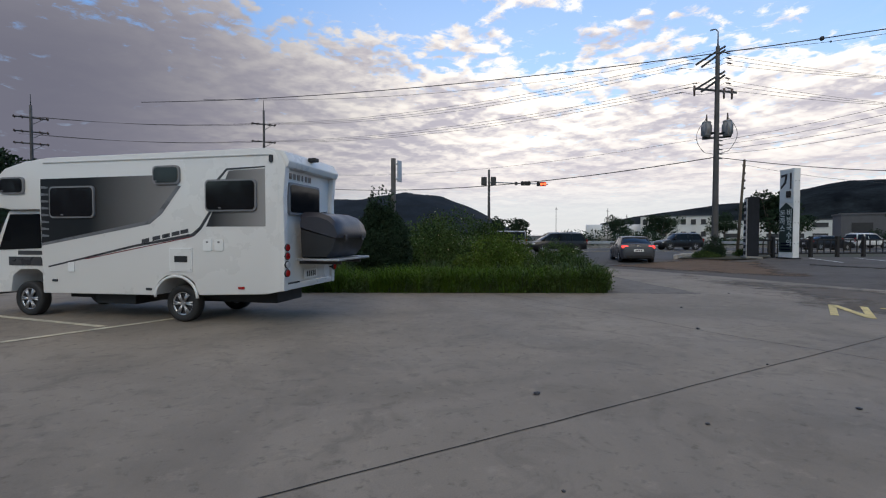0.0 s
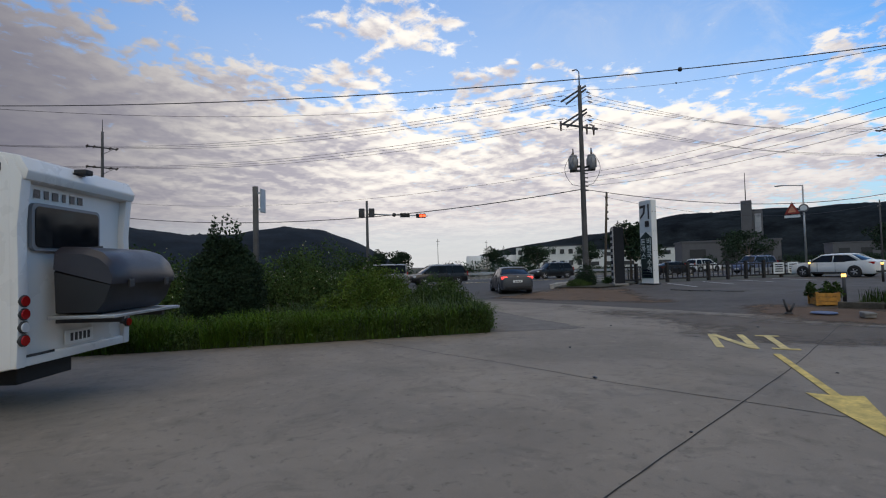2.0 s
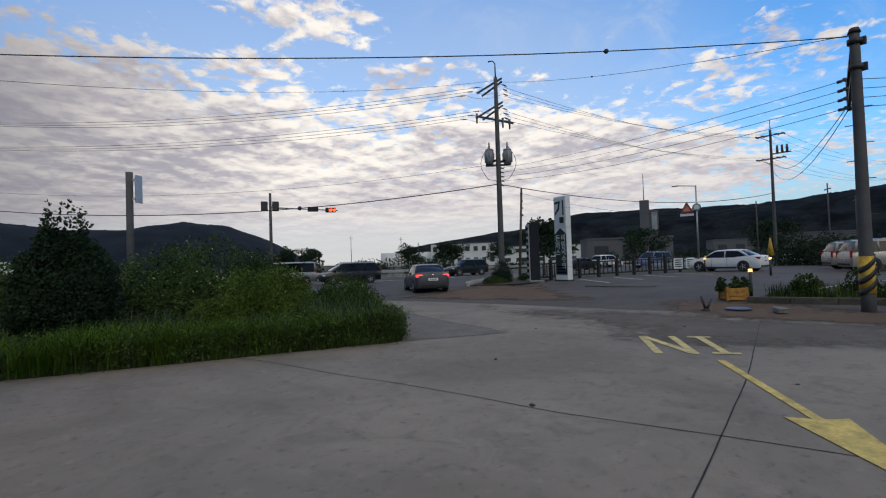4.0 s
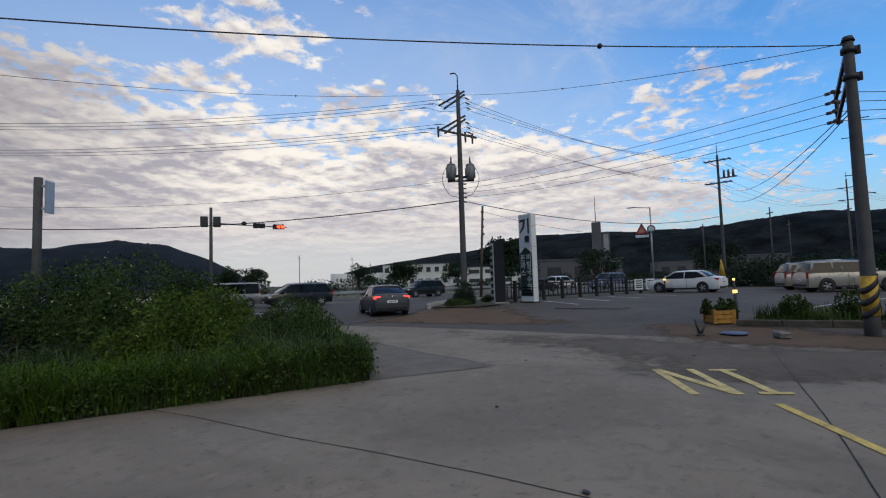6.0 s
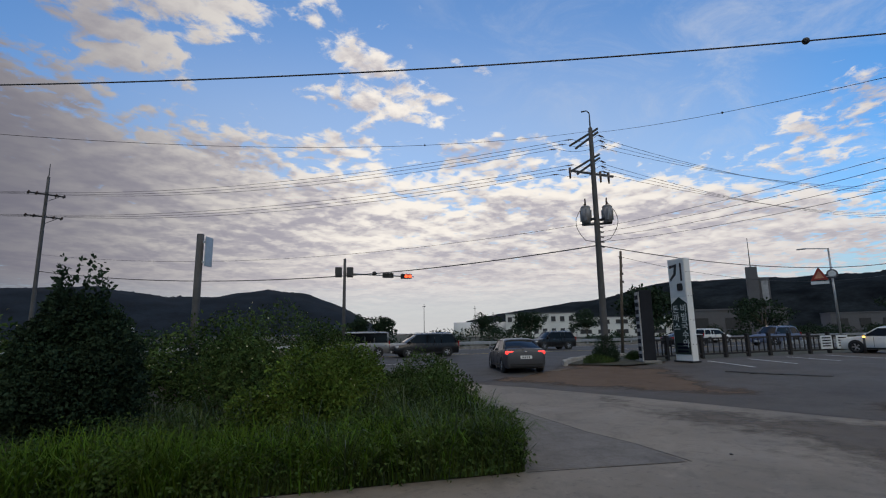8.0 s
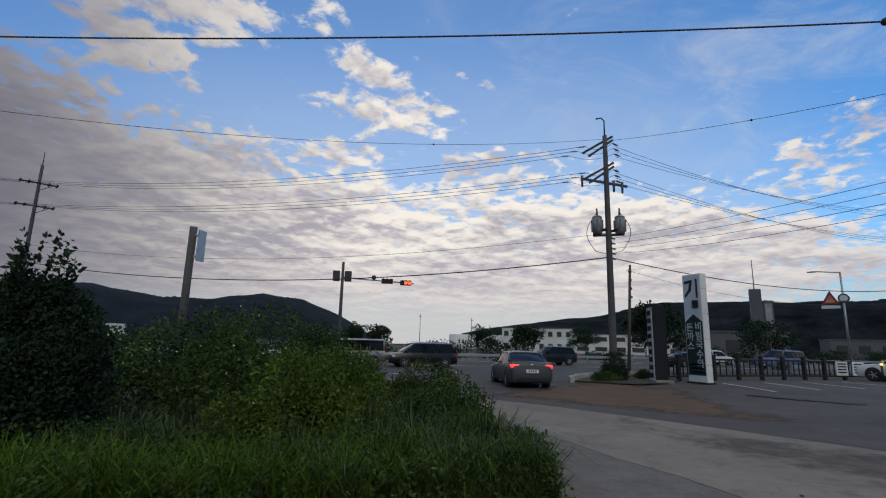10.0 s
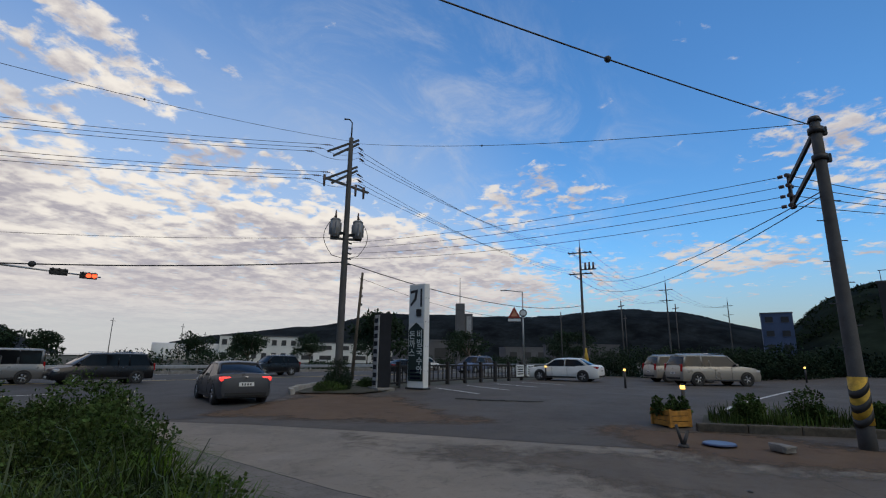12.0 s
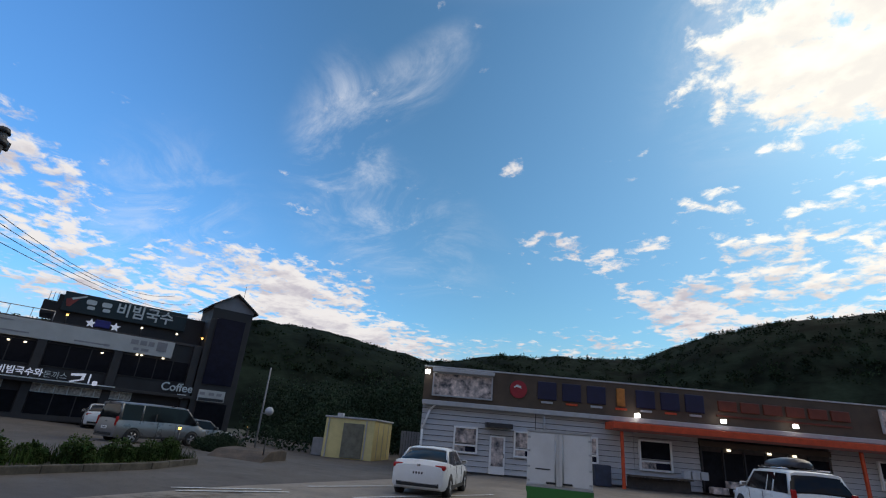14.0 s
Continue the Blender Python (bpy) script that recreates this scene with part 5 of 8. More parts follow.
def shop():
    s = thing("shop", "long low shop with grey siding, brown fascia and orange canopy", "building", 15.75, -17.96, 0, math.degrees(math.atan2(-0.5, -0.87)))
    wall = part("wall", box(34.2, 9, 3.9, (12.9, 4.62, 1.95)), M_INSIDE_GREY, s)
    # lap boards, left of the canopy in full, shorter beside the opening
    board = prism([(-0.125, 0.0), (0.0, 0.0), (0.0, 0.27), (-0.07, 0.27)], 0, 1)
    bmesh.ops.rotate(board, verts=board.verts, matrix=Matrix.Rotation(radians(90), 3, "Z"))
    me = bpy.data.meshes.new("siding_board")
    bmesh.ops.transform(board, matrix=Matrix.Identity(4), verts=board.verts)
    board.to_mesh(me)
    board.free()
    me.materials.append(M_SIDING)
    for k in range(12):
        for u0, u1 in ((-4.25, 2.55), (2.6, 8.4), (8.42, 12.3), (20.2, 29.9)):
            ob = new("siding_board", me)
            ob.parent = wall
            ob.matrix_basis = Matrix.Translation((u1, 0.12, 0.12 + 0.30 * k)) @ Matrix.Diagonal((u1 - u0, 1, 1, 1))
    fascia = part("fascia", box(34.4, 1.0, 1.95, (12.9, 0.35, 4.83), 0.02), M_FASCIA, s)
    part("fascia_cap", box(34.5, 1.1, 0.08, (12.9, 0.35, 5.84), 0.01), M_TRIM, s)
    part("gutter", box(34.4, 0.25, 0.28, (12.9, -0.24, 3.72), 0.04), M_TRIM, s)
    bill = part("billboard", box(3.55, 0.10, 1.30, (-1.95, -0.22, 4.82)), M_POSTER, s, "picture board in a pale frame")
    part("billboard_frame", ring_box(3.65, 1.40, 0.08, 0.14, (-1.95, -0.24, 4.82)), M_TRIM, bill)
    part("billboard_hood", box(3.75, 0.5, 0.22, (-1.95, -0.36, 5.62), 0.03), M_TRIM, bill)
    disc = part("round_mark", rod((1.45, -0.15, 4.92), (1.45, -0.25, 4.92), 0.52, seg=28), M_CIRCLE, s, "crimson round mark")
    part("mark_curl", prism([(1.15, 5.05), (1.35, 5.18), (1.6, 5.1), (1.62, 4.95), (1.5, 5.02), (1.3, 5.04), (1.2, 4.98)], -0.30, -0.24), R_LETTER, disc)
    for k in range(7):
        u = 2.7 + 1.5 * k
        mark = part("blue_sign_block", box(1.15 if k != 3 else 0.5, 0.12, 1.05, (u + 0.5, -0.20, 4.98), 0.05), M_BLUE if k != 3 else mat("amber_block", (0.4, 0.16, 0.03), 0.5), s, "raised sign block")
        part("block_foot", box(0.7, 0.06, 0.12, (u + 0.5, -0.18, 4.30)), M_ORANGE if k % 2 else M_TRIM, mark)
    for k in range(6):
        part("red_sign_block", box(1.15, 0.12, 0.62, (14.2 + 1.38 * k, -0.20, 5.0), 0.05), M_RED, s, "raised sign block")
    part("red_sign_rule", box(8.2, 0.08, 0.10, (17.6, -0.18, 4.42)), M_RED, s)
    bill2 = part("billboard", box(3.2, 0.10, 1.30, (25.2, -0.22, 4.92)), M_POSTER, s, "picture board in a pale frame")
    part("billboard_frame", ring_box(3.3, 1.40, 0.08, 0.14, (25.2, -0.24, 4.92)), M_TRIM, bill2)
    # canopy
    can = part("canopy", box(23.4, 1.5, 0.42, (18.4, -0.85, 3.28), 0.04), M_ORANGE, s, "orange-red sheet metal canopy")
    part("canopy_lip", box(23.5, 0.06, 0.14, (18.4, -1.62, 3.06)), M_RED, can)
    for u in (7.2, 20.9, 28.0):
        part("canopy_post", box(0.16, 0.16, 3.1, (u, -1.40, 1.55), 0.02), M_ORANGE, can)
    # entrance: a solid slab coloured dark for the room's shade, with panes before it
    opening = part("entrance", box(7.6, 0.2, 2.55, (16.2, 0.05, 1.35)), M_DIM, s, "glazed shop entrance, its dim room a dark painted slab")
    for k in range(6):
        part("entrance_pane", box(1.15, 0.05, 2.2, (12.95 + 1.28 * k, -0.08, 1.25)), R_GLASS, opening)
        part("mullion", box(0.08, 0.10, 2.4, (12.35 + 1.28 * k, -0.10, 1.3)), DARK, opening)
    part("lintel", box(7.8, 0.16, 0.30, (16.2, -0.10, 2.78)), M_FASCIA, opening)
    for u in (14.0, 16.4, 17.9):
        part("ceiling_spot", box(0.22, 0.10, 0.12, (u, -0.16, 2.50), 0.03), LAMP_SPOT, opening)
    for k in range(4):
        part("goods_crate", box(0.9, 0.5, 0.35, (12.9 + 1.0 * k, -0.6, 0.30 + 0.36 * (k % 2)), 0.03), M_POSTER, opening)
    # windows and door
    for u, z, w, h in ((-1.57, 1.80, 1.42, 1.46), (1.95, 1.82, 1.35, 1.46), (5.6, 1.85, 1.3, 1.46), (9.65, 1.85, 1.95, 1.70), (24.0, 1.85, 2.2, 1.6)):
        win = part("window_frame", ring_box(w, h, 0.10, 0.16, (u, -0.06, z)), WHITE, s)
        part("window_bar", box(w - 0.18, 0.12, 0.08, (u, -0.05, z - h * 0.20)), WHITE, win)
        part("upper_pane", box(w - 0.2, 0.04, h * 0.58, (u, -0.03, z + h * 0.18)), M_POSTER if u < 8 else R_GLASS, win)
        for d in (-1, 1):
            part("lower_pane", box(w * 0.42, 0.04, h * 0.20, (u + d * w * 0.22, -0.03, z - h * 0.33)), M_POSTER if d < 0 else R_BLUE, win)
    door = part("door", box(0.92, 0.08, 2.05, (0.32, -0.05, 1.12)), WHITE, s, "white half-glazed door with a poster")
    part("door_pane", box(0.70, 0.06, 1.55, (0.32, -0.08, 1.30)), M_POSTER, door)
    part("door_handle", rod((0.70, -0.12, 1.0), (0.70, -0.12, 1.2), 0.02, seg=6), CHROME, door)
    part("door_awning", prism([(-0.45, 2.62), (1.10, 2.62), (1.10, 2.86), (-0.45, 2.86)], -0.75, 0.0), DARK, s)
    pipe = bmesh.new()
    rod((-3.5, -0.15, 3.6), (-3.8, -0.15, 3.3), 0.06, bm=pipe)
    rod((-3.8, -0.15, 3.3), (-4.15, -0.15, 2.2), 0.06, bm=pipe)
    rod((-4.15, -0.15, 2.2), (-4.15, -0.15, 0.6), 0.06, bm=pipe)
    part("downpipe", pipe, WHITE, s)
    pipe = bmesh.new()
    rod((3.05, -0.15, 3.6), (3.05, -0.15, 2.4), 0.07, bm=pipe)
    part("vent_pipe", pipe, M_TRIM, s)
    for u, z in ((-4.13, 5.44), (8.46, 3.98), (13.6, 4.08), (17.9, 4.16)):
        flood = part("floodlight", box(0.10, 0.35, 0.10, (u, -0.45, z), 0.02), DARK, s)
        part("lens", round_panel(0.30, 0.24, 0.10, (u, -0.66, z), 0.06), LAMP_WHITE, flood)
    bench = part("bench", box(3.6, 0.45, 0.08, (9.4, -1.0, 0.72)), BARK, s)
    part("bench_front", box(3.6, 0.06, 0.62, (9.4, -0.8, 0.35)), M_DIM, bench)
    for k in range(3):
        part("water_pack", box(0.42, 0.30, 0.42, (10.9 + 0.5 * k, -1.0, 1.0), 0.03), M_TRIM, bench)
    part("blue_bin", box(0.9, 0.7, 1.1, (6.2, -0.7, 0.58), 0.04), mat("dark_blue_plastic", (0.03, 0.04, 0.07), 0.5), s)


shop()
shed = thing("shed", "small cream panel shed with a dark door", "shed", 26.0, -18.2, 0, -161)
shed.scale = (1.15, 1.15, 1.1)
part("wall", box(3.0, 3.8, 2.25, (0, 0.8, 1.13), 0.02), SHED, shed)
for k in range(3):
    part("panel_seam", box(0.02, 0.03, 2.1, (1.51, -0.3 + 1.1 * k, 1.1)), M_TRIM, shed)
part("roof", box(3.15, 3.95, 0.10, (0, 0.8, 2.31), 0.02), M_TRIM, shed)
part("door", box(1.25, 0.06, 1.95, (0.25, -1.12, 1.03), 0.01), mat("shed_door", (0.16, 0.16, 0.12), 0.5), shed)
for u in (-1.3, 1.0):
    part("corner_strip", box(0.06, 0.05, 2.2, (u, -1.12, 1.12)), M_TRIM, shed)
part("roof_vent", box(0.35, 0.3, 0.22, (-0.9, -0.4, 2.46), 0.03), M_TRIM, shed)
part("side_unit", box(0.7, 0.5, 1.0, (-1.9, -0.6, 0.55), 0.04), GREYBOX, shed)
gate = thing("metal_panel", "grey corrugated metal fence panel", "panel", 23.2, -21.2, 0, -140)
for k in range(9):
    part("sheet", box(0.16, 0.05, 2.0, (-0.75 + 0.19 * k, 0.02 * (k % 2), 1.05), 0.01), GREYBOX, gate)
lamp = thing("light_pole", "thin leaning light pole with a round lamp", "street lamp", 28.9, -12.3, 0)
part("pole", rod((0, 0, 0), (0.1, -0.1, 5.1), 0.06, 0.045, 10), GREYBOX, lamp)
b_ = bmesh.new()
bmesh.ops.create_uvsphere(b_, u_segments=16, v_segments=10, radius=0.26)
bmesh.ops.translate(b_, vec=(-0.25, -0.35, 2.45), verts=b_.verts)
part("globe", b_, M_TRIM, lamp)
part("bracket", rod((0, 0, 2.3), (-0.25, -0.35, 2.3), 0.03, seg=6), GREYBOX, lamp)

# ---- buildings farther off ----
FAR_WHITE = mat("far_white_wall", (0.62, 0.62, 0.60), 0.7, vary=0.1, scale=0.2, fine=2.0)
FAR_GREY = mat("far_grey_wall", (0.10, 0.10, 0.11), 0.7, vary=0.15, scale=0.2, fine=2.0)
FAR_BLUE = mat("far_blue_wall", (0.06, 0.09, 0.18), 0.5, vary=0.15, scale=0.2, fine=2.0)
FAR_SEA = mat("pale_water", (0.30, 0.33, 0.37), 0.12, vary=0.1, scale=0.01, fine=0.2)
sheet("water", [(80, 420), (700, 330), (2600, 2100), (900, 3200), (60, 2600)], 0.6, FAR_SEA, "pale calm bay between the hills", "water", 4000)


def block(name, label, p, q, z0, z1, depth, material, rows=1, cols=6, category="building", win=1.0):
    """A plain far building between two ground points of its front, with its windows."""
    p, q = Vector((*p, 0)), Vector((*q, 0))
    w = (q - p).length
    ob = thing(name, label, category, p.x, p.y, z0, math.degrees(math.atan2(q.y - p.y, q.x - p.x)))
    h = z1 - z0
    part("wall", box(w, depth, h, (w / 2, depth / 2, h / 2)), material, ob)
    part("roof", box(w + 0.3, depth + 0.3, 0.25, (w / 2, depth / 2, h + 0.1)), FAR_GREY, ob)
    for i in range(rows):
        for k in range(cols):
            x = w * (k + 0.5) / cols
            wd = part("window", box(w / cols * 0.5 * win, 0.15, h / rows * 0.38, (x, -0.03, h * (i + 0.55) / rows)), DARK, ob)
            part("sill", box(w / cols * 0.55 * win, 0.12, 0.12, (x, -0.08, h * (i + 0.55) / rows - h / rows * 0.21)), FAR_GREY, wd)
    return ob


block("factory", "long white two-storey factory across the road", (92, 119), (106, 105.5), -0.1, 6.6, 14, FAR_WHITE, 2, 8)
block("factory", "long white factory wing with a dark band", (106, 105.2), (130, 82), -0.1, 5.2, 14, FAR_WHITE, 2, 7, win=1.3)
block("house", "low grey house across the road", (78, 56), (88, 45), -0.1, 4.6, 8, FAR_GREY, 1, 3)
block("house", "low grey house beyond the parking lot", (120, 40), (128, 26), -0.1, 5.0, 8, FAR_GREY, 1, 4)
block("house", "pale house at the foot of the ridge", (150, 62), (160, 47), -0.1, 5.0, 9, FAR_GREY, 1, 4)
block("office_block", "dark blue office block with a white stripe", (152.8, -5.8), (152.2, -12.5), -0.1, 13.7, 8, FAR_BLUE, 4, 2)
block("house", "white house beside the bay", (-20.5, 300), (0, 298), -0.1, 7.5, 10, FAR_WHITE, 2, 7)
SIGN_FAR = mat("far_pale_panel", (0.30, 0.31, 0.33), 0.6, vary=0.25, scale=1.5)
tower = thing("monument", "tall grey concrete monument with twin slabs", "tower", 71.6, 42.4, 0.3, -60)
part("tall_slab", box(1.3, 1.4, 9.5, (0.72, 0, 4.75), 0.05), FAR_GREY, tower)
part("short_slab", box(1.2, 0.9, 8.0, (2.02, 0.2, 4.0), 0.05), FAR_GREY, tower)
part("slab_face", box(0.75, 0.1, 2.6, (2.05, -0.30, 6.3)), SIGN_FAR, tower, "pale panel on the slab")
part("mast", rod((0.7, 0, 9.0), (0.7, 0, 13.5), 0.08, 0.04, 6), DARK, tower)
green = thing("greenhouse", "pale arched greenhouse across the road", "greenhouse", 90.5, 133.0, 0.3, -35)
for k in range(2):
    arc = [[(x0, 4.0 * math.cos(a), 1.0 + 3.4 * math.sin(a)) for a in [math.pi * i / 12 for i in range(13)]] + [(x0, -4.0, 0), (x0, 4.0, 0)] for x0 in (-6 + 9 * k, 2 + 9 * k)]
    part("vault", loft(arc), FAR_WHITE, green)
for x, y, h in ((60, 110, 8.5), (72, 106, 8.0), (76, 104, 6.5), (66, 25, 7.5), (60, 17, 8), (75, 12, 9), (90, 20, 9)):
    q = thing("telephone_pole", "thin distant telephone pole", "pole", x, y, 0, 30, "thin distant poles")
    part("pole", rod((0, 0, 0), (0, 0, h), 0.09, 0.06, 8), POLE, q)
    part("cross_arm", box(1.5, 0.08, 0.10, (0, 0, h - 0.6)), DARK, q)


# ---- vehicles ----
def paint(name, color, metal=0.3, rough=0.3):
    return mat(name, color, rough, metal, vary=0.05, scale=1.0)


P_GREY = paint("graphite_car_paint", (0.075, 0.078, 0.088))
P_SILVER = paint("silver_car_paint", (0.215, 0.215, 0.22), 0.4)
P_BLACK = paint("black_car_paint", (0.015, 0.015, 0.018))
P_WHITE = paint("white_car_paint", (0.74, 0.74, 0.73), 0.0)
P_BLUE = paint("steel_blue_car_paint", (0.14, 0.17, 0.26))
P_BEIGE = paint("champagne_car_paint", (0.36, 0.335, 0.30), 0.3)
BRAKE = mat("lit_brake_light", (0.6, 0.02, 0.02), 0.3, emit=(1.0, 0.05, 0.04, 2.5))

SHAPES = {
    # length, width, height, wheelbase, wheel radius, belt line, bonnet height, boot height, cabin: screen foot, roof front, roof back, rear foot
    "sedan": (4.55, 1.78, 1.44, 2.70, 0.31, 0.93, 0.86, 1.02, (1.00, 0.30, -1.05, -1.75)),
    "big_sedan": (4.92, 1.86, 1.47, 2.85, 0.33, 0.96, 0.86, 1.03, (1.10, 0.35, -1.15, -1.95)),
    "van": (5.12, 1.92, 1.92, 3.20, 0.34, 1.10, 1.02, 1.10, (1.85, 1.00, -2.40, -2.50)),
    "minivan": (5.10, 1.98, 1.74, 3.05, 0.35, 1.05, 0.98, 1.05, (1.60, 0.70, -2.05, -2.45)),
    "suv": (4.60, 1.86, 1.72, 2.70, 0.36, 1.08, 1.02, 1.08, (1.05, 0.45, -1.85, -2.20)),
    "hatch": (4.25, 1.76, 1.48, 2.62, 0.31, 0.95, 0.88, 0.98, (0.95, 0.30, -1.45, -2.00)),
    "pickup": (4.95, 1.90, 1.75, 2.95, 0.36, 1.10, 1.05, 1.10, (1.05, 0.45, -2.05, -2.38)),
}


def vehicle(kind, label, category, x, y, angle, body_mat, braking=False, group="", roof_box=False, two_tone=None, z=None):
    """A road vehicle: lofted body, glazed cabin with roof and pillars, wheels, lights, bumpers, plates. Its nose looks to local +x."""
    L, W, H, wb, wr, belt, hood, boot, (c0, c1, c2, c3) = SHAPES[kind]
    v = thing(category.replace(" ", "_"), label, category, x, y, gz(x, y) + 0.012 if z is None else z, angle, group)
    hw = W / 2
    tall = kind in ("van", "minivan", "suv", "pickup")
    zb = 0.20 if not tall else 0.26
    st = []
    for f, wf, top, low in ((-0.5, 0.80, boot * 0.62, 0.18), (-0.492, 0.90, boot * 0.86, 0.06), (-0.465, 0.97, boot * 0.98, 0.0), (-0.38, 1.0, boot, 0), (c3 / L, 1.0, max(boot, belt), 0), (-0.15, 1.0, belt, 0), (0.1, 1.0, belt - 0.01, 0), (c0 / L, 0.995, (belt + hood) / 2 + 0.02, 0), (0.33, 0.98, hood, 0), (0.42, 0.95, hood * 0.94, 0), (0.465, 0.90, hood * 0.84, 0.0), (0.492, 0.80, hood * 0.70, 0.04), (0.5, 0.70, hood * 0.58, 0.10)):
        w, X, lo = hw * wf, f * L, zb + low
        st.append([(X, s * q * w, zz) for s, seq in ((1, ((0.0, lo), (0.90, lo), (0.985, lo + 0.14), (1.0, lo + (top - lo) * 0.5), (0.975, lo + (top - lo) * 0.78), (0.92, top - 0.015), (0.80, top), (0.4, top + 0.025))),) for q, zz in seq] +
                  [(X, -q * w, zz) for q, zz in ((0.0, top + 0.035), (0.4, top + 0.025), (0.80, top), (0.92, top - 0.015), (0.975, lo + (top - lo) * 0.78), (1.0, lo + (top - lo) * 0.5), (0.985, lo + 0.14), (0.90, lo))])
    st.sort(key=lambda ring: ring[0][0])
    body = part("body", loft(st), body_mat, v)
    smooth(body, 35)
    # glazed cabin
    tw = hw * (0.86 if kind == "van" else 0.76)
    bw = hw * 0.93

    def ring(X, top, wide, b):
        return [(X, bw, b), (X, wide, top - 0.06), (X, wide * 0.80, top), (X, 0, top + 0.02), (X, -wide * 0.80, top), (X, -wide, top - 0.06), (X, -bw, b)]

    bz = belt - 0.03
    cabin = part("glazing", loft([ring(c3, bz + 0.10, bw * 0.97, bz), ring(c2, H - 0.05, tw, bz), ring((c1 + c2) / 2, H - 0.02, tw * 1.02, bz), ring(c1, H - 0.05, tw, bz), ring(c0, bz + 0.06, bw * 0.96, bz)]), GLASS, v)
    smooth(cabin, 35)
    # roof and pillars in body paint
    e = 0.012
    roof = part("roof", loft([[(X, s * wide, zz) for s, wide, zz in ((1, w * 1.01, t - 0.085), (1, w * 1.0, t - 0.04), (1, w * 0.8, t + e), (1, 0, t + 0.02 + e), (-1, w * 0.8, t + e), (-1, w * 1.0, t - 0.04), (-1, w * 1.01, t - 0.085))] for X, w, t in ((c2 - 0.06, tw, H - 0.07), (c2 + 0.1, tw, H - 0.035), ((c1 + c2) / 2, tw * 1.02, H - 0.02), (c1 - 0.1, tw, H - 0.04), (c1 + 0.05, tw, H - 0.075))]), body_mat, v)
    smooth(roof, 35)

    def pillar(xa, xb, thick):
        for s in (1, -1):
            one = bmesh.new()
            loft([[(xa - thick, s * (bw + 0.006), bz), (xa + thick, s * (bw + 0.006), bz), (xa + thick, s * (bw - 0.05), bz), (xa - thick, s * (bw - 0.05), bz)],
                  [(xb - thick * 0.8, s * (tw + 0.010), H - 0.08), (xb + thick * 0.8, s * (tw + 0.010), H - 0.08), (xb + thick * 0.8, s * (tw - 0.05), H - 0.06), (xb - thick * 0.8, s * (tw - 0.05), H - 0.06)]], one)
            part("pillar", one, body_mat, v)

    pillar(c0 - 0.02, c1 + 0.02, 0.045)
    pillar((c1 + c2) / 2 + 0.12, (c1 + c2) / 2 + 0.10, 0.035)
    pillar(c3 + 0.12, c2 + 0.02, 0.12 if not tall else 0.07)
    if tall:
        pillar(c2 * 0.55, c2 * 0.55, 0.05)
    # wheels with dark arches
    for X in (wb / 2 - 0.03, -wb / 2 - 0.03):
        for s in (1, -1):
            arch = part("wheel_arch", rod((X, s * (hw - 0.20), wr + 0.02), (X, s * (hw + 0.004), wr + 0.02), wr * 1.14, seg=28), BLACK, v)
            wheel(v, X, s * (hw - 0.075), wr, 0.21, s, 5)
    for s in (1, -1):
        part("sill_trim", box(wb - 2 * wr - 0.12, 0.04, 0.10, (0, s * (hw - 0.012), zb + 0.06), 0.01), BLACK if two_tone is None else two_tone, v)
        mirror = part("mirror", box(0.12, 0.20, 0.13, (c0 - 0.22, s * (hw + 0.05), belt + 0.07), 0.04), body_mat, v)
        part("mirror_glass", box(0.01, 0.15, 0.09, (c0 - 0.287, s * (hw + 0.05), belt + 0.07)), CHROME, mirror)
        for X in (0.25, -0.75):
            part("door_handle", box(0.18, 0.03, 0.03, (X, s * (hw * 0.985), belt - 0.12), 0.008), body_mat if body_mat != P_BLACK else CHROME, v)
            part("door_gap", box(0.014, 0.012, belt - zb - 0.16, (X + 0.30, s * (hw * 0.997), (belt + zb) / 2 + 0.02)), DARK, v)
        part("headlight", box(0.34, 0.34, 0.14, (L / 2 - 0.30, s * (hw * 0.74), hood * 0.78), 0.05), CLEAR_LENS, v)
        if kind in ("van", "minivan", "suv", "pickup"):
            part("tail_light", box(0.10, 0.14, 0.42, (-L / 2 + 0.07, s * (hw * 0.88), boot * 0.90), 0.03), BRAKE if braking else RED_LENS, v)
        else:
            part("tail_light", box(0.30, 0.34, 0.15, (-L / 2 + 0.19, s * (hw * 0.76), boot * 0.84), 0.05), BRAKE if braking else RED_LENS, v)
    part("bumper_low", box(0.10, W * 0.78, 0.16, (-L / 2 + 0.05, 0, zb + 0.16), 0.04), BLACK, v)
    part("grille", box(0.06, W * 0.50, 0.16, (L / 2 - 0.035, 0, hood * 0.58), 0.02), BLACK, v)
    plate = part("number_plate", box(0.02, 0.50, 0.13, (-L / 2 + 0.005, 0, boot * (0.66 if not tall else 0.62)), 0.005), WHITE, v)
    for k in range(4):
        part("plate_bar", box(0.006, 0.05, 0.07, (-L / 2 - 0.008, 0.14 - 0.09 * k, boot * (0.66 if not tall else 0.62))), DARK, plate)
    part("front_plate", box(0.02, 0.50, 0.12, (L / 2 - 0.005, 0, hood * 0.42), 0.005), WHITE, v)
    part("rear_mark", box(0.02, 0.12, 0.06, (-L / 2 + 0.02, 0, boot * 0.88), 0.01), CHROME, v)
    if kind in ("suv", "pickup", "minivan"):
        for s in (1, -1):
            part("roof_rail", rod((c1 - 0.1, s * tw * 0.85, H + 0.035), (c2 + 0.2, s * tw * 0.85, H + 0.035), 0.018, seg=6), CHROME, v)
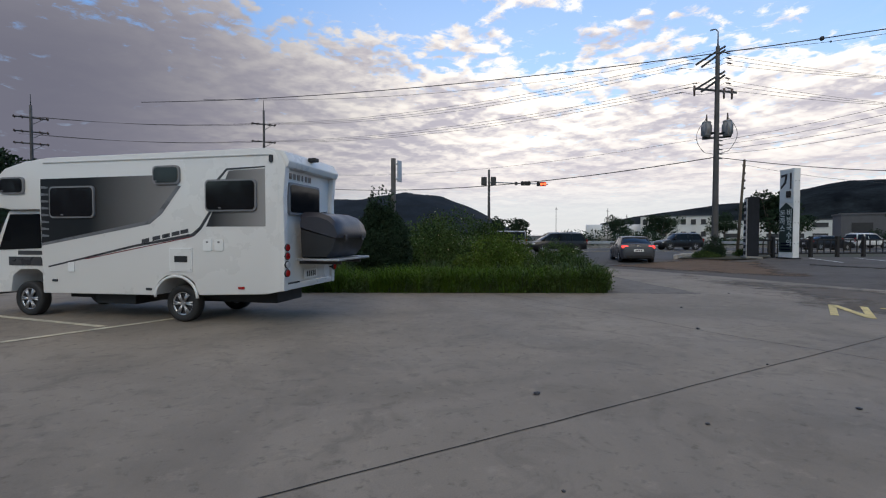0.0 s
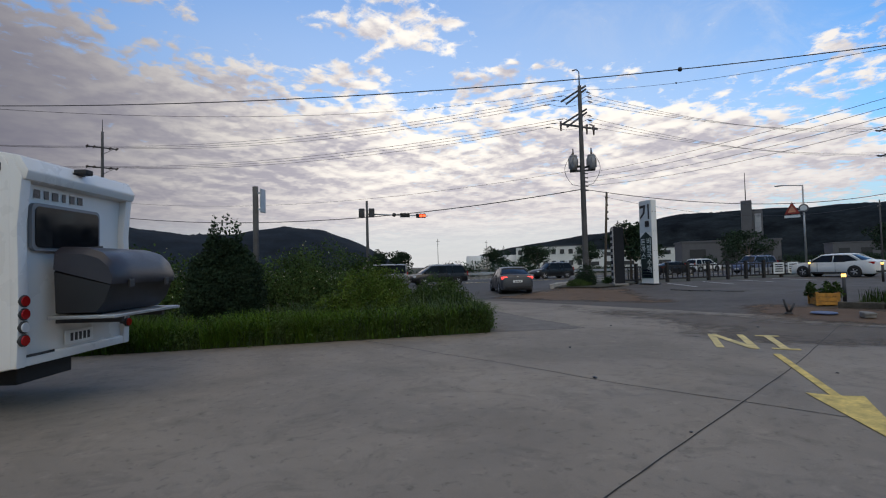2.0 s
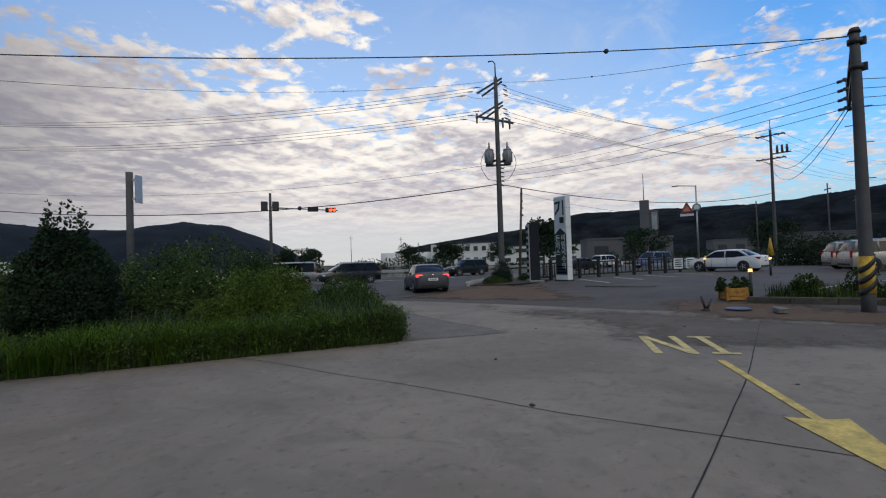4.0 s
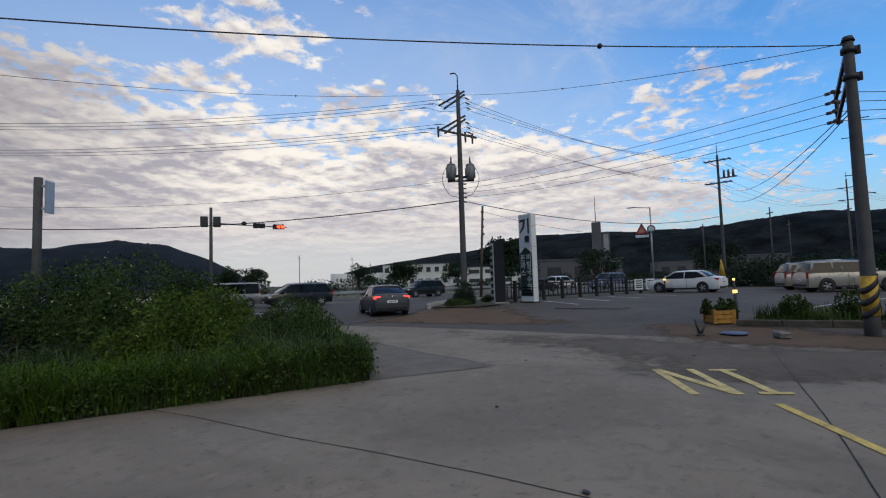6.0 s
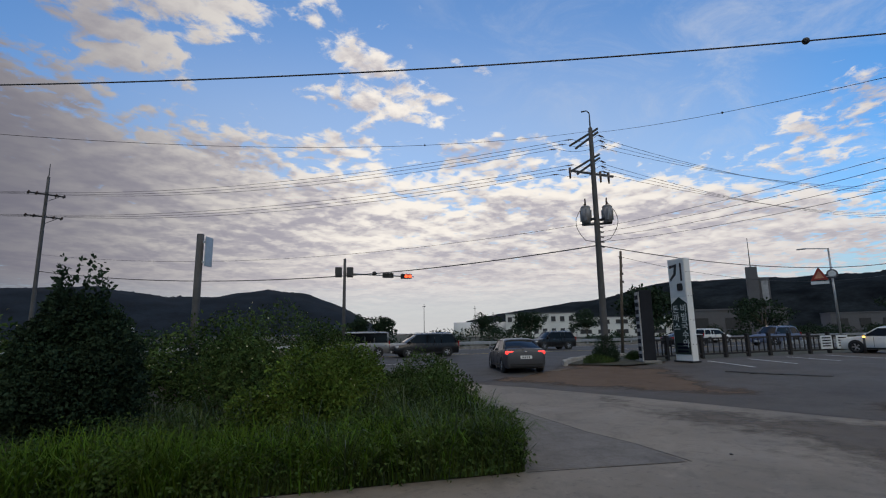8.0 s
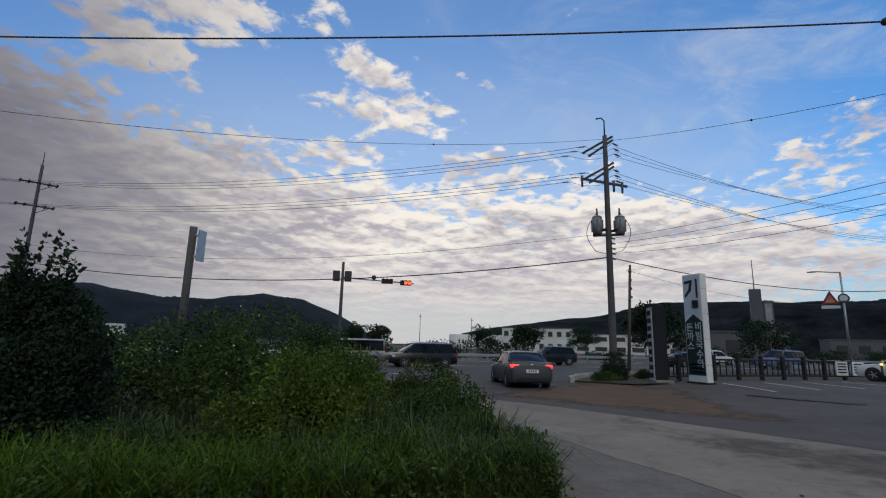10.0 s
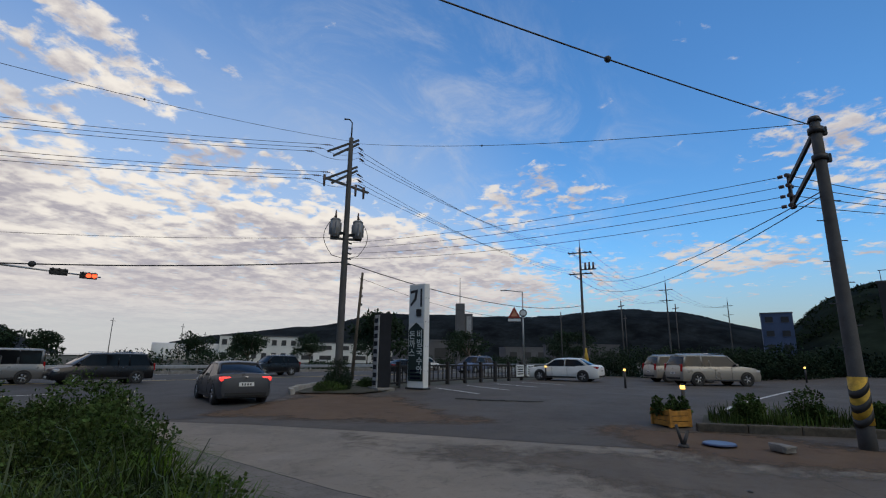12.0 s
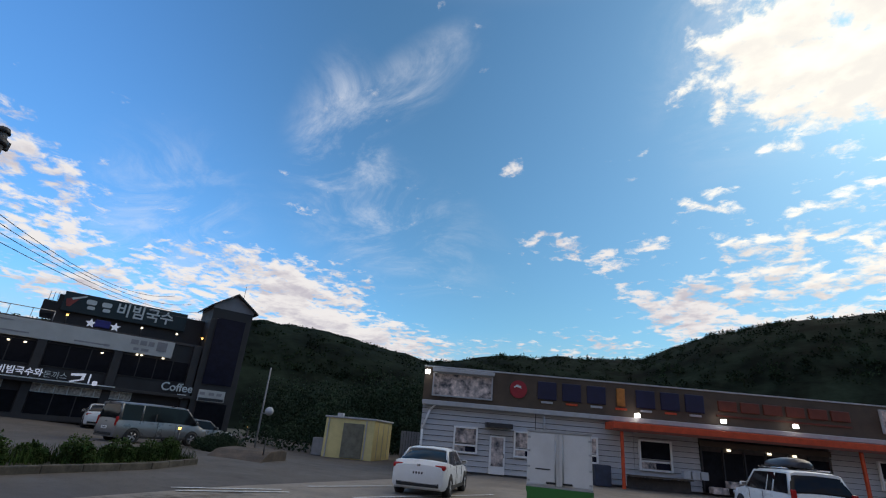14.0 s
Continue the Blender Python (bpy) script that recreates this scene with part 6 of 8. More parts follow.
    if roof_box:
        rb = [[(X, w * math.cos(a) * 0.42, H + 0.12 + 0.26 * q * max(0, math.sin(a)) - 0.03 * (a > math.pi)) for a in [2 * math.pi * i / 16 for i in range(16)]] for X, w, q in ((-1.35, 0.5, 0.5), (-1.2, 0.92, 0.9), (-0.3, 1.0, 1.0), (0.4, 0.92, 0.75), (0.75, 0.5, 0.3))]
        smooth(part("roof_luggage_box", loft(rb), CASE, v, "matt grey roof luggage box"), 50)
        for X in (-0.9, 0.1):
            part("roof_bar", box(0.06, tw * 1.7, 0.05, (X, 0, H + 0.06), 0.01), DARK, v)
    return v


# on the road and in the entrance
vehicle("sedan", "graphite grey sedan with lit brake lights, leaving the yard", "car", 17.3, 26.2, 63, P_GREY, True)
vehicle("van", "silver passenger van on the main road", "van", 16.7, 44.5, 167.5, P_SILVER)
vehicle("minivan", "black minivan waiting on the main road", "van", 20.9, 41.1, 167.5, P_BLACK)
vehicle("suv", "black estate car on the main road", "car", 36.5, 43.6, 167.5, P_BLACK)
vehicle("suv", "white off-road car on the main road", "car", 62.5, 42.6, -12.5, P_WHITE)
vehicle("big_sedan", "dark sedan on the main road", "car", 50.5, 38.6, -12.5, P_BLACK)
vehicle("suv", "steel-blue off-road car on the main road", "car", 52.5, 31.0, 167.5, P_BLUE)
# parked
vehicle("big_sedan", "white saloon parked by the fence", "car", 37.4, 18.2, 86, P_WHITE)
vehicle("pickup", "champagne pickup with a canopy, parked", "car", 37.3, 9.5, -58, P_BEIGE, two_tone=P_GREY)
vehicle("suv", "champagne off-road car parked behind the pickup", "car", 41.0, 11.2, -60, P_BEIGE)
vehicle("van", "silver passenger van parked before the restaurant", "van", 30.2, -6.5, -92, P_SILVER)
vehicle("hatch", "silver small car parked beside the van", "car", 32.7, -10.9, -95, P_SILVER)
vehicle("hatch", "white small car parked before the restaurant", "car", 40.0, -8.8, -25, P_WHITE)
vehicle("sedan", "white saloon parked before the shop", "car", 12.9, -6.0, -74, P_WHITE, z=0.01)
vehicle("suv", "white car with a grey roof box, parked", "car", 2.1, -10.8, -70, P_WHITE, roof_box=True, z=0.01)

TRUCK_GREEN = paint("green_truck_paint", (0.03, 0.16, 0.03), 0.0, 0.4)
BOX_WHITE = mat("ribbed_white_panel", (0.62, 0.62, 0.61), 0.5, vary=0.08, scale=1.0)


def box_truck(x, y, angle):
    v = thing("box_truck", "small white box truck with a green chassis, parked", "truck", x, y, 0.01, angle)
    v.scale = (0.82, 0.82, 0.82)
    part("cargo_box", box(3.0, 1.74, 1.42, (-0.95, 0, 1.82), 0.02), BOX_WHITE, v)
    for s in (1, -1):
        door = part("rear_door", box(0.03, 0.80, 1.32, (-2.465, s * 0.42, 1.82), 0.01), BOX_WHITE, v)
        part("lock_rod", rod((-2.50, s * 0.10, 1.15), (-2.50, s * 0.10, 2.46), 0.018, seg=8), STEEL, door)
        for z in (1.25, 1.6, 2.0, 2.35):
            part("hinge", box(0.03, 0.08, 0.05, (-2.485, s * 0.82, z), 0.008), STEEL, door)
        part("latch_handle", box(0.04, 0.26, 0.05, (-2.51, s * 0.22, 1.22), 0.01), BLACK, door)
        part("tail_light", box(0.06, 0.26, 0.12, (-2.47, s * 0.66, 0.70), 0.01), RED_LENS, v)
        part("mud_flap", box(0.02, 0.30, 0.35, (-1.9, s * 0.66, 0.35)), BLACK, v)
        wheel(v, 1.55, s * 0.72, 0.30, 0.18, s, 6)
        wheel(v, -1.0, s * 0.70, 0.28, 0.22, s, 6)
    for z in (2.52, 1.12):
        part("door_rail", box(0.05, 1.76, 0.05, (-2.47, 0, z)), STEEL, v)
    part("writing_bar", box(0.006, 0.4, 0.03, (-2.484, 0.44, 1.55)), DARK, v)
    part("chassis", box(4.4, 0.8, 0.22, (-0.2, 0, 0.55), 0.02), BLACK, v)
    part("tailboard", box(0.10, 1.72, 0.46, (-2.45, 0, 0.86), 0.02), TRUCK_GREEN, v)
    part("side_rail", box(3.0, 1.78, 0.14, (-0.95, 0, 1.03), 0.01), TRUCK_GREEN, v)
    plate = part("number_plate", box(0.012, 0.44, 0.16, (-2.51, 0, 0.70), 0.003), WHITE, v)
    for k in range(4):
        part("plate_bar", box(0.006, 0.05, 0.08, (-2.519, 0.14 - 0.09 * k, 0.70)), DARK, plate)
    cab = [(0.65, 0.45), (2.0, 0.42), (2.15, 0.6), (2.15, 1.15), (1.85, 1.95), (0.75, 2.0), (0.65, 1.9)]
    smooth(part("cab", prism(cab, -0.82, 0.82, bev=0.06), TRUCK_GREEN, v), 30)
    for s in (1, -1):
        part("door_glass", prism([(0.85, 1.25), (1.85, 1.22), (1.68, 1.85), (0.85, 1.85)], s * 0.815, s * 0.83), GLASS, v)
        part("mirror", box(0.08, 0.18, 0.28, (2.0, s * 0.95, 1.55), 0.03), BLACK, v)
    part("windscreen", loft([[(2.09, -0.72, 1.2), (2.09, 0.72, 1.2), (2.15, 0.72, 1.2), (2.15, -0.72, 1.2)], [(1.84, -0.68, 1.88), (1.84, 0.68, 1.88), (1.90, 0.68, 1.88), (1.90, -0.68, 1.88)]]), GLASS, v)


box_truck(7.55, -3.1, -76)


# ---- entrance: signs, fence, kerbs ----
SIGN_DARK = mat("dark_green_board", (0.018, 0.035, 0.032), 0.45, vary=0.15)
SIGN_ICE = mat("pale_board", (0.66, 0.70, 0.72), 0.45, vary=0.06)
STELE = mat("slate_cladding", (0.022, 0.024, 0.030), 0.85, spec=0.15, vary=0.2, scale=1.5)


def pylon_sign():
    """The tall white sign; its written face looks towards the road's left side."""
    g = 0.3
    s = thing("pylon_sign", "tall white pylon sign with a dark green writing panel", "sign", 23.85, 21.75, g, -100)
    part("casing", box(0.95, 0.36, 4.75, (0, 0, 2.40), 0.02), WHITE, s)
    part("base_plate", box(1.05, 0.55, 0.06, (0, 0, 0.03), 0.01), DARK, s)
    for f in (-1, 1):
        panel = part("upper_panel", box(0.87, 0.02, 1.75, (0, f * 0.185, 3.82)), SIGN_ICE, s)
        low = part("lower_panel", prism([(-0.435, 0.35), (0.435, 0.35), (0.435, 2.65), (0.0, 2.98), (-0.435, 2.65)], f * 0.181, f * 0.198), SIGN_DARK, s)
        part("brush_mark", prism([(-0.36, 3.72), (-0.02, 4.02), (0.06, 4.52), (-0.38, 4.47), (-0.37, 4.34), (-0.10, 4.38), (-0.15, 4.10), (-0.38, 3.84)], f * 0.190, f * 0.203), DARK, panel)
        part("brush_stem", box(0.10, 0.02, 0.85, (0.27, f * 0.197, 4.12), 0.005), DARK, panel)
        part("brush_dot", box(0.28, 0.02, 0.34, (0.16, f * 0.197, 3.42), 0.06), DARK, panel)
        turn = pose(0, 0, 0, 90, 0, 0) if f < 0 else pose(0, 0, 0, 90, 0, 180)
        for k, ch in enumerate("비빔국수와"):
            letters("writing", ch, 0.40, R_LETTER, low, Matrix.Translation((-f * 0.22 * -1 if f > 0 else 0.22, f * 0.202, 2.42 - 0.40 * k)) @ turn, 0.004, 0.006)
        for k, ch in enumerate("돈까스"):
            letters("writing", ch, 0.40, R_LETTER, low, Matrix.Translation((-0.22 if f < 0 else -0.22, f * 0.202, 2.38 - 0.40 * k)) @ turn, 0.004, 0.006)
        for k in range(3):
            part("writing_bar", box(0.6, 0.02, 0.08, (0, f * 0.20, 0.80 - 0.16 * k)), R_BLUE, low)
    for z in (0.8, 1.9, 3.0, 4.1):
        for f in (-1, 1):
            part("bolt", box(0.03, 0.03, 0.03, (0.485, f * 0.1, z), 0.005), DARK, s)
    return s


pylon_sign()
st = thing("stele_sign", "dark slate stele sign with pale lettering blocks", "sign", 22.6, 22.9, 0.25, -125)
part("slab", box(0.62, 0.56, 3.35, (0, 0, 1.70), 0.02), STELE, st)
part("face", box(0.56, 0.06, 3.2, (0, -0.30, 1.70), 0.02), mat("dull_stone", (0.36, 0.36, 0.36), 0.6, vary=0.3, scale=4.0), st)
for k in range(9):
    part("writing_bar", box(0.40, 0.02, 0.20, (0, -0.335, 3.05 - 0.34 * k)), STELE, st)
part("plinth", box(1.3, 0.8, 0.18, (0, 0, 0.05), 0.03), CEMENT, st)
PALE_KERB = mat("pale_kerb_concrete", (0.40, 0.38, 0.35), 0.85, vary=0.3, scale=2.0, bump=0.3)
kerbs = thing("kerb", "low pale concrete kerb round the entrance island", "kerb", kind="structure")
KERB = [(19.7, 25.3), (20.2, 25.9), (21.0, 26.3), (22.2, 26.6), (23.6, 26.6), (25.5, 26.2)]
for (x0, y0), (x1, y1) in zip(KERB, KERB[1:]):
    n = max(1, round(math.dist((x0, y0), (x1, y1)) / 0.9))
    for k in range(n):
        xa, ya = x0 + (x1 - x0) * (k + 0.5) / n, y0 + (y1 - y0) * (k + 0.5) / n
        part("kerb_stone", box(math.dist((x0, y0), (x1, y1)) / n - 0.02, 0.20, 0.28, (xa, ya, gz(xa, ya) + 0.08), 0.03, rz=math.degrees(math.atan2(y1 - y0, x1 - x0))), PALE_KERB, kerbs)
sheet("planting_island", [(19.9, 25.1), (20.4, 25.7), (22.2, 26.4), (25.3, 26.0), (24.6, 23.0), (22.4, 22.3), (20.8, 22.8)], 0.07, SOIL, "weedy earth round the pole and sign", "earth", 0.8, 0.15)


def fence(points):
    """A dark park fence: posts with caps, two rails and wire infill between."""
    f = thing("fence", "low dark wooden fence along the parking lot", "fence")
    for (x0, y0), (x1, y1) in zip(points, points[1:]):
        d = math.dist((x0, y0), (x1, y1))
        n = max(1, round(d / 1.5))
        a = math.degrees(math.atan2(y1 - y0, x1 - x0))
        for k in range(n):
            xa, ya = x0 + (x1 - x0) * k / n, y0 + (y1 - y0) * k / n
            xm, ym = x0 + (x1 - x0) * (k + 0.5) / n, y0 + (y1 - y0) * (k + 0.5) / n
            g, gm = gz(xa, ya), gz(xm, ym)
            post = part("post", box(0.17, 0.17, 1.15, (xa, ya, g + 0.56), 0.02, rz=a), FENCE, f)
            part("post_cap", box(0.20, 0.20, 0.06, (xa, ya, g + 1.16), 0.02, rz=a), FENCE, post)
            for z in (0.20, 0.98):
                part("rail", box(d / n, 0.07, 0.09, (xm, ym, gm + z), 0.01, rz=a), FENCE, f)
            for q in (0.25, 0.5, 0.75):
                xb, yb = x0 + (x1 - x0) * (k + q) / n, y0 + (y1 - y0) * (k + q) / n
                part("baluster", box(0.05, 0.04, 0.74, (xb, yb, gz(xb, yb) + 0.59), 0.0, rz=a), FENCE, f)
    return f


FENCE = mat("dark_stained_wood", (0.020, 0.017, 0.016), 0.7, vary=0.25, scale=3.0)
fence([(23.2, 23.3), (27.0, 22.9), (32.0, 22.0), (37.6, 20.4)])
for x, y in ((35.9, 20.9), (36.9, 20.5)):
    b_ = thing("banner", "pale printed banner on the fence", "banner", x, y, gz(x, y), -17, "fence banners")
    part("cloth", box(0.85, 0.02, 0.75, (0, -0.14, 0.62), 0.0), SIGN_ICE, b_)
    for k in range(4):
        part("writing_bar", box(0.62, 0.01, 0.07, (0, -0.156, 0.86 - 0.15 * k)), STELE, b_)


def guard_rail(v, u0, u1, z=0.0):
    """A steel road barrier with a curved beam on posts."""
    g = thing("guard_rail", "grey steel guard rail along the main road", "guard rail", kind="structure")
    a, b2 = Vector(road_at(u0, v)), Vector(road_at(u1, v))
    ang = math.degrees(math.atan2(b2.y - a.y, b2.x - a.x))
    n = 24
    for k in range(n):
        m_, p = a.lerp(b2, (k + 0.5) / n), a.lerp(b2, k / n)
        part("beam", box((b2 - a).length / n - 0.01, 0.08, 0.30, (m_.x, m_.y, z + 0.62), 0.03, rz=ang), STEEL, g)
        part("post", box(0.12, 0.12, 0.75, (p.x, p.y, z + 0.36), 0.01, rz=ang), STEEL, g)
    kb = part("barrier_kerb", box((b2 - a).length, 0.35, 0.30, ((a.x + b2.x) / 2, (a.y + b2.y) / 2, z + 0.12), 0.03, rz=ang), CEMENT, g)


guard_rail(11.2, -60, 90)
guard_rail(-11.8, 22, 70, 0.05)
for u in range(-4, 9):
    x, y = road_at(u * 8.0, 0.2)
    mk = tagged(part("lane_mark", box(3.6, 0.15, 0.006, (0, 0, 0)), WHITE_LINE), "worn white lane dash", "road marking", "lane dashes", kind="structure")
    mk.matrix_basis = pose(x, y, gz(x, y) + 0.022, 0, 0, -12.8)
for v, m_ in ((-9.9, WHITE_LINE), (9.8, WHITE_LINE), (-0.5, YELLOW_LINE)):
    x, y = road_at(30, v)
    mk = tagged(part("edge_line", box(170, 0.14, 0.006), m_), "long worn painted road line", "road marking", kind="structure")
    mk.matrix_basis = pose(x, y, 0.025, 0, 0, -12.8)

# ---- painted marks in the yard ----
def mark(name, poly, material, label, z=0.012):
    return tagged(part(name, slab(poly, 0, 0.004), material), label, "ground marking", kind="structure")


UPV, RTV = Vector((-0.805, -0.593)), Vector((-0.593, 0.805))
IN_AT = Vector((10.45, 9.45))


def stroke(x0, y0, x1, y1, w):
    a, b2 = IN_AT + RTV * x0 + UPV * y0, IN_AT + RTV * x1 + UPV * y1
    d = RTV * (w / 2)
    return [tuple(a - d), tuple(a + d), tuple(b2 + d), tuple(b2 - d)]


word = thing("painted_word", "worn yellow painted word on the concrete", "ground marking", 0, 0, 0.006, kind="structure")
for i, poly in enumerate((stroke(0.60, -0.05, 0.60, 1.75, 0.13), stroke(0.05, -0.05, 0.05, 1.75, 0.13), stroke(0.07, 1.72, 0.58, -0.02, 0.15), stroke(-0.42, 0.0, -0.42, 1.75, 0.13), stroke(-0.42, 0.0, -0.42, 0.10, 0.42), stroke(-0.42, 1.65, -0.42, 1.75, 0.42))):
    part("letter_stroke", slab(poly, 0, 0.003 + 0.0015 * i), CREAM_LINE, word)
arrow = thing("painted_arrow", "worn yellow painted arrow on the concrete", "ground marking", 0, 0, 0.006, kind="structure")
A0, AD = Vector((8.745, 7.98)), Vector((-0.793, -0.609)).normalized()
AN = Vector((-AD.y, AD.x))
part("shaft", slab([tuple(A0 + AN * 0.055), tuple(A0 - AN * 0.055), tuple(A0 + AD * 2.75 - AN * 0.055), tuple(A0 + AD * 2.75 + AN * 0.055)], 0, 0.004), YELLOW_LINE, arrow)
part("head", slab([tuple(A0 + AD * 2.70 + AN * 0.28), tuple(A0 + AD * 2.76), tuple(A0 + AD * 2.70 - AN * 0.28), tuple(A0 + AD * 4.69)], 0, 0.0046), YELLOW_LINE, arrow)
PALE_LINE = mat("worn_pale_paint", (0.50, 0.46, 0.36), 0.8, vary=0.3, scale=5.0, fine=25.0)
bays = thing("bay_lines", "worn cream parking bay lines on the concrete", "ground marking", 0, 0, 0.006, kind="structure")
for (x0, y0), (x1, y1) in (((-7.4, 13.8), (-4.55, 11.6)), ((-6.2, 10.1), (-3.6, 12.15)), ((-6.2, 10.1), (-9.0, 8.2))):
    d = Vector((x1 - x0, y1 - y0)).normalized()
    n_ = Vector((-d.y, d.x)) * 0.06
    part("bay_line", slab([(x0 + n_.x, y0 + n_.y), (x0 - n_.x, y0 - n_.y), (x1 - n_.x, y1 - n_.y), (x1 + n_.x, y1 + n_.y)], 0, 0.004), PALE_LINE, bays)
lot = thing("lot_lines", "worn white parking bay lines in the lot", "ground marking", 0, 0, 0, kind="structure")
for (x0, y0), (x1, y1) in (((24.7, 21.3), (22.8, 18.3)), ((27.5, 20.9), (25.3, 17.9)), ((30.2, 20.4), (28.4, 17.5)), ((33.0, 19.8), (31.5, 16.8)), ((21.0, 9.9), (33.0, 6.4)), ((12.9, -1.5), (11.2, -7.5)), ((15.2, -2.2), (13.6, -8.4)), ((15.6, 2.0), (14.4, -0.6)), ((16.1, 1.8), (14.9, -0.8))):
    d = Vector((x1 - x0, y1 - y0)).normalized()
    n_ = Vector((-d.y, d.x)) * 0.07
    one = bmesh.new()
    k_ = 8
    rows = []
    for i in range(k_ + 1):
        x, y = x0 + (x1 - x0) * i / k_, y0 + (y1 - y0) * i / k_
        rows.append((one.verts.new((x + n_.x, y + n_.y, gz(x, y) + 0.026)), one.verts.new((x - n_.x, y - n_.y, gz(x, y) + 0.026))))
    for a, c in zip(rows, rows[1:]):
        one.faces.new((a[0], a[1], c[1], c[0]))
    bmesh.ops.recalc_face_normals(one, faces=one.faces)
    part("bay_line", one, WHITE_LINE, lot)
JOINT = mat("joint_tar", (0.022, 0.021, 0.020), 0.9, vary=0.3)


def joint(points, w, label="dark joint sawn in the concrete"):
    """A tarred joint or crack, slightly uneven along its way."""
    one = bmesh.new()
    rows = []
    for (x0, y0), (x1, y1) in zip(points, points[1:]):
        n = max(2, int(math.dist((x0, y0), (x1, y1)) / 0.15))
        d = Vector((x1 - x0, y1 - y0)).normalized()
        nn = Vector((-d.y, d.x))
        for i in range(n):
            x, y = x0 + (x1 - x0) * i / n, y0 + (y1 - y0) * i / n
            j = noise.noise((x * 2.1, y * 2.1, 3)) * 0.009
            ww = w * (0.55 + 0.6 * abs(noise.noise((x * 5, y * 5, 8))) + 0.2)
            rows.append((one.verts.new((x + nn.x * (j + ww), y + nn.y * (j + ww), gz(x, y) + 0.004)), one.verts.new((x + nn.x * (j - ww), y + nn.y * (j - ww), gz(x, y) + 0.004))))
    for a, c in zip(rows, rows[1:]):
        one.faces.new((a[0], a[1], c[1], c[0]))
    bmesh.ops.recalc_face_normals(one, faces=one.faces)
    return tagged(part("joint", one, JOINT), label, "joint", kind="structure")


joint([(-9, 3.2), (-1.58, 5.06), (0.83, 5.65), (3.23, 6.24), (5.9, 6.87), (8.0, 7.37), (13.0, 8.77), (14.6, 9.2)], 0.0085)
joint([(3.65, 14.3), (3.92, 13.4), (4.27, 11.7), (4.62, 10.4), (4.82, 9.5), (5.05, 8.2), (5.5, 6.8), (7.2, 1.0), (9.2, -6)], 0.008, "faint joint sawn in the concrete")
joint([(6.7, 13.3), (8.9, 12.4), (9.2, 13.6), (9.3, 14.7), (10.2, 18.5), (11.2, 22.4)], 0.012, "rough edge of an older concrete pour")
joint([(12.2, 23.4), (13.2, 20.5), (13.9, 16.7), (14.4, 12.9), (14.9, 10.4)], 0.012, "broken edge of the concrete yard")
joint([(17.8, 16.6), (18.6, 18.2), (19.6, 19.6), (20.6, 20.6)], 0.05, "cracked rim of the dirt strip")
pad = sheet("rough_slab", [(6.75, 13.35), (8.85, 12.45), (9.2, 13.6), (9.3, 14.7), (10.2, 18.5), (11.1, 22.2), (10.6, 22.8)], 0.003, ground_material("pitted_concrete", (0.145, 0.130, 0.116), (0.215, 0.195, 0.175), (0.085, 0.077, 0.070), 2.4, 0.92, 24.0), "rough pitted concrete wedge beside the grass", "slab", 1.0)
joint([(15.1, 10.9), (15.4, 13.5), (16.3, 16.5), (17.6, 19.0)], 0.014, "long crack in the paving")
rim_a, rim_b = [], []
for k in range(25):
    f = k / 24
    w = 0.06 + 0.26 * abs(noise.noise((f * 9.0, 2.0, 0.5))) * math.sin(math.pi * min(1, max(0, f * 0.96 + 0.02))) + 0.10 * math.sin(math.pi * f)
    cx, cy = 21.05 + 0.42 * f + 0.12 * noise.noise((f * 5, 0, 3)), 18.5 - 3.2 * f
    rim_a.append((cx - w, cy + 0.05 * noise.noise((f * 30, 1, 0))))
    rim_b.append((cx + w * 0.7, cy))
strip = tagged(part("broken_kerb", slab(rim_a + rim_b[::-1], 0.15, 0.235), mat("dark_rubble", (0.06, 0.058, 0.055), 0.95, vary=0.5, scale=6.0)), "dark broken strip of old kerb", "kerb", kind="structure")
for i, (x, y, r) in enumerate(((5.05, 8.55, 0.05), (0.9, 6.3, 0.05), (1.5, 3.6, 0.06), (3.5, 5.1, 0.035), (6.6, 10.6, 0.04), (1.9, 5.2, 0.03), (0.2, 4.6, 0.02), (7.9, 6.8, 0.03), (9.7, 12.3, 0.04), (11.9, 9.9, 0.05), (4.1, 6.5, 0.025), (12.4, 7.2, 0.03))):
    one = bmesh.new()
    bmesh.ops.create_icosphere(one, subdivisions=1, radius=r)
    for vv in one.verts:
        vv.co *= 0.75 + 0.4 * noise.noise(vv.co * 20 + Vector((i, 0, 0)))
        vv.co.z *= 0.45
    bmesh.ops.translate(one, vec=(x, y, r * 0.3), verts=one.verts)
    tagged(part("pebble", one, DARK), "small dark stone lying on the concrete", "stone", "loose stones")

# ---- planter, bollards and the flower bed ----
def bollard_light(x, y, h=0.98, lean=0.0, lit=True):
    b2 = thing("bollard_light", "slim black bollard with a lit amber top", "lamp", x, y, gz(x, y), 0, "bollard lights")
    part("post", rod((0, 0, 0), (0, lean, h - 0.12), 0.055, seg=14), DARK, b2)
    part("lamp_head", rod((0, lean, h - 0.12), (0, lean, h - 0.02), 0.062, seg=14), LAMP_WARM, b2)
    part("cap", rod((0, lean, h - 0.02), (0, lean, h + 0.02), 0.07, 0.05, 14), DARK, b2)


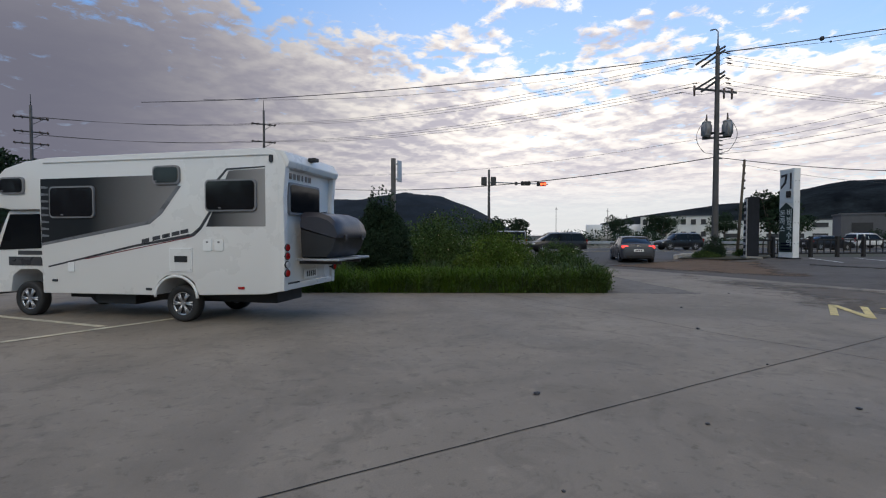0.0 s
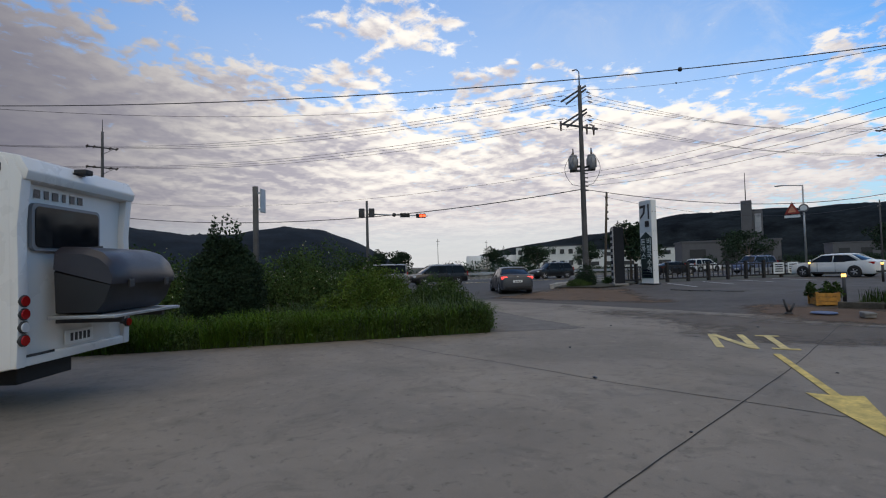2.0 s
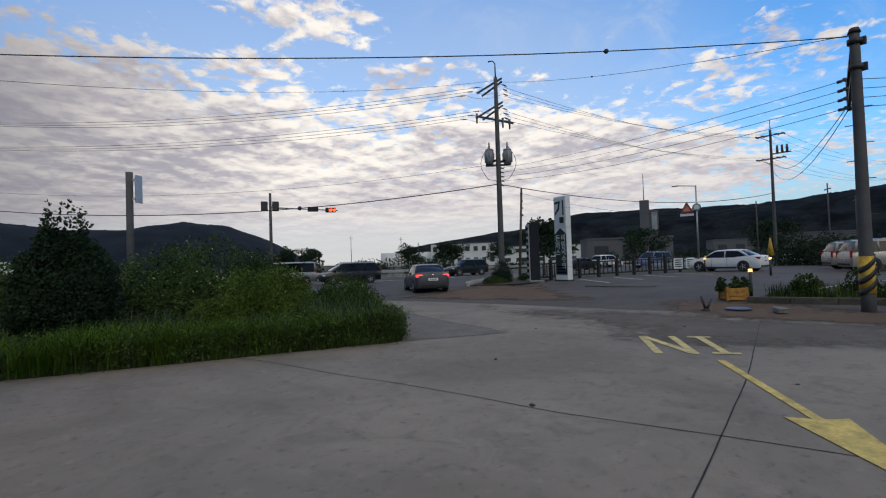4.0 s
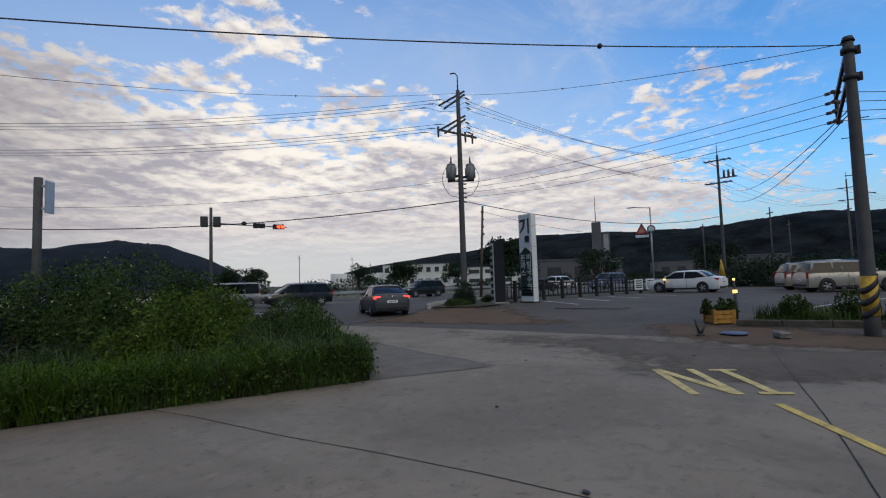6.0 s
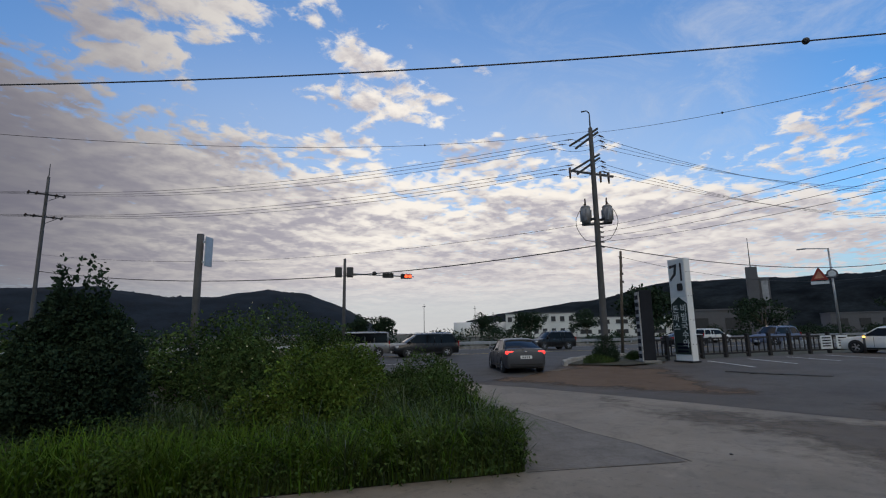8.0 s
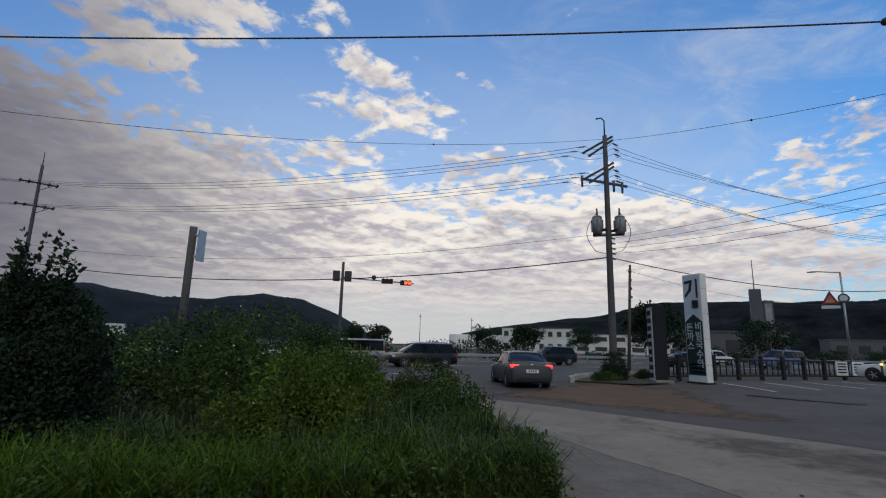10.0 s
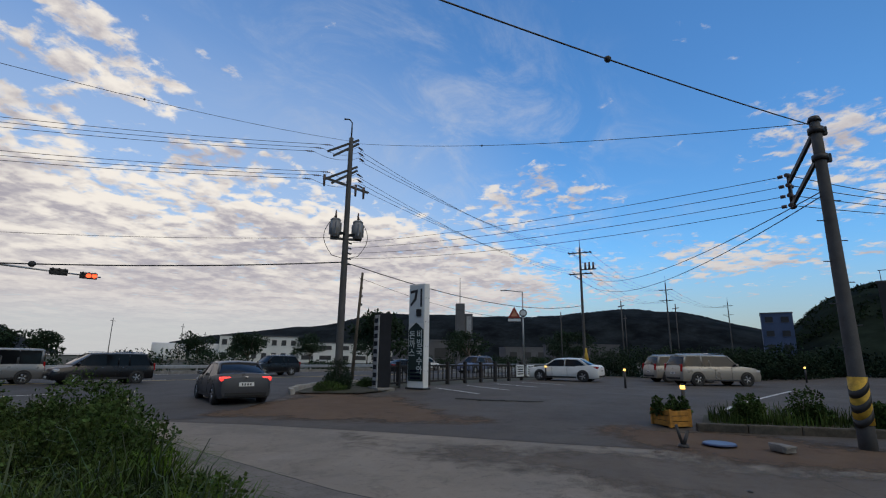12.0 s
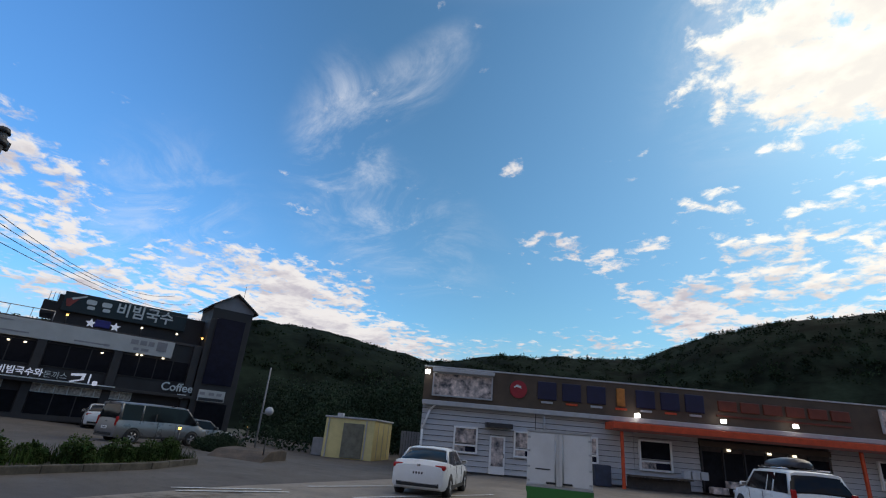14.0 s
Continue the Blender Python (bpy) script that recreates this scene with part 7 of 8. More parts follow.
for x, y, l_ in ((18.75, 10.75, 0.0), (23.4, 3.7, 0.0), (30.6, 13.6, 0.0), (36.4, 19.2, 0.0), (42.4, 4.2, 0.0), (24.6, -4.0, 0.0), (38.0, -19.5, 0.0)):
    bollard_light(x, y, 0.98, l_)
box_ = thing("planter_box", "orange slatted wooden planter with ragged plants", "planter", 18.10, 11.07, gz(18.10, 11.07) + 0.02, 40)
for z in (0.07, 0.20, 0.33):
    for s in (1, -1):
        part("long_slat", box(0.74, 0.035, 0.115, (0, s * 0.26, z), 0.008), ORANGE_WOOD, box_)
        part("short_slat", box(0.035, 0.50, 0.115, (s * 0.36, 0, z), 0.008), ORANGE_WOOD, box_)
for s in (1, -1):
    for q in (1, -1):
        part("corner_post", box(0.07, 0.07, 0.42, (s * 0.345, q * 0.28, 0.21), 0.008), ORANGE_WOOD, box_)
    part("inked_mark", box(0.20, 0.01, 0.05, (0.13 * s, -0.283, 0.24)), DARK, box_)
part("soil", box(0.68, 0.46, 0.30, (0, 0, 0.17)), SOIL, box_)
stub = thing("broken_post", "dark broken stub of a bent post", "post", 15.2, 10.75, 0.02)
part("stem", rod((0, 0, 0), (-0.05, 0.10, 0.42), 0.035, 0.03, 8), DARK, stub)
part("stem", rod((0.02, 0, 0), (0.12, -0.10, 0.30), 0.04, 0.03, 8), DARK, stub)
part("foot", rod((0, 0, -0.01), (0, 0, 0.05), 0.11, 0.09, 12), DARK, stub)
lid_ = thing("drain_lid", "blue plastic lid lying on the dirt", "lid", 15.7, 10.1, 0.05)
part("disc", rod((0, 0, 0), (0, 0, 0.035), 0.32, 0.29, 24), mat("blue_plastic", (0.075, 0.105, 0.21), 0.4, vary=0.1), lid_)
blk = thing("concrete_lump", "rough pale lump of concrete", "stone", 15.5, 9.05, 0.03)
lump = box(0.42, 0.30, 0.14, (0, 0, 0.07), 0.05, rz=30)
for v_ in lump.verts:
    v_.co += Vector((1, 1, 0.6)) * 0.05 * noise.noise(v_.co * 9.0)
part("lump", lump, CEMENT, blk)
MOSSY = mat("mossy_cement", (0.085, 0.074, 0.058), 0.95, vary=0.45, scale=2.5, fine=18, bump=0.4)
BED = [(17.6, 10.5), (18.2, 7.3), (18.8, 3.6), (19.3, 0.4), (20.4, -2.0)]
bed = thing("flower_bed_edge", "low weathered concrete edge of the flower bed", "kerb", kind="structure")
for (x0, y0), (x1, y1) in zip(BED, BED[1:]):
    n = 3
    for k in range(n):
        xa, ya = x0 + (x1 - x0) * (k + 0.5) / n, y0 + (y1 - y0) * (k + 0.5) / n
        part("edge_block", box(math.dist((x0, y0), (x1, y1)) / n - 0.012, 0.18, 0.24, (xa, ya, gz(xa, ya) + 0.07), 0.03, rz=math.degrees(math.atan2(y1 - y0, x1 - x0))), MOSSY, bed)
sheet("flower_bed_soil", [(17.7, 10.4), (18.3, 7.3), (18.9, 3.6), (19.4, 0.4), (20.5, -1.9), (22.2, -2.4), (21.4, 0.4), (20.7, 4.0), (20.3, 7.6), (19.6, 10.3)], 0.12, SOIL, "dark earth of the flower bed", "earth", 0.8)
ramp_ = thing("concrete_ramp", "low brown weathered concrete slab at the lot's edge", "slab", 22.8, -6.4, 0.05, -60)
part("slab", prism([(-2.2, 0), (2.2, 0), (2.2, 0.46), (1.2, 0.55), (-0.6, 0.50), (-1.4, 0.28)], -1.2, 1.2, bev=0.06), mat("brown_weathered_concrete", (0.075, 0.056, 0.042), 0.95, vary=0.4, scale=2.0, bump=0.4), ramp_)
part("rail_post", rod((-1.0, -1.0, 0.3), (-1.0, -1.0, 1.0), 0.03, seg=6), DARK, ramp_)

# ---- road furniture ----
sp = thing("road_sign", "grey road sign post with a white board seen from behind", "road sign", 4.3, 31.7, 0)
part("post", rod((0, 0, 0), (0, 0, 6.25), 0.16, 0.15, 16), POLE, sp)
part("board", box(0.05, 0.52, 1.3, (0.34, -0.22, 5.45), 0.02, rz=-40), STEEL, sp)
for z in (5.0, 5.9):
    part("clamp", box(0.36, 0.10, 0.10, (0.18, -0.11, z), 0.01, rz=-30), STEEL, sp)
sg = thing("traffic_signal", "traffic signal with red lamps on a long arm", "traffic light", 15.4, 43.6, 0, -24)
part("post", rod((0, 0, 0), (0, 0, 7.5), 0.15, 0.10, 14), POLE, sg)
arm = part("arm", rod((0, 0, 6.35), (5.3, 0, 6.10), 0.06, 0.04, 10), STEEL, sg)
SIG_RED = mat("lit_red_signal", (0.8, 0.05, 0.02), 0.4, emit=(1.0, 0.07, 0.02, 5.0))


def head(x, y, z, lit, parent, w=0.95):
    h_ = part("signal_head", box(w, 0.22, 0.36, (x, y, z), 0.03), DARK, parent)
    n = 3
    for k in range(n):
        part("lens", rod((x - w / 2 + w * (k + 0.5) / n, y - 0.16, z), (x - w / 2 + w * (k + 0.5) / n, y - 0.10, z), 0.125, seg=16), SIG_RED if k in lit else BLACK, h_)
        part("visor", rod((x - w / 2 + w * (k + 0.5) / n, y - 0.24, z + 0.14), (x - w / 2 + w * (k + 0.5) / n, y - 0.10, z + 0.14), 0.06, seg=8), DARK, h_)


head(4.7, 0, 6.13, (1, 2), sg, 0.85)
head(3.3, 0, 6.2, (), sg, 0.85)
for dx in (-0.45, 0.40):
    part("side_head", box(0.50, 0.5, 0.75, (dx, 0, 6.45), 0.05), DARK, sg)
lampost = thing("street_lamp", "grey street lamp with a bent arm", "street lamp", 47.8, 24.25, 0.25, 100)
part("post", rod((0, 0, 0), (0, 0, 7.6), 0.09, 0.06, 12), STEEL, lampost)
part("arm", rod((0, 0, 7.55), (1.5, 0, 7.75), 0.045, 0.04, 8), STEEL, lampost)
part("lamp_head", box(0.6, 0.2, 0.10, (1.75, 0, 7.74), 0.03), STEEL, lampost)
warn = thing("warning_sign", "red and white triangle warning sign", "road sign", 47.3, 24.9, 0.25, -78)
part("bracket", box(1.10, 0.05, 0.07, (0.45, -0.06, 5.35), 0.01), STEEL, warn)
RED_SIGN = mat("sign_red", (0.30, 0.04, 0.025), 0.45, vary=0.1)
part("triangle", prism([(-0.56, 5.12), (0.56, 5.12), (0.0, 6.15)], -0.12, -0.08), RED_SIGN, warn)
part("triangle_inner", prism([(-0.32, 5.25), (0.32, 5.25), (0.0, 5.85)], -0.14, -0.12), mat("sign_orange", (0.55, 0.25, 0.15), 0.5), warn)
part("notice", box(1.15, 0.05, 0.24, (0.0, -0.10, 4.92)), SIGN_ICE, warn)
rnd = thing("round_sign", "round grey road sign on the lamp post", "road sign", 47.62, 24.15, 0.25, -78)
part("bracket", box(0.10, 0.42, 0.08, (0.05, 0.06, 5.55), 0.01), STEEL, rnd)
part("disc", rod((0, -0.1, 5.55), (0, -0.14, 5.55), 0.36, seg=24), FAR_GREY, rnd)
part("disc_inner", rod((0, -0.14, 5.55), (0, -0.16, 5.55), 0.25, seg=24), SIGN_ICE, rnd)
yel = thing("traffic_figure", "yellow folded parasol on a stand", "parasol", 49.5, 19.0, 0.3)
part("cloth", rod((0, 0, 0.9), (0, 0, 2.4), 0.28, 0.06, 10), YELLOW, yel)
part("stand", rod((0, 0, 0), (0, 0, 0.9), 0.04, seg=8), DARK, yel)


# ---- plants ----
def leaf_mesh(name, blobs, count, size, material, seed, shell=0.55, upright=0.0):
    """Many small leaves, each a bent pair of triangles, strewn through the given lobes (centre, radii)."""
    rng = np.random.default_rng(seed)
    vol = np.array([r[0] * r[1] * r[2] for _, r in blobs]) ** 0.67
    pick = rng.choice(len(blobs), count, p=vol / vol.sum())
    cen = np.array([c for c, _ in blobs], float)[pick]
    rad = np.array([r for _, r in blobs], float)[pick]
    d = rng.normal(size=(count, 3))
    d /= np.linalg.norm(d, axis=1, keepdims=True)
    k = shell + (1 - shell) * rng.random(count) ** 0.6
    lump = np.array([1 + 0.35 * noise.noise(Vector(x) * 2.3 + Vector((seed, 0, 0))) for x in d])
    pos = cen + d * rad * (k * lump)[:, None]
    pos[:, 2] = np.maximum(pos[:, 2], 0.03)
    a = rng.normal(size=(count, 3)) + d * 0.6 + np.array([0, 0, upright])
    a /= np.linalg.norm(a, axis=1, keepdims=True)
    b2 = np.cross(a, rng.normal(size=(count, 3)))
    b2 /= np.linalg.norm(b2, axis=1, keepdims=True)
    s = (size * (0.6 + 0.8 * rng.random(count)))[:, None]
    tip, w = a * s, b2 * s * 0.32
    nrm = np.cross(a, b2) * s * 0.12
    verts = np.stack([pos, pos + tip * 0.45 + w + nrm, pos + tip, pos + tip * 0.45 - w + nrm], 1).reshape(-1, 3)
    base = np.arange(count)[:, None] * 4
    faces = np.concatenate([base + [0, 1, 2], base + [0, 2, 3]])
    me = bpy.data.meshes.new(name)
    me.from_pydata(verts.tolist(), [], faces.tolist())
    me.materials.append(material)
    return me


def shrub(x, y, lobes, count, size, material, seed, label, flowers=0, z=None, group="", sprigs=0, name="shrub", stems=5):
    t_ = thing(name, label, "shrub" if name == "shrub" else name.replace("_", " "), x, y, gz(x, y) if z is None else z, 0, group)
    ob = new("leaves", leaf_mesh("leaves", lobes, count, size, material, seed))
    ob.parent = t_
    rng = random.Random(seed)
    top = max(lobes, key=lambda l: l[0][2] + l[1][2])
    st_ = bmesh.new()
    for k in range(stems):
        c, r = lobes[k % len(lobes)]
        rod((rng.uniform(-0.1, 0.1), rng.uniform(-0.1, 0.1), 0), (c[0] + rng.uniform(-0.3, 0.3) * r[0], c[1] + rng.uniform(-0.3, 0.3) * r[1], c[2]), 0.02 + 0.012 * top[1][2], 0.008, 6, st_)
    part("stems", st_, BARK, t_)
    if sprigs:
        sp_ = []
        for k in range(sprigs):
            a, q = rng.uniform(0, 6.28), rng.uniform(0.1, 1.1)
            cx, cy = top[0][0] + q * top[1][0] * math.cos(a), top[0][1] + q * top[1][1] * math.sin(a)
            h = rng.uniform(0.45, 0.95)
            for j in range(7):
                sp_.append(((cx + 0.02 * j, cy, top[0][2] + top[1][2] * (1 - 0.5 * q * q) * 0.75 + h * j / 7), (0.045 - 0.004 * j, 0.045 - 0.004 * j, 0.05)))
        ob = new("young_growth", leaf_mesh("young_growth", sp_, sprigs * 60, size * 1.25, material, seed + 50, 0.0, 0.9))
        ob.parent = t_
        tagged(ob, "upright young shoots", kind="stuff")
    if flowers:
        up_ = [((c[0], c[1], c[2] + r[2] * 0.25), (r[0], r[1], r[2] * 0.85)) for c, r in lobes]
        ob = new("blossom", leaf_mesh("blossom", up_, flowers, 0.06, FLOWER, seed + 90, 0.97))
        ob.parent = t_
        tagged(ob, "small pale blossom", kind="stuff")
    return t_


def tall_lobes(h, r, seed, n=7, cone=False):
    """Lobes of a crown: a heap that is round or tapers upwards."""
    rng = random.Random(seed)
    out_ = []
    for k in range(n):
        f = (k + 0.5) / n
        q = r * ((1 - f) ** 0.7 + 0.12 if cone else (1 - (2 * f - 0.8) ** 2 * 0.55)) * 0.72
        a = rng.uniform(0, 6.28)
        off = r * 0.35 * (1 - f)
        out_.append(((off * math.cos(a), off * math.sin(a), h * (0.12 + 0.80 * f)), (max(q, 0.12), max(q, 0.12), h / n * 1.15)))
    return out_


def heap(h, r, seed, n=8):
    """Lobes of a sprawling low bush."""
    rng = random.Random(seed)
    out_ = [((0, 0, h * 0.45), (r * 0.7, r * 0.7, h * 0.5))]
    for k in range(n):
        a, q = rng.uniform(0, 6.28), rng.uniform(0.35, 0.85)
        hh = h * rng.uniform(0.45, 0.95) * (1.15 - q * 0.5)
        out_.append(((r * q * math.cos(a), r * q * math.sin(a), hh * 0.45), (r * 0.38, r * 0.38, hh * 0.52)))
    return out_


LEAF_LIGHT = mat("yellow_green_leaf", (0.06, 0.10, 0.016), 0.8, spec=0.08, vary=0.3, scale=1.2, second=(0.085, 0.125, 0.022), rand=0.35)
shrub(1.4, 18.6, [((0, 0, 0.9), (0.85, 0.9, 0.9)), ((0.45, 0.1, 0.9), (0.6, 0.7, 0.8)), ((-0.5, 0.1, 0.85), (0.6, 0.7, 0.8)), ((0.38, 0, 1.55), (0.55, 0.6, 0.58)), ((-0.40, 0.1, 1.58), (0.58, 0.6, 0.58)), ((0.18, 0.1, 1.95), (0.52, 0.52, 0.50)), ((-0.16, 0.0, 2.08), (0.48, 0.48, 0.50))], 42000, 0.066, LEAF_DARK, 3, "tall dark rounded shrub in the weeds", sprigs=13)
shrub(6.4, 26.2, heap(3.0, 2.9, 5, 12), 22000, 0.095, LEAF, 5, "broad green bush with small pale flowers", 120)
shrub(-1.2, 21.2, heap(2.7, 2.4, 6, 10), 14000, 0.095, LEAF, 6, "broad green bush with small pale flowers", 120)
shrub(-4.8, 22.6, heap(2.7, 2.6, 7, 10), 11000, 0.10, LEAF, 7, "broad green bush with small pale flowers", 90)
shrub(3.9, 21.3, heap(2.5, 2.0, 8, 9), 13000, 0.085, LEAF, 8, "green bush with small pale flowers", 70)
shrub(5.0, 17.4, heap(1.7, 1.25, 9, 8), 11000, 0.065, LEAF_LIGHT, 9, "yellow-green leafy bush in the weeds", 14)
shrub(6.4, 19.0, heap(1.75, 1.2, 10, 8), 10000, 0.065, LEAF_LIGHT, 10, "yellow-green leafy bush in the weeds", 12)
shrub(7.6, 16.9, heap(1.25, 0.9, 11, 7), 7000, 0.06, LEAF, 11, "low green bush in the weeds")
shrub(9.3, 20.6, heap(1.4, 1.2, 12, 7), 8000, 0.065, LEAF, 12, "low green bush at the plot's edge", 10)
shrub(7.0, 14.3, heap(0.75, 0.55, 13, 6), 4200, 0.05, LEAF, 13, "low leafy weed at the corner of the plot")
shrub(8.3, 23.6, heap(1.5, 1.5, 14, 8), 7000, 0.08, LEAF, 14, "green bush near the road", 30)
shrub(-8.5, 25.0, heap(2.4, 2.8, 15, 9), 7000, 0.11, LEAF, 15, "broad green bush with small pale flowers", 90)
shrub(0.8, 26.5, heap(2.5, 2.8, 16, 10), 9000, 0.11, LEAF, 16, "broad green bush in the weeds", 80)
shrub(3.2, 30.6, heap(2.2, 2.6, 17, 9), 7000, 0.11, LEAF_DARK, 17, "broad dark bush near the road")
shrub(21.9, 24.7, heap(1.35, 0.75, 18, 7), 4500, 0.07, LEAF_DARK, 18, "dark bush at the foot of the pole", z=0.28)
shrub(23.7, 24.2, heap(0.5, 0.9, 19, 7), 3000, 0.06, LEAF, 19, "low weeds beside the stele", z=0.30)
shrub(21.0, 24.6, heap(0.45, 0.8, 20, 6), 2500, 0.06, LEAF, 20, "low weeds on the island", z=0.25)
for i, (x, y, h, r) in enumerate(((18.9, 9.3, 0.95, 0.42), (19.2, 8.0, 1.15, 0.50), (19.0, 6.6, 0.8, 0.36), (19.6, 5.6, 0.7, 0.4), (19.4, 4.5, 0.95, 0.45), (20.0, 3.4, 0.65, 0.4), (19.9, 2.3, 1.0, 0.5), (20.1, 1.0, 0.95, 0.5), (20.6, -0.3, 0.8, 0.45), (21.2, -1.4, 0.9, 0.5), (18.35, 11.3, 0.0, 0.0))):
    if h:
        shrub(x, y, heap(h * 0.78, r * 1.05, 30 + i, 6), 1900, 0.08, LEAF, 30 + i, "small leafy shrub in the flower bed", z=gz(x, y) + 0.1, group="bed shrubs")
shrub(27.6, -8.6, heap(1.1, 1.2, 45, 7), 5200, 0.08, LEAF_DARK, 45, "dark low bush at the lot's edge", z=gz(27.6, -8.6))
shrub(29.4, -10.6, heap(1.0, 1.1, 46, 7), 4600, 0.08, LEAF_DARK, 46, "dark low bush at the lot's edge", z=gz(29.4, -10.6))
shrub(26.0, -7.2, heap(0.8, 0.9, 47, 6), 3600, 0.07, LEAF_DARK, 47, "dark low bush at the lot's edge", z=gz(26.0, -7.2))
for i, (dx, dy) in enumerate(((-0.15, 0.28), (0.1, -0.05), (0.12, -0.3))):
    shrub(18.10 + dx, 11.07 + dy, [((0, 0, 0.12), (0.16, 0.16, 0.18)), ((0.05, 0.02, 0.28), (0.08, 0.10, 0.16))], 260, 0.09, LEAF, 60 + i, "ragged plant in the wooden planter", z=0.36, group="planter plants", stems=2)


def blades(name, points, heights, width, material, label, seed, lean=0.45):
    """Grass: each blade a tapering strip of two quads and a tip that bows over."""
    rng = np.random.default_rng(seed)
    n = len(points)
    p = np.asarray(points, float)
    h = np.asarray(heights, float)[:, None]
    a = rng.random(n) * 6.283
    out_ = np.stack([np.cos(a), np.sin(a), np.zeros(n)], 1)
    side = np.stack([-np.sin(a), np.cos(a), np.zeros(n)], 1) * (width * (0.6 + 0.8 * rng.random(n)))[:, None]
    bow = (lean * (0.25 + rng.random(n)))[:, None]
    up3 = np.array([0, 0, 1.0])
    q1 = p + up3 * h * 0.45 + out_ * h * bow * 0.18
    q2 = p + up3 * h * 0.80 + out_ * h * bow * 0.55
    q3 = p + up3 * h * (1.0 - 0.35 * bow) + out_ * h * bow * 1.05
    v = np.stack([p - side, p + side, q1 + side * 0.85, q1 - side * 0.85, q2 + side * 0.5, q2 - side * 0.5, q3], 1).reshape(-1, 3)
    b0 = np.arange(n)[:, None] * 7
    f = np.concatenate([b0 + [0, 1, 2], b0 + [0, 2, 3], b0 + [3, 2, 4], b0 + [3, 4, 5], b0 + [5, 4, 6]])
    me = bpy.data.meshes.new(name)
    me.from_pydata(v.tolist(), [], f.tolist())
    me.materials.append(material)
    return tagged(new(name, me), label, "grass", kind="stuff")


def plot_points(n, seed, deep):
    """Places in the weedy plot, thickest along its front and right edges."""
    rng = np.random.default_rng(seed)
    got, hs = [], []
    while len(got) < n:
        s, d = rng.random(), rng.random() ** 1.5 * deep
        if rng.random() < 0.72:
            x0 = -9 + 15.7 * (1 - (1 - s) ** 1.2 * 1.0)
            y0 = 14.75 + (2.0 - x0) * 0.31
            x, y = x0 + 0.3 * d, y0 + 0.05 + 0.95 * d
        else:
            x0, y0 = 6.7 + 4.5 * s, 13.4 + 10.4 * s
            x, y = x0 - 0.05 - 0.9 * d * 0.8, y0 + 0.3 * d
        clump = noise.noise((x * 0.9, y * 0.9, 2.0)) + 0.6 * noise.noise((x * 2.6, y * 2.6, 5.0))
        if clump < -0.15 and rng.random() < 0.75:
            continue
        h = (0.13 + 0.16 * min(d, 1.6) / 1.6 + 0.62 * max(clump, 0)) * (0.45 + 0.85 * rng.random())
        if 4.2 < x < 8.5 and d < 1.8:
            h *= 1.5
        got.append((x, y, 0.0))
        hs.append(h)
    return got, hs


pts_, hs_ = plot_points(34000, 1, 2.8)
blades("tall_grass", pts_, hs_, 0.0065, GRASS, "long green uncut grass along the yard's edge", 2, 0.85)
pts_, hs_ = plot_points(13000, 3, 6.5)
blades("weeds", pts_, [h * 1.15 for h in hs_], 0.010, mat("dark_grass", (0.026, 0.048, 0.014), 0.6, vary=0.35, scale=0.7, rand=0.35), "long dark weeds in the plot", 4, 0.7)
rng_ = np.random.default_rng(9)
tuft, th = [], []
for k in range(280):
    s = rng_.random()
    cx, cy = (-4 + 10.6 * s, 0) if k % 4 else (6.9 + 3.6 * s, 13.6 + 8.6 * s)
    if k % 4:
        d = 0.12 + 1.6 * rng_.random() ** 2
        cy = 14.75 + (2.0 - cx) * 0.31 + d
    else:
        cx -= 0.25
    for j in range(34):
        q = rng_.normal(size=2) * 0.06
        tuft.append((cx + q[0], cy + q[1], 0))
        th.append(0.30 + 0.55 * rng_.random())
blades("grass_tufts", tuft, th, 0.008, mat("pale_grass", (0.062, 0.112, 0.014), 0.85, spec=0.03, vary=0.3, scale=0.7, rand=0.3), "pale arching grass tufts", 6, 1.0)
low_ = [((x, y, 0.14 + 0.11 * (i % 3)), (0.26, 0.26, 0.20 + 0.05 * (i % 3))) for i, (x, y) in enumerate([(p[0], p[1]) for p in plot_points(760, 21, 3.4)[0]])]
tagged(new("ground_weeds", leaf_mesh("ground_weeds", low_, 70000, 0.050, LEAF, 77, 0.35)), "low leafy weeds between the grass", "weeds", kind="stuff")
bp, bh = [], []
for k in range(5200):
    s = rng_.random()
    x, y = 18.0 + 2.3 * s + rng_.random() * 1.4, 10.2 - 12.2 * s
    bp.append((x, y, gz(x, y) + 0.1))
    bh.append(0.12 + 0.42 * rng_.random() ** 2)
blades("bed_weeds", bp, bh, 0.009, GRASS, "ragged weeds and flowers in the bed", 11)


# hedges, scrub and trees farther off
def scrub(name, spots, count, size, material, seed, label):
    rng = random.Random(seed)
    lobes = []
    for x, y, z, h, r in spots:
        for k in range(3):
            lobes.append(((x + rng.uniform(-0.6, 0.6) * r, y + rng.uniform(-0.6, 0.6) * r, z + h * rng.uniform(0.3, 0.55)), (r * rng.uniform(0.6, 0.9), r * rng.uniform(0.6, 0.9), h * rng.uniform(0.4, 0.55))))
    return tagged(new(name, leaf_mesh(name, lobes, count, size, material, seed, 0.65)), label, "scrub", kind="stuff")


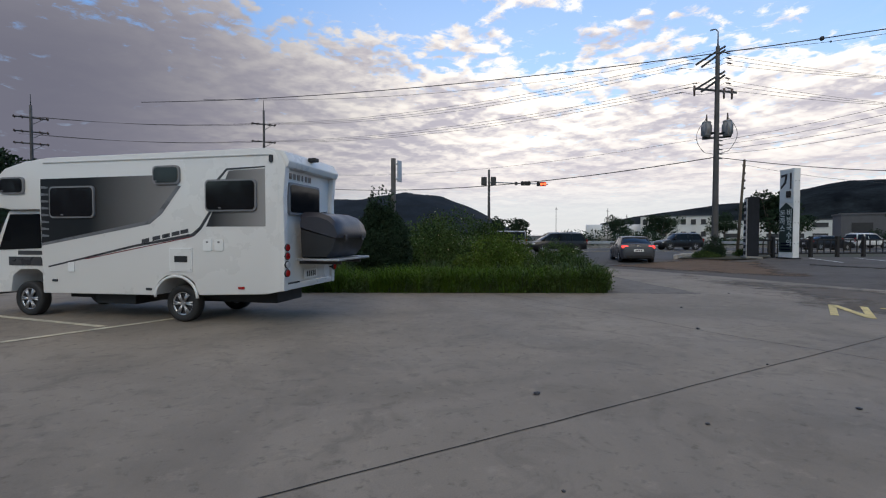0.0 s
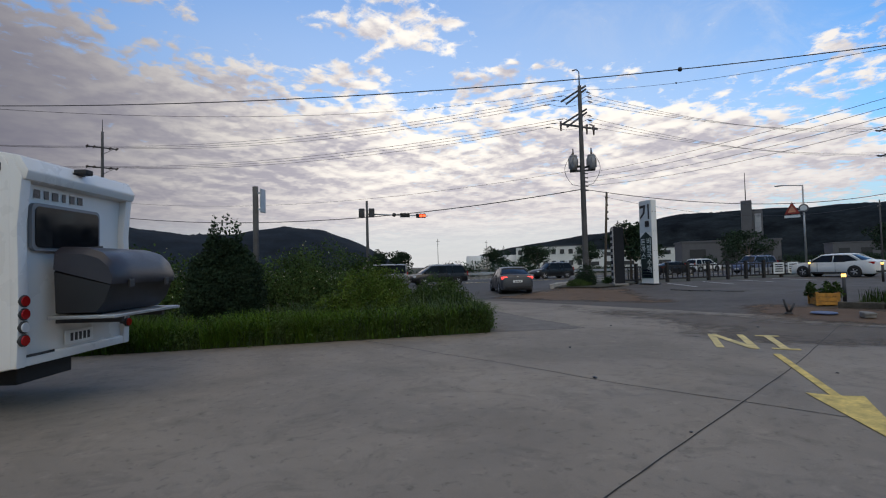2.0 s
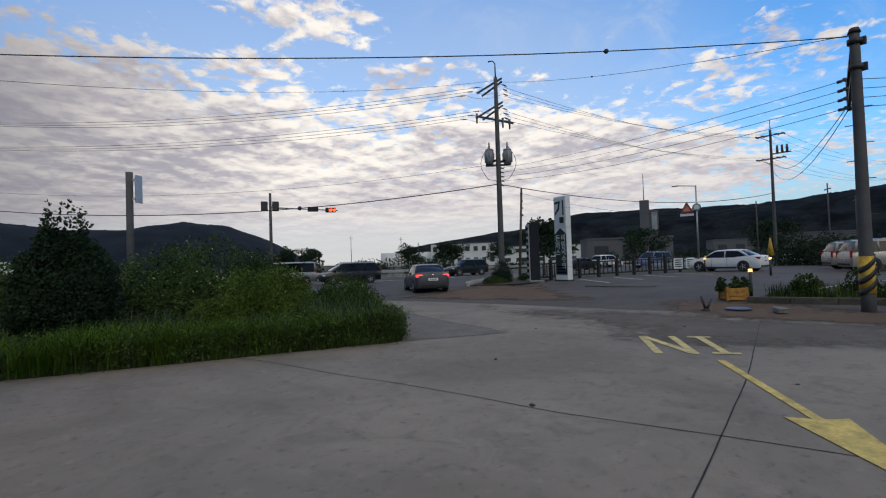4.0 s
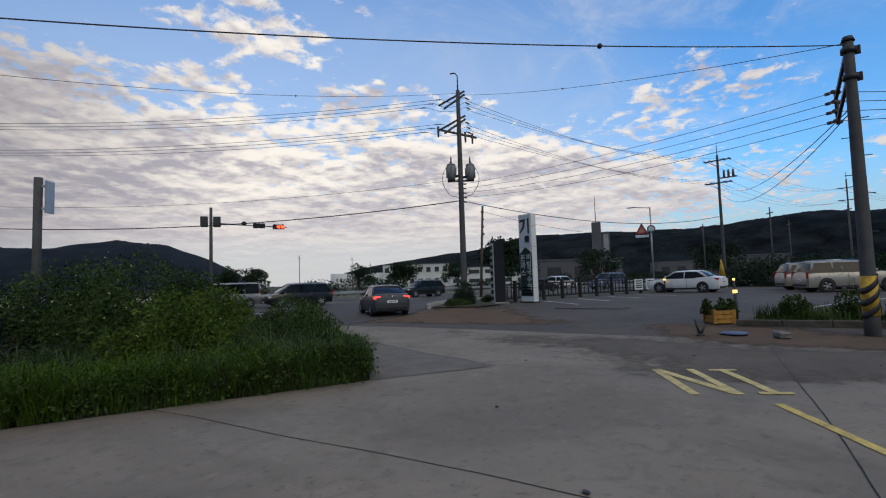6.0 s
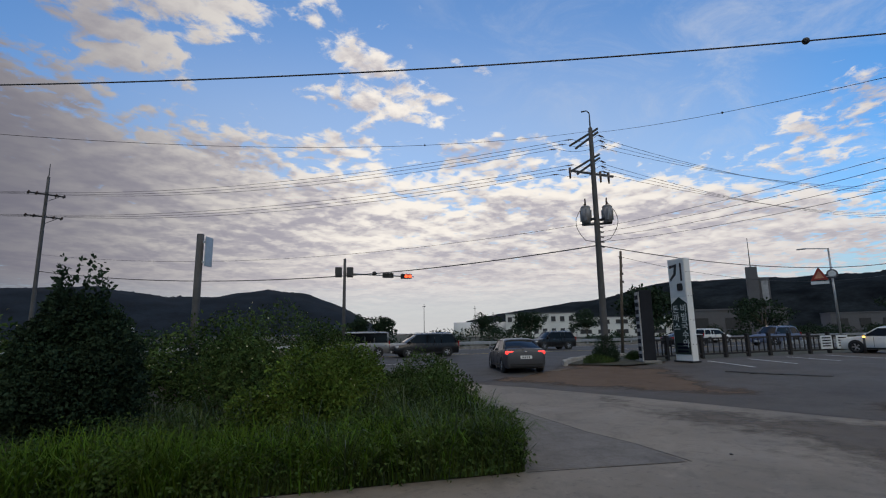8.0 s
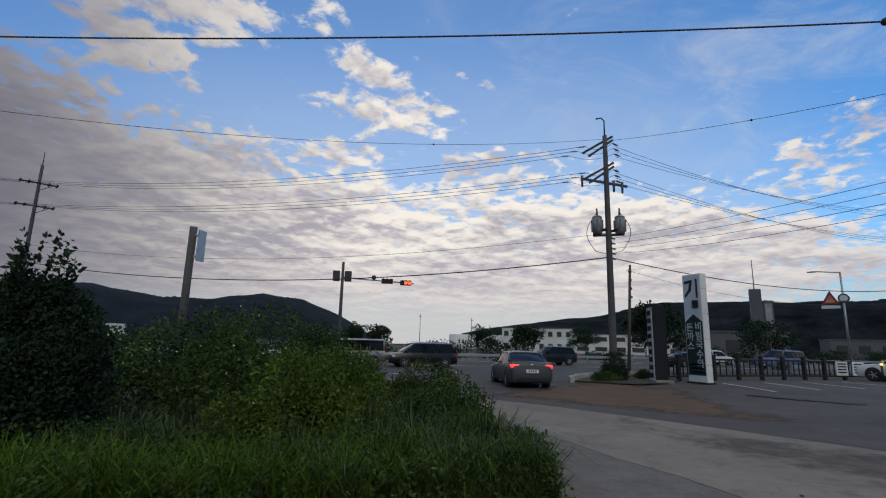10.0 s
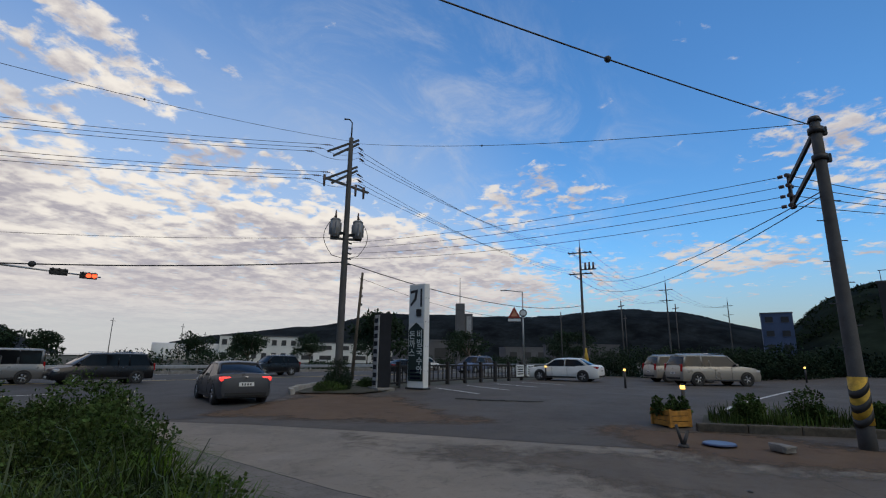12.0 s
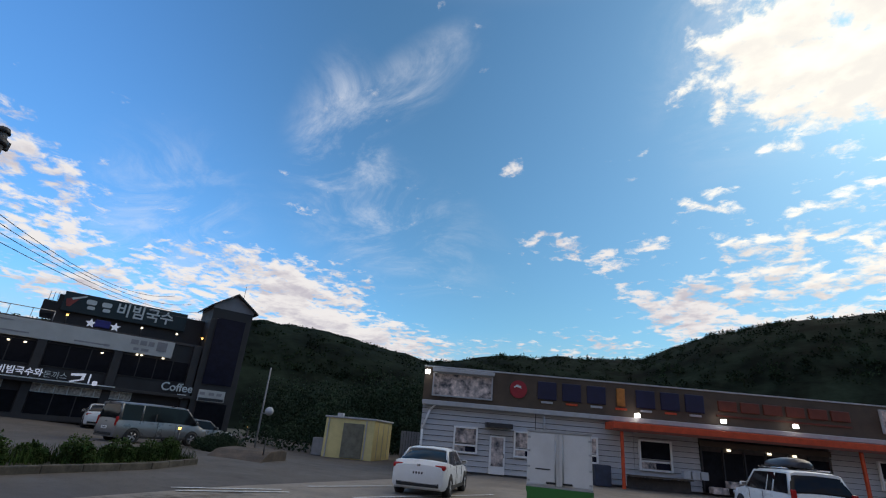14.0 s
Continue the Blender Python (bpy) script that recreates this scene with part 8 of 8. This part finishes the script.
rr = random.Random(4)
far_side = [(*road_at(u, 14.5 + rr.uniform(0, 5)), 0.0, rr.uniform(1.0, 2.4), rr.uniform(1.2, 2.4)) for u in range(-70, 110, 3)]
scrub("roadside_scrub", far_side, 34000, 0.24, LEAF_DARK, 41, "dark scrub beyond the main road")
lot_edge = [(49 + rr.uniform(-2, 3) - 0.05 * k, 19 - 1.35 * k, 0.3, rr.uniform(1.6, 2.9), rr.uniform(1.2, 1.9)) for k in range(22)]
scrub("lot_hedge", lot_edge, 34000, 0.16, LEAF_DARK, 42, "dark overgrown hedge at the end of the parking lot")
slope = [(37 + rr.uniform(-10, 10), -34 + rr.uniform(-7, 6), 0.0, rr.uniform(3.5, 8.0), rr.uniform(2.2, 3.6)) for k in range(34)]
slope += [(31.5 + rr.uniform(-3, 4), -17 - 1.1 * k, 0.0, rr.uniform(2.0, 4.5), rr.uniform(1.3, 2.2)) for k in range(9)]
slope += [(52 + rr.uniform(-3, 8), 3 + rr.uniform(-6, 4), 0.4, rr.uniform(1.4, 2.6), rr.uniform(1.6, 2.6)) for k in range(16)]
scrub("wood_edge", slope, 90000, 0.22, LEAF_DARK, 43, "dark trees and scrub at the foot of the hill")


def crown_lobes(h, r, seed, n=11):
    rng = random.Random(seed)
    out_ = []
    for k in range(n):
        a, q, f = rng.uniform(0, 6.28), rng.uniform(0.15, 0.8), rng.uniform(0.0, 1.0)
        out_.append(((r * q * math.cos(a), r * q * math.sin(a), h * (0.42 + 0.48 * f)), (r * rng.uniform(0.3, 0.5), r * rng.uniform(0.3, 0.5), h * rng.uniform(0.10, 0.17))))
    return out_


def tree(x, y, h, r, seed, label, count=2600, size=0.24):
    t_ = thing("tree", label, "tree", x, y, gz(x, y), 0, "trees")
    trunk = bmesh.new()
    rod((0, 0, -0.1), (0.05, 0.03, h * 0.5), 0.05 * h * 0.35 + 0.05, 0.06, 9, trunk)
    lobes = crown_lobes(h, r, seed)
    for c, rad in lobes[:7]:
        rod((0.03, 0.02, h * 0.34), c, 0.05, 0.02, 6, trunk)
    part("trunk", trunk, BARK, t_)
    ob = new("crown", leaf_mesh("crown", lobes, count, size, LEAF_DARK, seed, 0.45))
    ob.parent = t_


for i, (x, y, h, r) in enumerate(((56.5, 33.5, 5.2, 3.0), (47.5, 68, 4.6, 2.6), (62, 62, 5.0, 2.8), (72, 86, 5.5, 3.2), (30.5, 78, 4.5, 2.2), (34.5, 77, 4.2, 2.0), (31.5, 29.2, 4.3, 2.3), (48.0, 45.5 + 14, 4.5, 2.4), (88, 70, 6, 3.5), (70, 24, 5, 3), (84, 30, 6, 3.5))):
    tree(x, y, h, r, 200 + i, "dark leafy tree beside the road" if y > 25 else "dark leafy tree beyond the lot")
tree(-19.0, 39.0, 6.8, 3.2, 230, "tall dark tree beyond the motorhome", 5200, 0.22)


def hill_trees(name, bearings, far, heights, depth, lobes_n, count, size, seed, label, eye=(3.0, 10.0)):
    """Tree crowns standing on a hill's slope and along its crest, as many clumps of leaves."""
    rng = random.Random(seed)
    lobes = []
    for k in range(lobes_n):
        az = rng.uniform(bearings[0], bearings[-1])
        q = 1.0 if k % 3 == 0 else rng.uniform(0.25, 1.0)
        top = far * math.tan(radians(max(float(np.interp(az, bearings, heights)), 0)))
        r = far * (1 - depth * (1 - q))
        z = top * math.sin(q * math.pi / 2)
        h = far * rng.uniform(0.004, 0.008)
        lobes.append(((eye[0] + r * math.sin(radians(az)), eye[1] + r * math.cos(radians(az)), z + h * 0.3), (h * 0.9, h * 0.9, h * rng.uniform(0.7, 1.1))))
    return tagged(new(name, leaf_mesh(name, lobes, count, size, FOREST_LEAF, seed, 0.5)), label, "trees", kind="stuff")


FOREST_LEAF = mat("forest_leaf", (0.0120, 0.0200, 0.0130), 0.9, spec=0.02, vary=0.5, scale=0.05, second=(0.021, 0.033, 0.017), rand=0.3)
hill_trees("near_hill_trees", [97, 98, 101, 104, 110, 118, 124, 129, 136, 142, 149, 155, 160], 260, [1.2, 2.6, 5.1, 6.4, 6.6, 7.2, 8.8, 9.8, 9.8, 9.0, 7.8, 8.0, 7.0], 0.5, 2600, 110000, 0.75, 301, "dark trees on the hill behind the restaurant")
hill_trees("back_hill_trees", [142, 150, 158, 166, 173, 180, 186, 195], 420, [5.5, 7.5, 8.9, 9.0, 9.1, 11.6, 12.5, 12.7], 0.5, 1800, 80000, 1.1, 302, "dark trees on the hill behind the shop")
